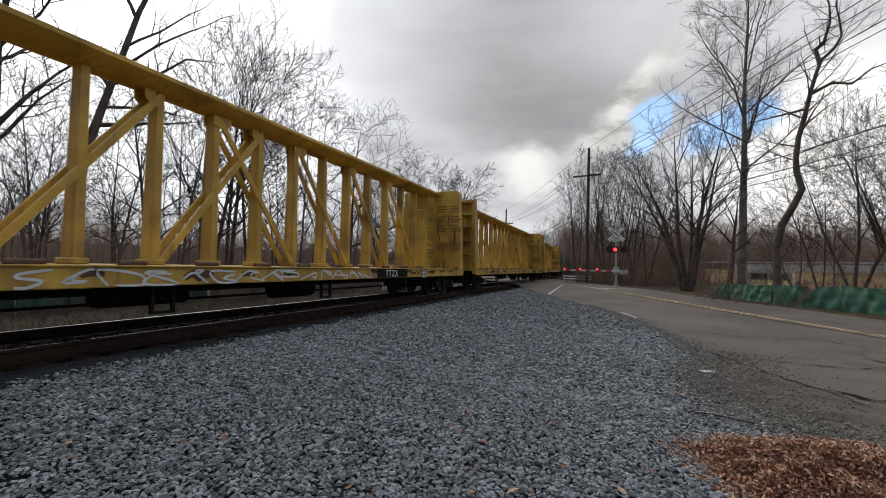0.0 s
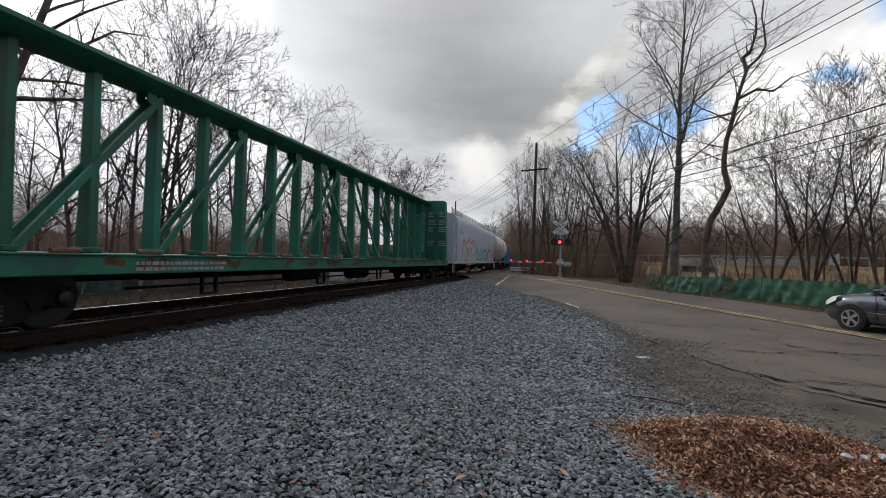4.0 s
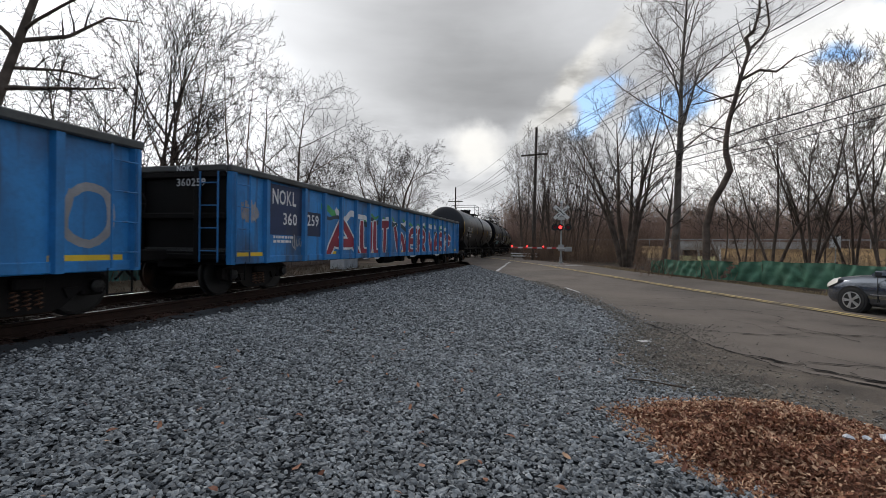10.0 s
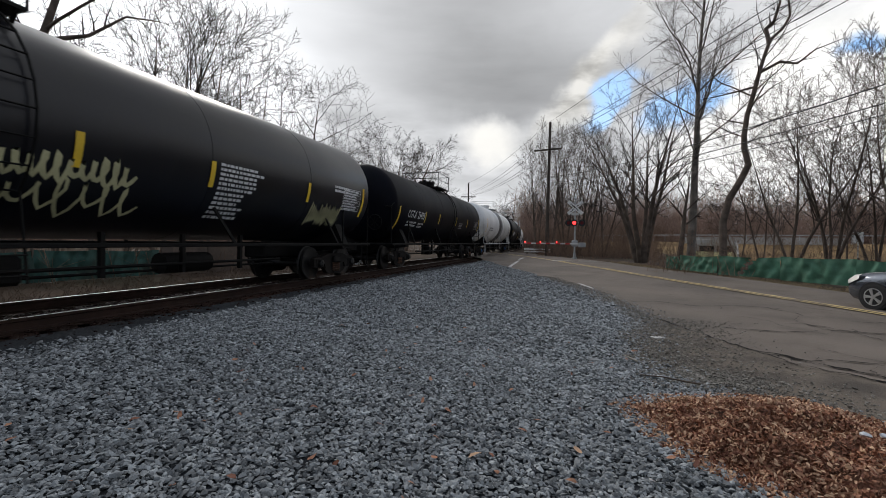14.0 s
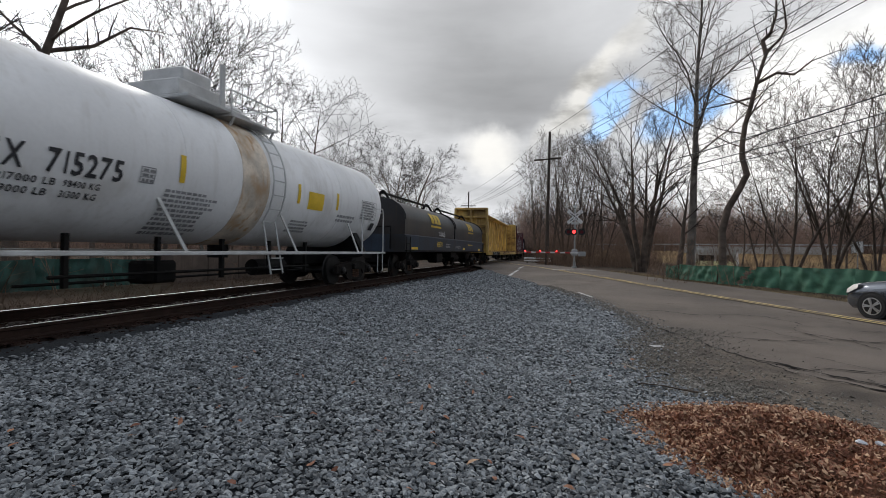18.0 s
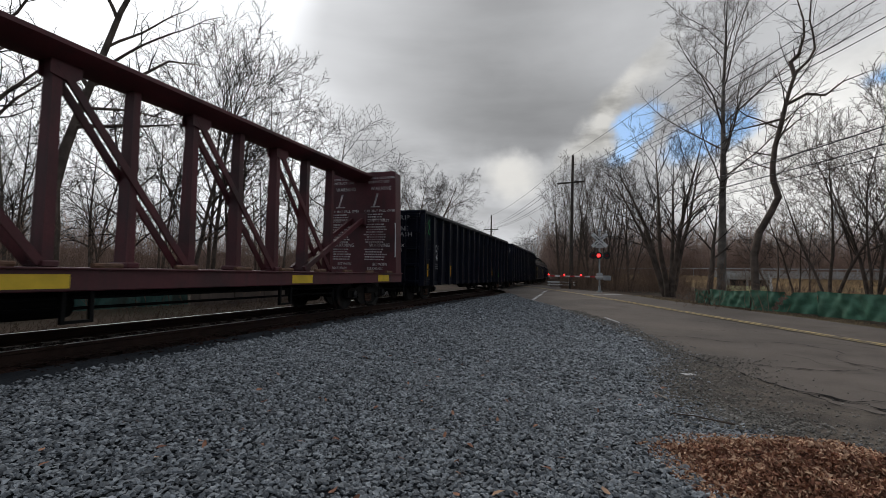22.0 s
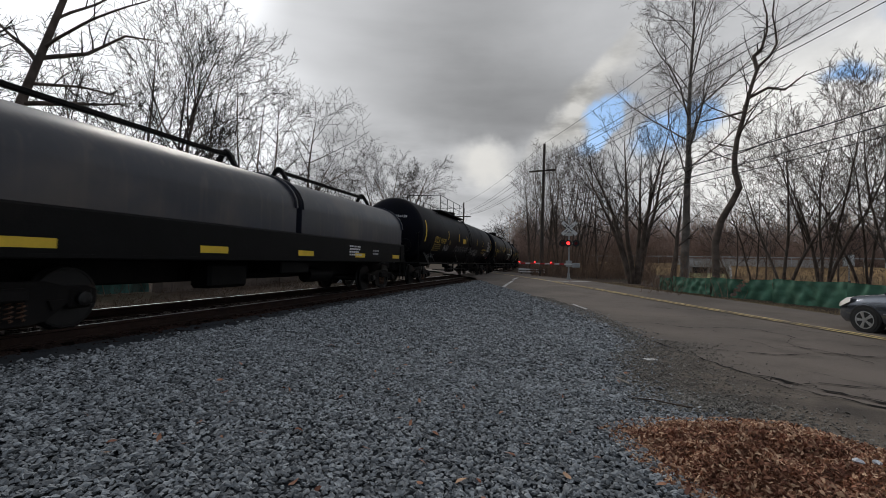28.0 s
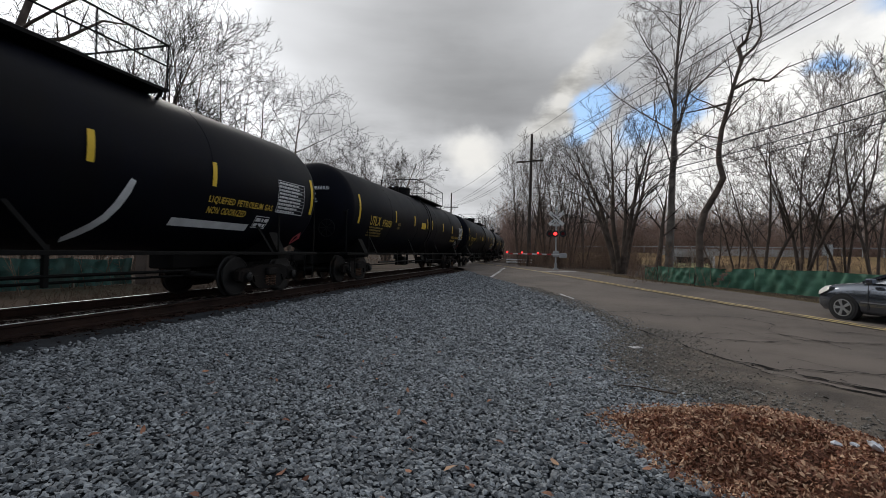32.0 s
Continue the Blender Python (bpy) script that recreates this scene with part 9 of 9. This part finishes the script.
# ---- the waiting car ----
def sedan():
    paint = mat("metallic_grey_car", (0.150, 0.165, 0.190), .14, .75, .06, 1, 60, .02)
    # pale metallic colour gives the windows a bright sky reflection
    glass = mat("sky_bright_car_glass", (0.62, 0.64, 0.66), .06, .9, .05)
    rubber = mat("tyre_rubber", (0.016, 0.016, 0.017), .85, 0, .2)
    alloy = mat("alloy_wheel", (0.62, 0.63, 0.64), .3, .8, .08)
    chrome = mat("chrome_trim", (0.75, 0.75, 0.76), .12, 1, .03)
    lamp = mat("headlamp_lens", (0.86, 0.82, 0.76), .2, 0, .05)
    fx, fy = -.45, .893
    yaw = math.degrees(math.atan2(-fx, fy))
    ax, ay = 7.45 + .69, 14.35 + .35
    C = empty("sedan", "dark grey four-door sedan waiting in the road", "car", at=pose(ax - fx * 1.37, ay - fy * 1.37, road_z(8.5, 13.5) + .012, 0, 0, yaw))
    # y forward, x right; stations from nose to tail: y, half width, floor, hood or belt height
    st = [(2.20, .52, .38, .62), (2.15, .70, .26, .74), (2.02, .82, .22, .84), (1.72, .88, .20, .92), (1.2, .90, .20, .98), (.85, .905, .20, 1.0), (.2, .91, .20, 1.0), (-.8, .91, .20, 1.02),
          (-1.5, .90, .20, 1.04), (-2.0, .87, .22, 1.06), (-2.35, .78, .30, 1.02), (-2.44, .66, .40, .90)]
    s = Shape()
    for y, w, f, b in st:
        s.v += [(-w * .82, y, f), (-w * .97, y, f + .10), (-w, y, f + (b - f) * .45), (-w * .985, y, f + (b - f) * .72), (-w * .90, y, b - .04), (-w * .72, y, b), (0, y, b + .035),
                (w * .72, y, b), (w * .90, y, b - .04), (w * .985, y, f + (b - f) * .72), (w, y, f + (b - f) * .45), (w * .97, y, f + .10), (w * .82, y, f)]
    n = 13
    for i in range(len(st) - 1):
        for k in range(n):
            s.f.append((i * n + k, i * n + (k + 1) % n, (i + 1) * n + (k + 1) % n, (i + 1) * n + k))
    s.f += [tuple(range(n)), tuple(range(len(st) * n - 1, (len(st) - 1) * n - 1, -1))]
    body = part("body", s, paint, C, smooth_deg=60)
    cab = [(.98, .70, .99, .99), (.55, .70, 1.0, 1.22), (.10, .68, 1.0, 1.40), (-.35, .66, 1.02, 1.455), (-.9, .65, 1.03, 1.44), (-1.35, .66, 1.04, 1.34), (-1.85, .70, 1.05, 1.06)]
    g = Shape()
    for y, w, b, t in cab:
        g.v += [(-w - .12, y, b), (-w + .02, y, b + (t - b) * .75), (-w + .12, y, t), (0, y, t + .02), (w - .12, y, t), (w - .02, y, b + (t - b) * .75), (w + .12, y, b)]
    for i in range(len(cab) - 1):
        for k in range(6):
            g.f.append((i * 7 + k, i * 7 + k + 1, (i + 1) * 7 + k + 1, (i + 1) * 7 + k))
    part("greenhouse", g, glass, C, "glass cabin with the sky's reflection in its colour", smooth_deg=50)
    r = Shape()
    for y, w, b, t in cab[2:6]:
        r.v += [(-w + .10, y, t + .012), (0, y, t + .034), (w - .10, y, t + .012)]
    for i in range(3):
        for k in range(2):
            r.f.append((i * 3 + k, i * 3 + k + 1, (i + 1) * 3 + k + 1, (i + 1) * 3 + k))
    part("roof", r, paint, C, smooth_deg=60)
    for sg in (-1, 1):
        pl = Shape()
        pl.bar((sg * .80, .98, 1.0), (sg * .60, .12, 1.40), .06, .06)
        pl.bar((sg * .79, -.42, 1.02), (sg * .58, -.42, 1.44), .05, .09)
        pl.bar((sg * .80, -1.75, 1.05), (sg * .60, -1.1, 1.40), .06, .10)
        part("pillar", pl, paint, C)
        part("door_mirror", Shape().box(sg * .96 - .10, sg * .96 + .10, .62, .78, .98, 1.12, .03), paint, C)
        part("body_trim", Shape().box(sg * .905 - .015, sg * .905 + .015, -1.0, .95, .50, .53), chrome, C, "thin bright side moulding")
        for y in (-.25, -1.15):
            part("door_handle", Shape().box(sg * .90 - .02, sg * .90 + .02, y, y + .2, .82, .86, .01), chrome, C)
        for y in (.78, -.30, -1.35):
            part("door_gap", Shape().box(sg * .909 - .006, sg * .909 + .006, y, y + .012, .32, .97), rubber, C)
        hl = Shape()
        for y, x, z0, z1 in ((2.215, .50, .60, .68), (2.17, .68, .60, .73), (2.09, .79, .61, .79), (1.97, .85, .64, .85), (1.74, .893, .76, .90)):
            hl.v += [(sg * (x + .012), y, z0), (sg * x, y - .01, (z0 + z1) / 2 + .02), (sg * (x - .07), y - .05, z1)]
        hl.f = [(i * 3 + k, i * 3 + k + 1, i * 3 + k + 4, i * 3 + k + 3) for i in range(4) for k in range(2)]
        part("headlamp", hl, lamp, C, "clear headlamp", smooth_deg=60)
        part("tail_lamp", Shape().box(sg * .74 - .1, sg * .74 + .1, -2.44, -2.36, .78, .95, .02), RED_DIM, C)
        for y in (1.37, -1.37):
            part("wheel_arch", Shape().lathe_x([(sg * .70, .36), (sg * .912, .36)], 28, y, .34), rubber, C)
            t = part("tyre", Shape().lathe_x([(sg * .72, .22), (sg * .72, .30), (sg * .74, .325), (sg * .90, .325), (sg * .925, .30), (sg * .925, .225)], 32, y, .325), rubber, C)
            rim = Shape().lathe_x([(sg * .915, .225), (sg * .93, .222), (sg * .93, .20), (sg * .90, .195)], 32, y, .325)
            for k in range(5):
                for o in (-.12, .12):
                    a = 2 * math.pi * k / 5 + o
                    rim.bar((sg * .925, y + .04 * math.cos(a), .325 + .04 * math.sin(a)), (sg * .925, y + .205 * math.cos(a), .325 + .205 * math.sin(a)), .03, .035)
            rim.lathe_x([(sg * .91, .06), (sg * .94, .05)], 12, y, .325)
            part("rim", rim, alloy, t, "silver spoked alloy wheel")
    part("grille", Shape().box(-.42, .42, 2.15, 2.22, .52, .64, .02), SIGNAL_BLACK, C)
    part("bumper_intake", Shape().box(-.5, .5, 2.12, 2.19, .28, .38, .02), SIGNAL_BLACK, C)
    pp = Shape().box(-.16, .16, 2.205, 2.22, .44, .53, .005)
    part("number_plate", pp, REFLECT_W, C, "blank pale plate")


sedan()

# ---- leaf pile and litter by the road edge ----
LEAF = mat("dry_brown_leaves", (0.44, 0.215, 0.125), .8, 0, .3, 6, 40, .2, island=.95, low=(0.15, 0.052, 0.032))
LEAF_TAN = mat("dry_tan_leaves", (0.66, 0.44, 0.28), .8, 0, .3, 6, 40, .2, island=.8, low=(0.30, 0.15, 0.085))
PILE = [(.39, 4.92), (.74, 5.28), (1.5, 5.59), (2.26, 5.66), (2.72, 5.2), (3.1, 4.5), (3.2, 3.6), (2.6, 2.9), (1.8, 2.9), (1.21, 3.45), (.88, 3.77), (.62, 4.25)]
PCX, PCY = 1.75, 4.35


def pile_r(a):
    best = None
    for (x0, y0), (x1, y1) in zip(PILE, PILE[1:] + PILE[:1]):
        dx, dy = math.cos(a), math.sin(a)
        ex, ey = x1 - x0, y1 - y0
        det = dx * -ey + dy * ex
        if abs(det) < 1e-9:
            continue
        t = ((x0 - PCX) * -ey + (y0 - PCY) * ex) / det
        u = (dx * (y0 - PCY) - dy * (x0 - PCX)) / det
        if t > 0 and 0 <= u <= 1:
            best = t
    return best or 1.0


def pile_z(x, y):
    a = math.atan2(y - PCY, x - PCX)
    k = math.hypot(x - PCX, y - PCY) / pile_r(a)
    if k > 1.15:
        return ground_z(x, y)
    e = max(0.0, 1 - k)
    bump = .5 + .6 * noise.noise((x * 2.6, y * 2.6, 4)) + .25 * noise.noise((x * 6, y * 6, 9)) + .5 * math.exp(-((x - 1.25) ** 2 + (y - 3.95) ** 2) / .14)
    return max(ground_z(x, y), road_z(x, y) if x > road_edge_x(y) else -9) + .015 + .24 * smooth(0, .6, e) * bump


mound = Shape()
rings, spokes = 14, 48
for i in range(rings + 1):
    for k in range(spokes):
        a = 2 * math.pi * k / spokes
        rr = pile_r(a) * i / rings * 1.03
        x, y = PCX + math.cos(a) * rr, PCY + math.sin(a) * rr
        mound.v.append((x, y, pile_z(x, y) - .012))
mound.f = [(i * spokes + k, i * spokes + (k + 1) % spokes, (i + 1) * spokes + (k + 1) % spokes, (i + 1) * spokes + k) for i in range(rings) for k in range(spokes)]
thing("leaf_mound", mound, mat("packed_leaves", (0.17, 0.078, 0.045), .95, 0, .4, 5, 30, .8), "heap of dry brown leaves on the road edge", "leaf pile")


def leaves(count, pick, size, seed, zf, tilt=.7):
    r = np.random.default_rng(seed)
    base = np.array([(-1, 0, 0), (-.35, .42, .1), (.4, .36, .12), (1, 0, 0), (.4, -.36, .12), (-.35, -.42, .1)]) * np.array([1, .9, 1])
    pos = []
    while len(pos) < count:
        x, y = pick(r)
        if x is not None:
            pos.append((x, y, zf(x, y)))
    pos = np.array(pos)
    n = len(pos)
    v = np.repeat(base[None], n, 0)
    v[:, :, 2] *= r.uniform(-2.5, 3.5, n)[:, None]
    v *= r.uniform(.75, 1.25, (n, 6, 1))
    a, b, c = r.uniform(0, 6.28, n), r.normal(0, tilt, n), r.normal(0, tilt, n)
    def rot(v, i, j, t):
        ct, st = np.cos(t)[:, None], np.sin(t)[:, None]
        o = v.copy()
        o[:, :, i], o[:, :, j] = v[:, :, i] * ct - v[:, :, j] * st, v[:, :, i] * st + v[:, :, j] * ct
        return o
    v = rot(rot(rot(v, 1, 2, b), 0, 2, c), 0, 1, a)
    v = v * r.uniform(size[0], size[1], n)[:, None, None] + pos[:, None, :]
    f = (np.array([(0, 5, 1), (1, 5, 4), (1, 4, 2), (2, 4, 3)])[None] + 6 * np.arange(n)[:, None, None]).reshape(-1, 3)
    return v.reshape(-1, 3), f


def in_pile(r):
    a, k = r.uniform(0, 6.283), math.sqrt(r.random()) * 1.04
    rr = pile_r(a) * k
    return PCX + math.cos(a) * rr, PCY + math.sin(a) * rr


v1, f1 = leaves(26000, in_pile, (.013, .030), 3, lambda x, y: pile_z(x, y) + .012)
thing("dry_leaves", np_mesh("dry_leaves", v1, f1, LEAF), None, "dry curled brown leaves", "leaves", kind="stuff")
v1, f1 = leaves(5000, in_pile, (.013, .030), 5, lambda x, y: pile_z(x, y) + .024)
thing("dry_leaves", np_mesh("dry_leaves", v1, f1, LEAF_TAN), None, "pale tan dry leaves on the heap", "leaves", kind="stuff")
v1, f1 = leaves(140, lambda r: (r.uniform(-4, 2.6), r.uniform(1.8, 8)), (.03, .05), 8, lambda x, y: lot_z(x, y) + .04, .3)
thing("dry_leaves", np_mesh("dry_leaves", v1, f1, LEAF), None, "single dry leaves on the gravel", "leaves", kind="stuff")
for k, (x, y) in enumerate(((-3.1, 2.6), (-.68, 3.32), (.05, 3.68))):
    v1, f1 = leaves(1, lambda r: (x, y), (.055, .06), 20 + k, lambda a, b: lot_z(a, b) + .05, .2)
    thing("fallen_leaf", np_mesh("fallen_leaf", v1, f1, LEAF_TAN), None, "large curled tan leaf on the gravel", "leaf")
PLASTIC = mat("crumpled_plastic", (0.68, 0.70, 0.74), .35, 0, .12, 8, 40, .4)
for k, (x, y, s, lab) in enumerate(((2.22, 4.38, .034, "crumpled white plastic bottle on the leaves"), (2.32, 4.33, .03, "crushed white cup on the leaves"), (2.46, 4.34, .05, "scrap of white plastic bag on the leaves"))):
    sh = Shape()
    for i in range(5):
        for j in range(8):
            a, b = 2 * math.pi * j / 8, math.pi * i / 4
            q = 1 + .6 * noise.noise((i * 1.3 + k, j * 1.1, k * 2.0))
            sh.v.append((s * q * math.sin(b) * math.cos(a) * 1.3, s * q * math.sin(b) * math.sin(a), s * .55 * q * math.cos(b)))
    sh.f = [(i * 8 + j, i * 8 + (j + 1) % 8, (i + 1) * 8 + (j + 1) % 8, (i + 1) * 8 + j) for i in range(4) for j in range(8)]
    thing("litter", sh, PLASTIC, lab, "litter", at=pose(x, y, pile_z(x, y) + .05, 20 * k, 10, 40 * k))
thing("litter", Shape().box(-.11, .11, -.07, .07, 0, .012, .004), PAINT_W, "flat white scrap on the asphalt edge", "litter", at=pose(1.41, 8.7, road_z(1.4, 8.7) + .02, 2, 3, 30))
STICK = mat("bleached_stick", (0.36, 0.32, 0.27), .8, 0, .2)
thing("stick", Shape().tube([(-.16, 0, .02), (0, .02, .035), (.17, 0, .025)], .012, 6, .007), STICK, "short bleached stick on the gravel", "stick", at=pose(.76, 6.82, lot_z(.76, 6.82) + .03, 0, 0, 118))
thing("stick", Shape().tube([(-.3, 0, .02), (-.1, .03, .03), (.1, .0, .03), (.34, .04, .02)], .011, 6, .006), BARK, "dark twig on the gravel edge", "stick", at=pose(1.12, 5.93, lot_z(1.12, 5.93) + .03, 0, 0, 160))
thing("flat_stone", Shape().add([(-.15, -.1, 0), (.1, -.14, 0), (.18, .02, 0), (.05, .13, 0), (-.13, .1, 0), (-.12, -.08, .05), (.08, -.11, .06), (.14, .01, .05), (.04, .1, .06), (-.1, .08, .055)],
                                [(0, 4, 3, 2, 1), (5, 6, 7, 8, 9), (0, 1, 6, 5), (1, 2, 7, 6), (2, 3, 8, 7), (3, 4, 9, 8), (4, 0, 5, 9)]), STONE, "flat grey stone lying on the gravel", "stone", at=pose(.29, 6.66, lot_z(.29, 6.66) + .01) @ Matrix.Diagonal((.62, .62, .5, 1)))


# ---- what moves: the train along its track, its wheels on the rails ----
def car_pose(s, half):
    x0, y0, _ = track(s - half)
    x1, y1, _ = track(s + half)
    return pose((x0 + x1) / 2, (y0 + y1) / 2, RAIL_Z, 0, 0, math.degrees(math.atan2(-(x1 - x0), y1 - y0)))


def motions():
    times = [i * 1.0 for i in range(33)]
    for car, mid, half in TRAIN:
        walk(car, [(t, car_pose(mid - run(t), half)) for t in times])
    for ws, idx, w in WHEELSETS:
        mid = TRAIN[idx][1]
        rows = []
        base = pose(0, w, WHEEL_R)
        shown = [f / FPS for f in range(0, 32 * FPS + 1) if -10 < mid - run(f / FPS) < 34]
        if not shown:
            shown = [0.0]
        first = run(shown[0])
        keys = ([] if shown[0] == 0 else [0.0]) + shown + ([] if shown[-1] >= 32 else [32.0])
        for t in keys:
            d = min(max(run(t), first), run(shown[-1])) - first
            rows.append((t, base @ pose(0, 0, 0, math.degrees(d / WHEEL_R) % 360)))
        walk(ws, rows)


motions()
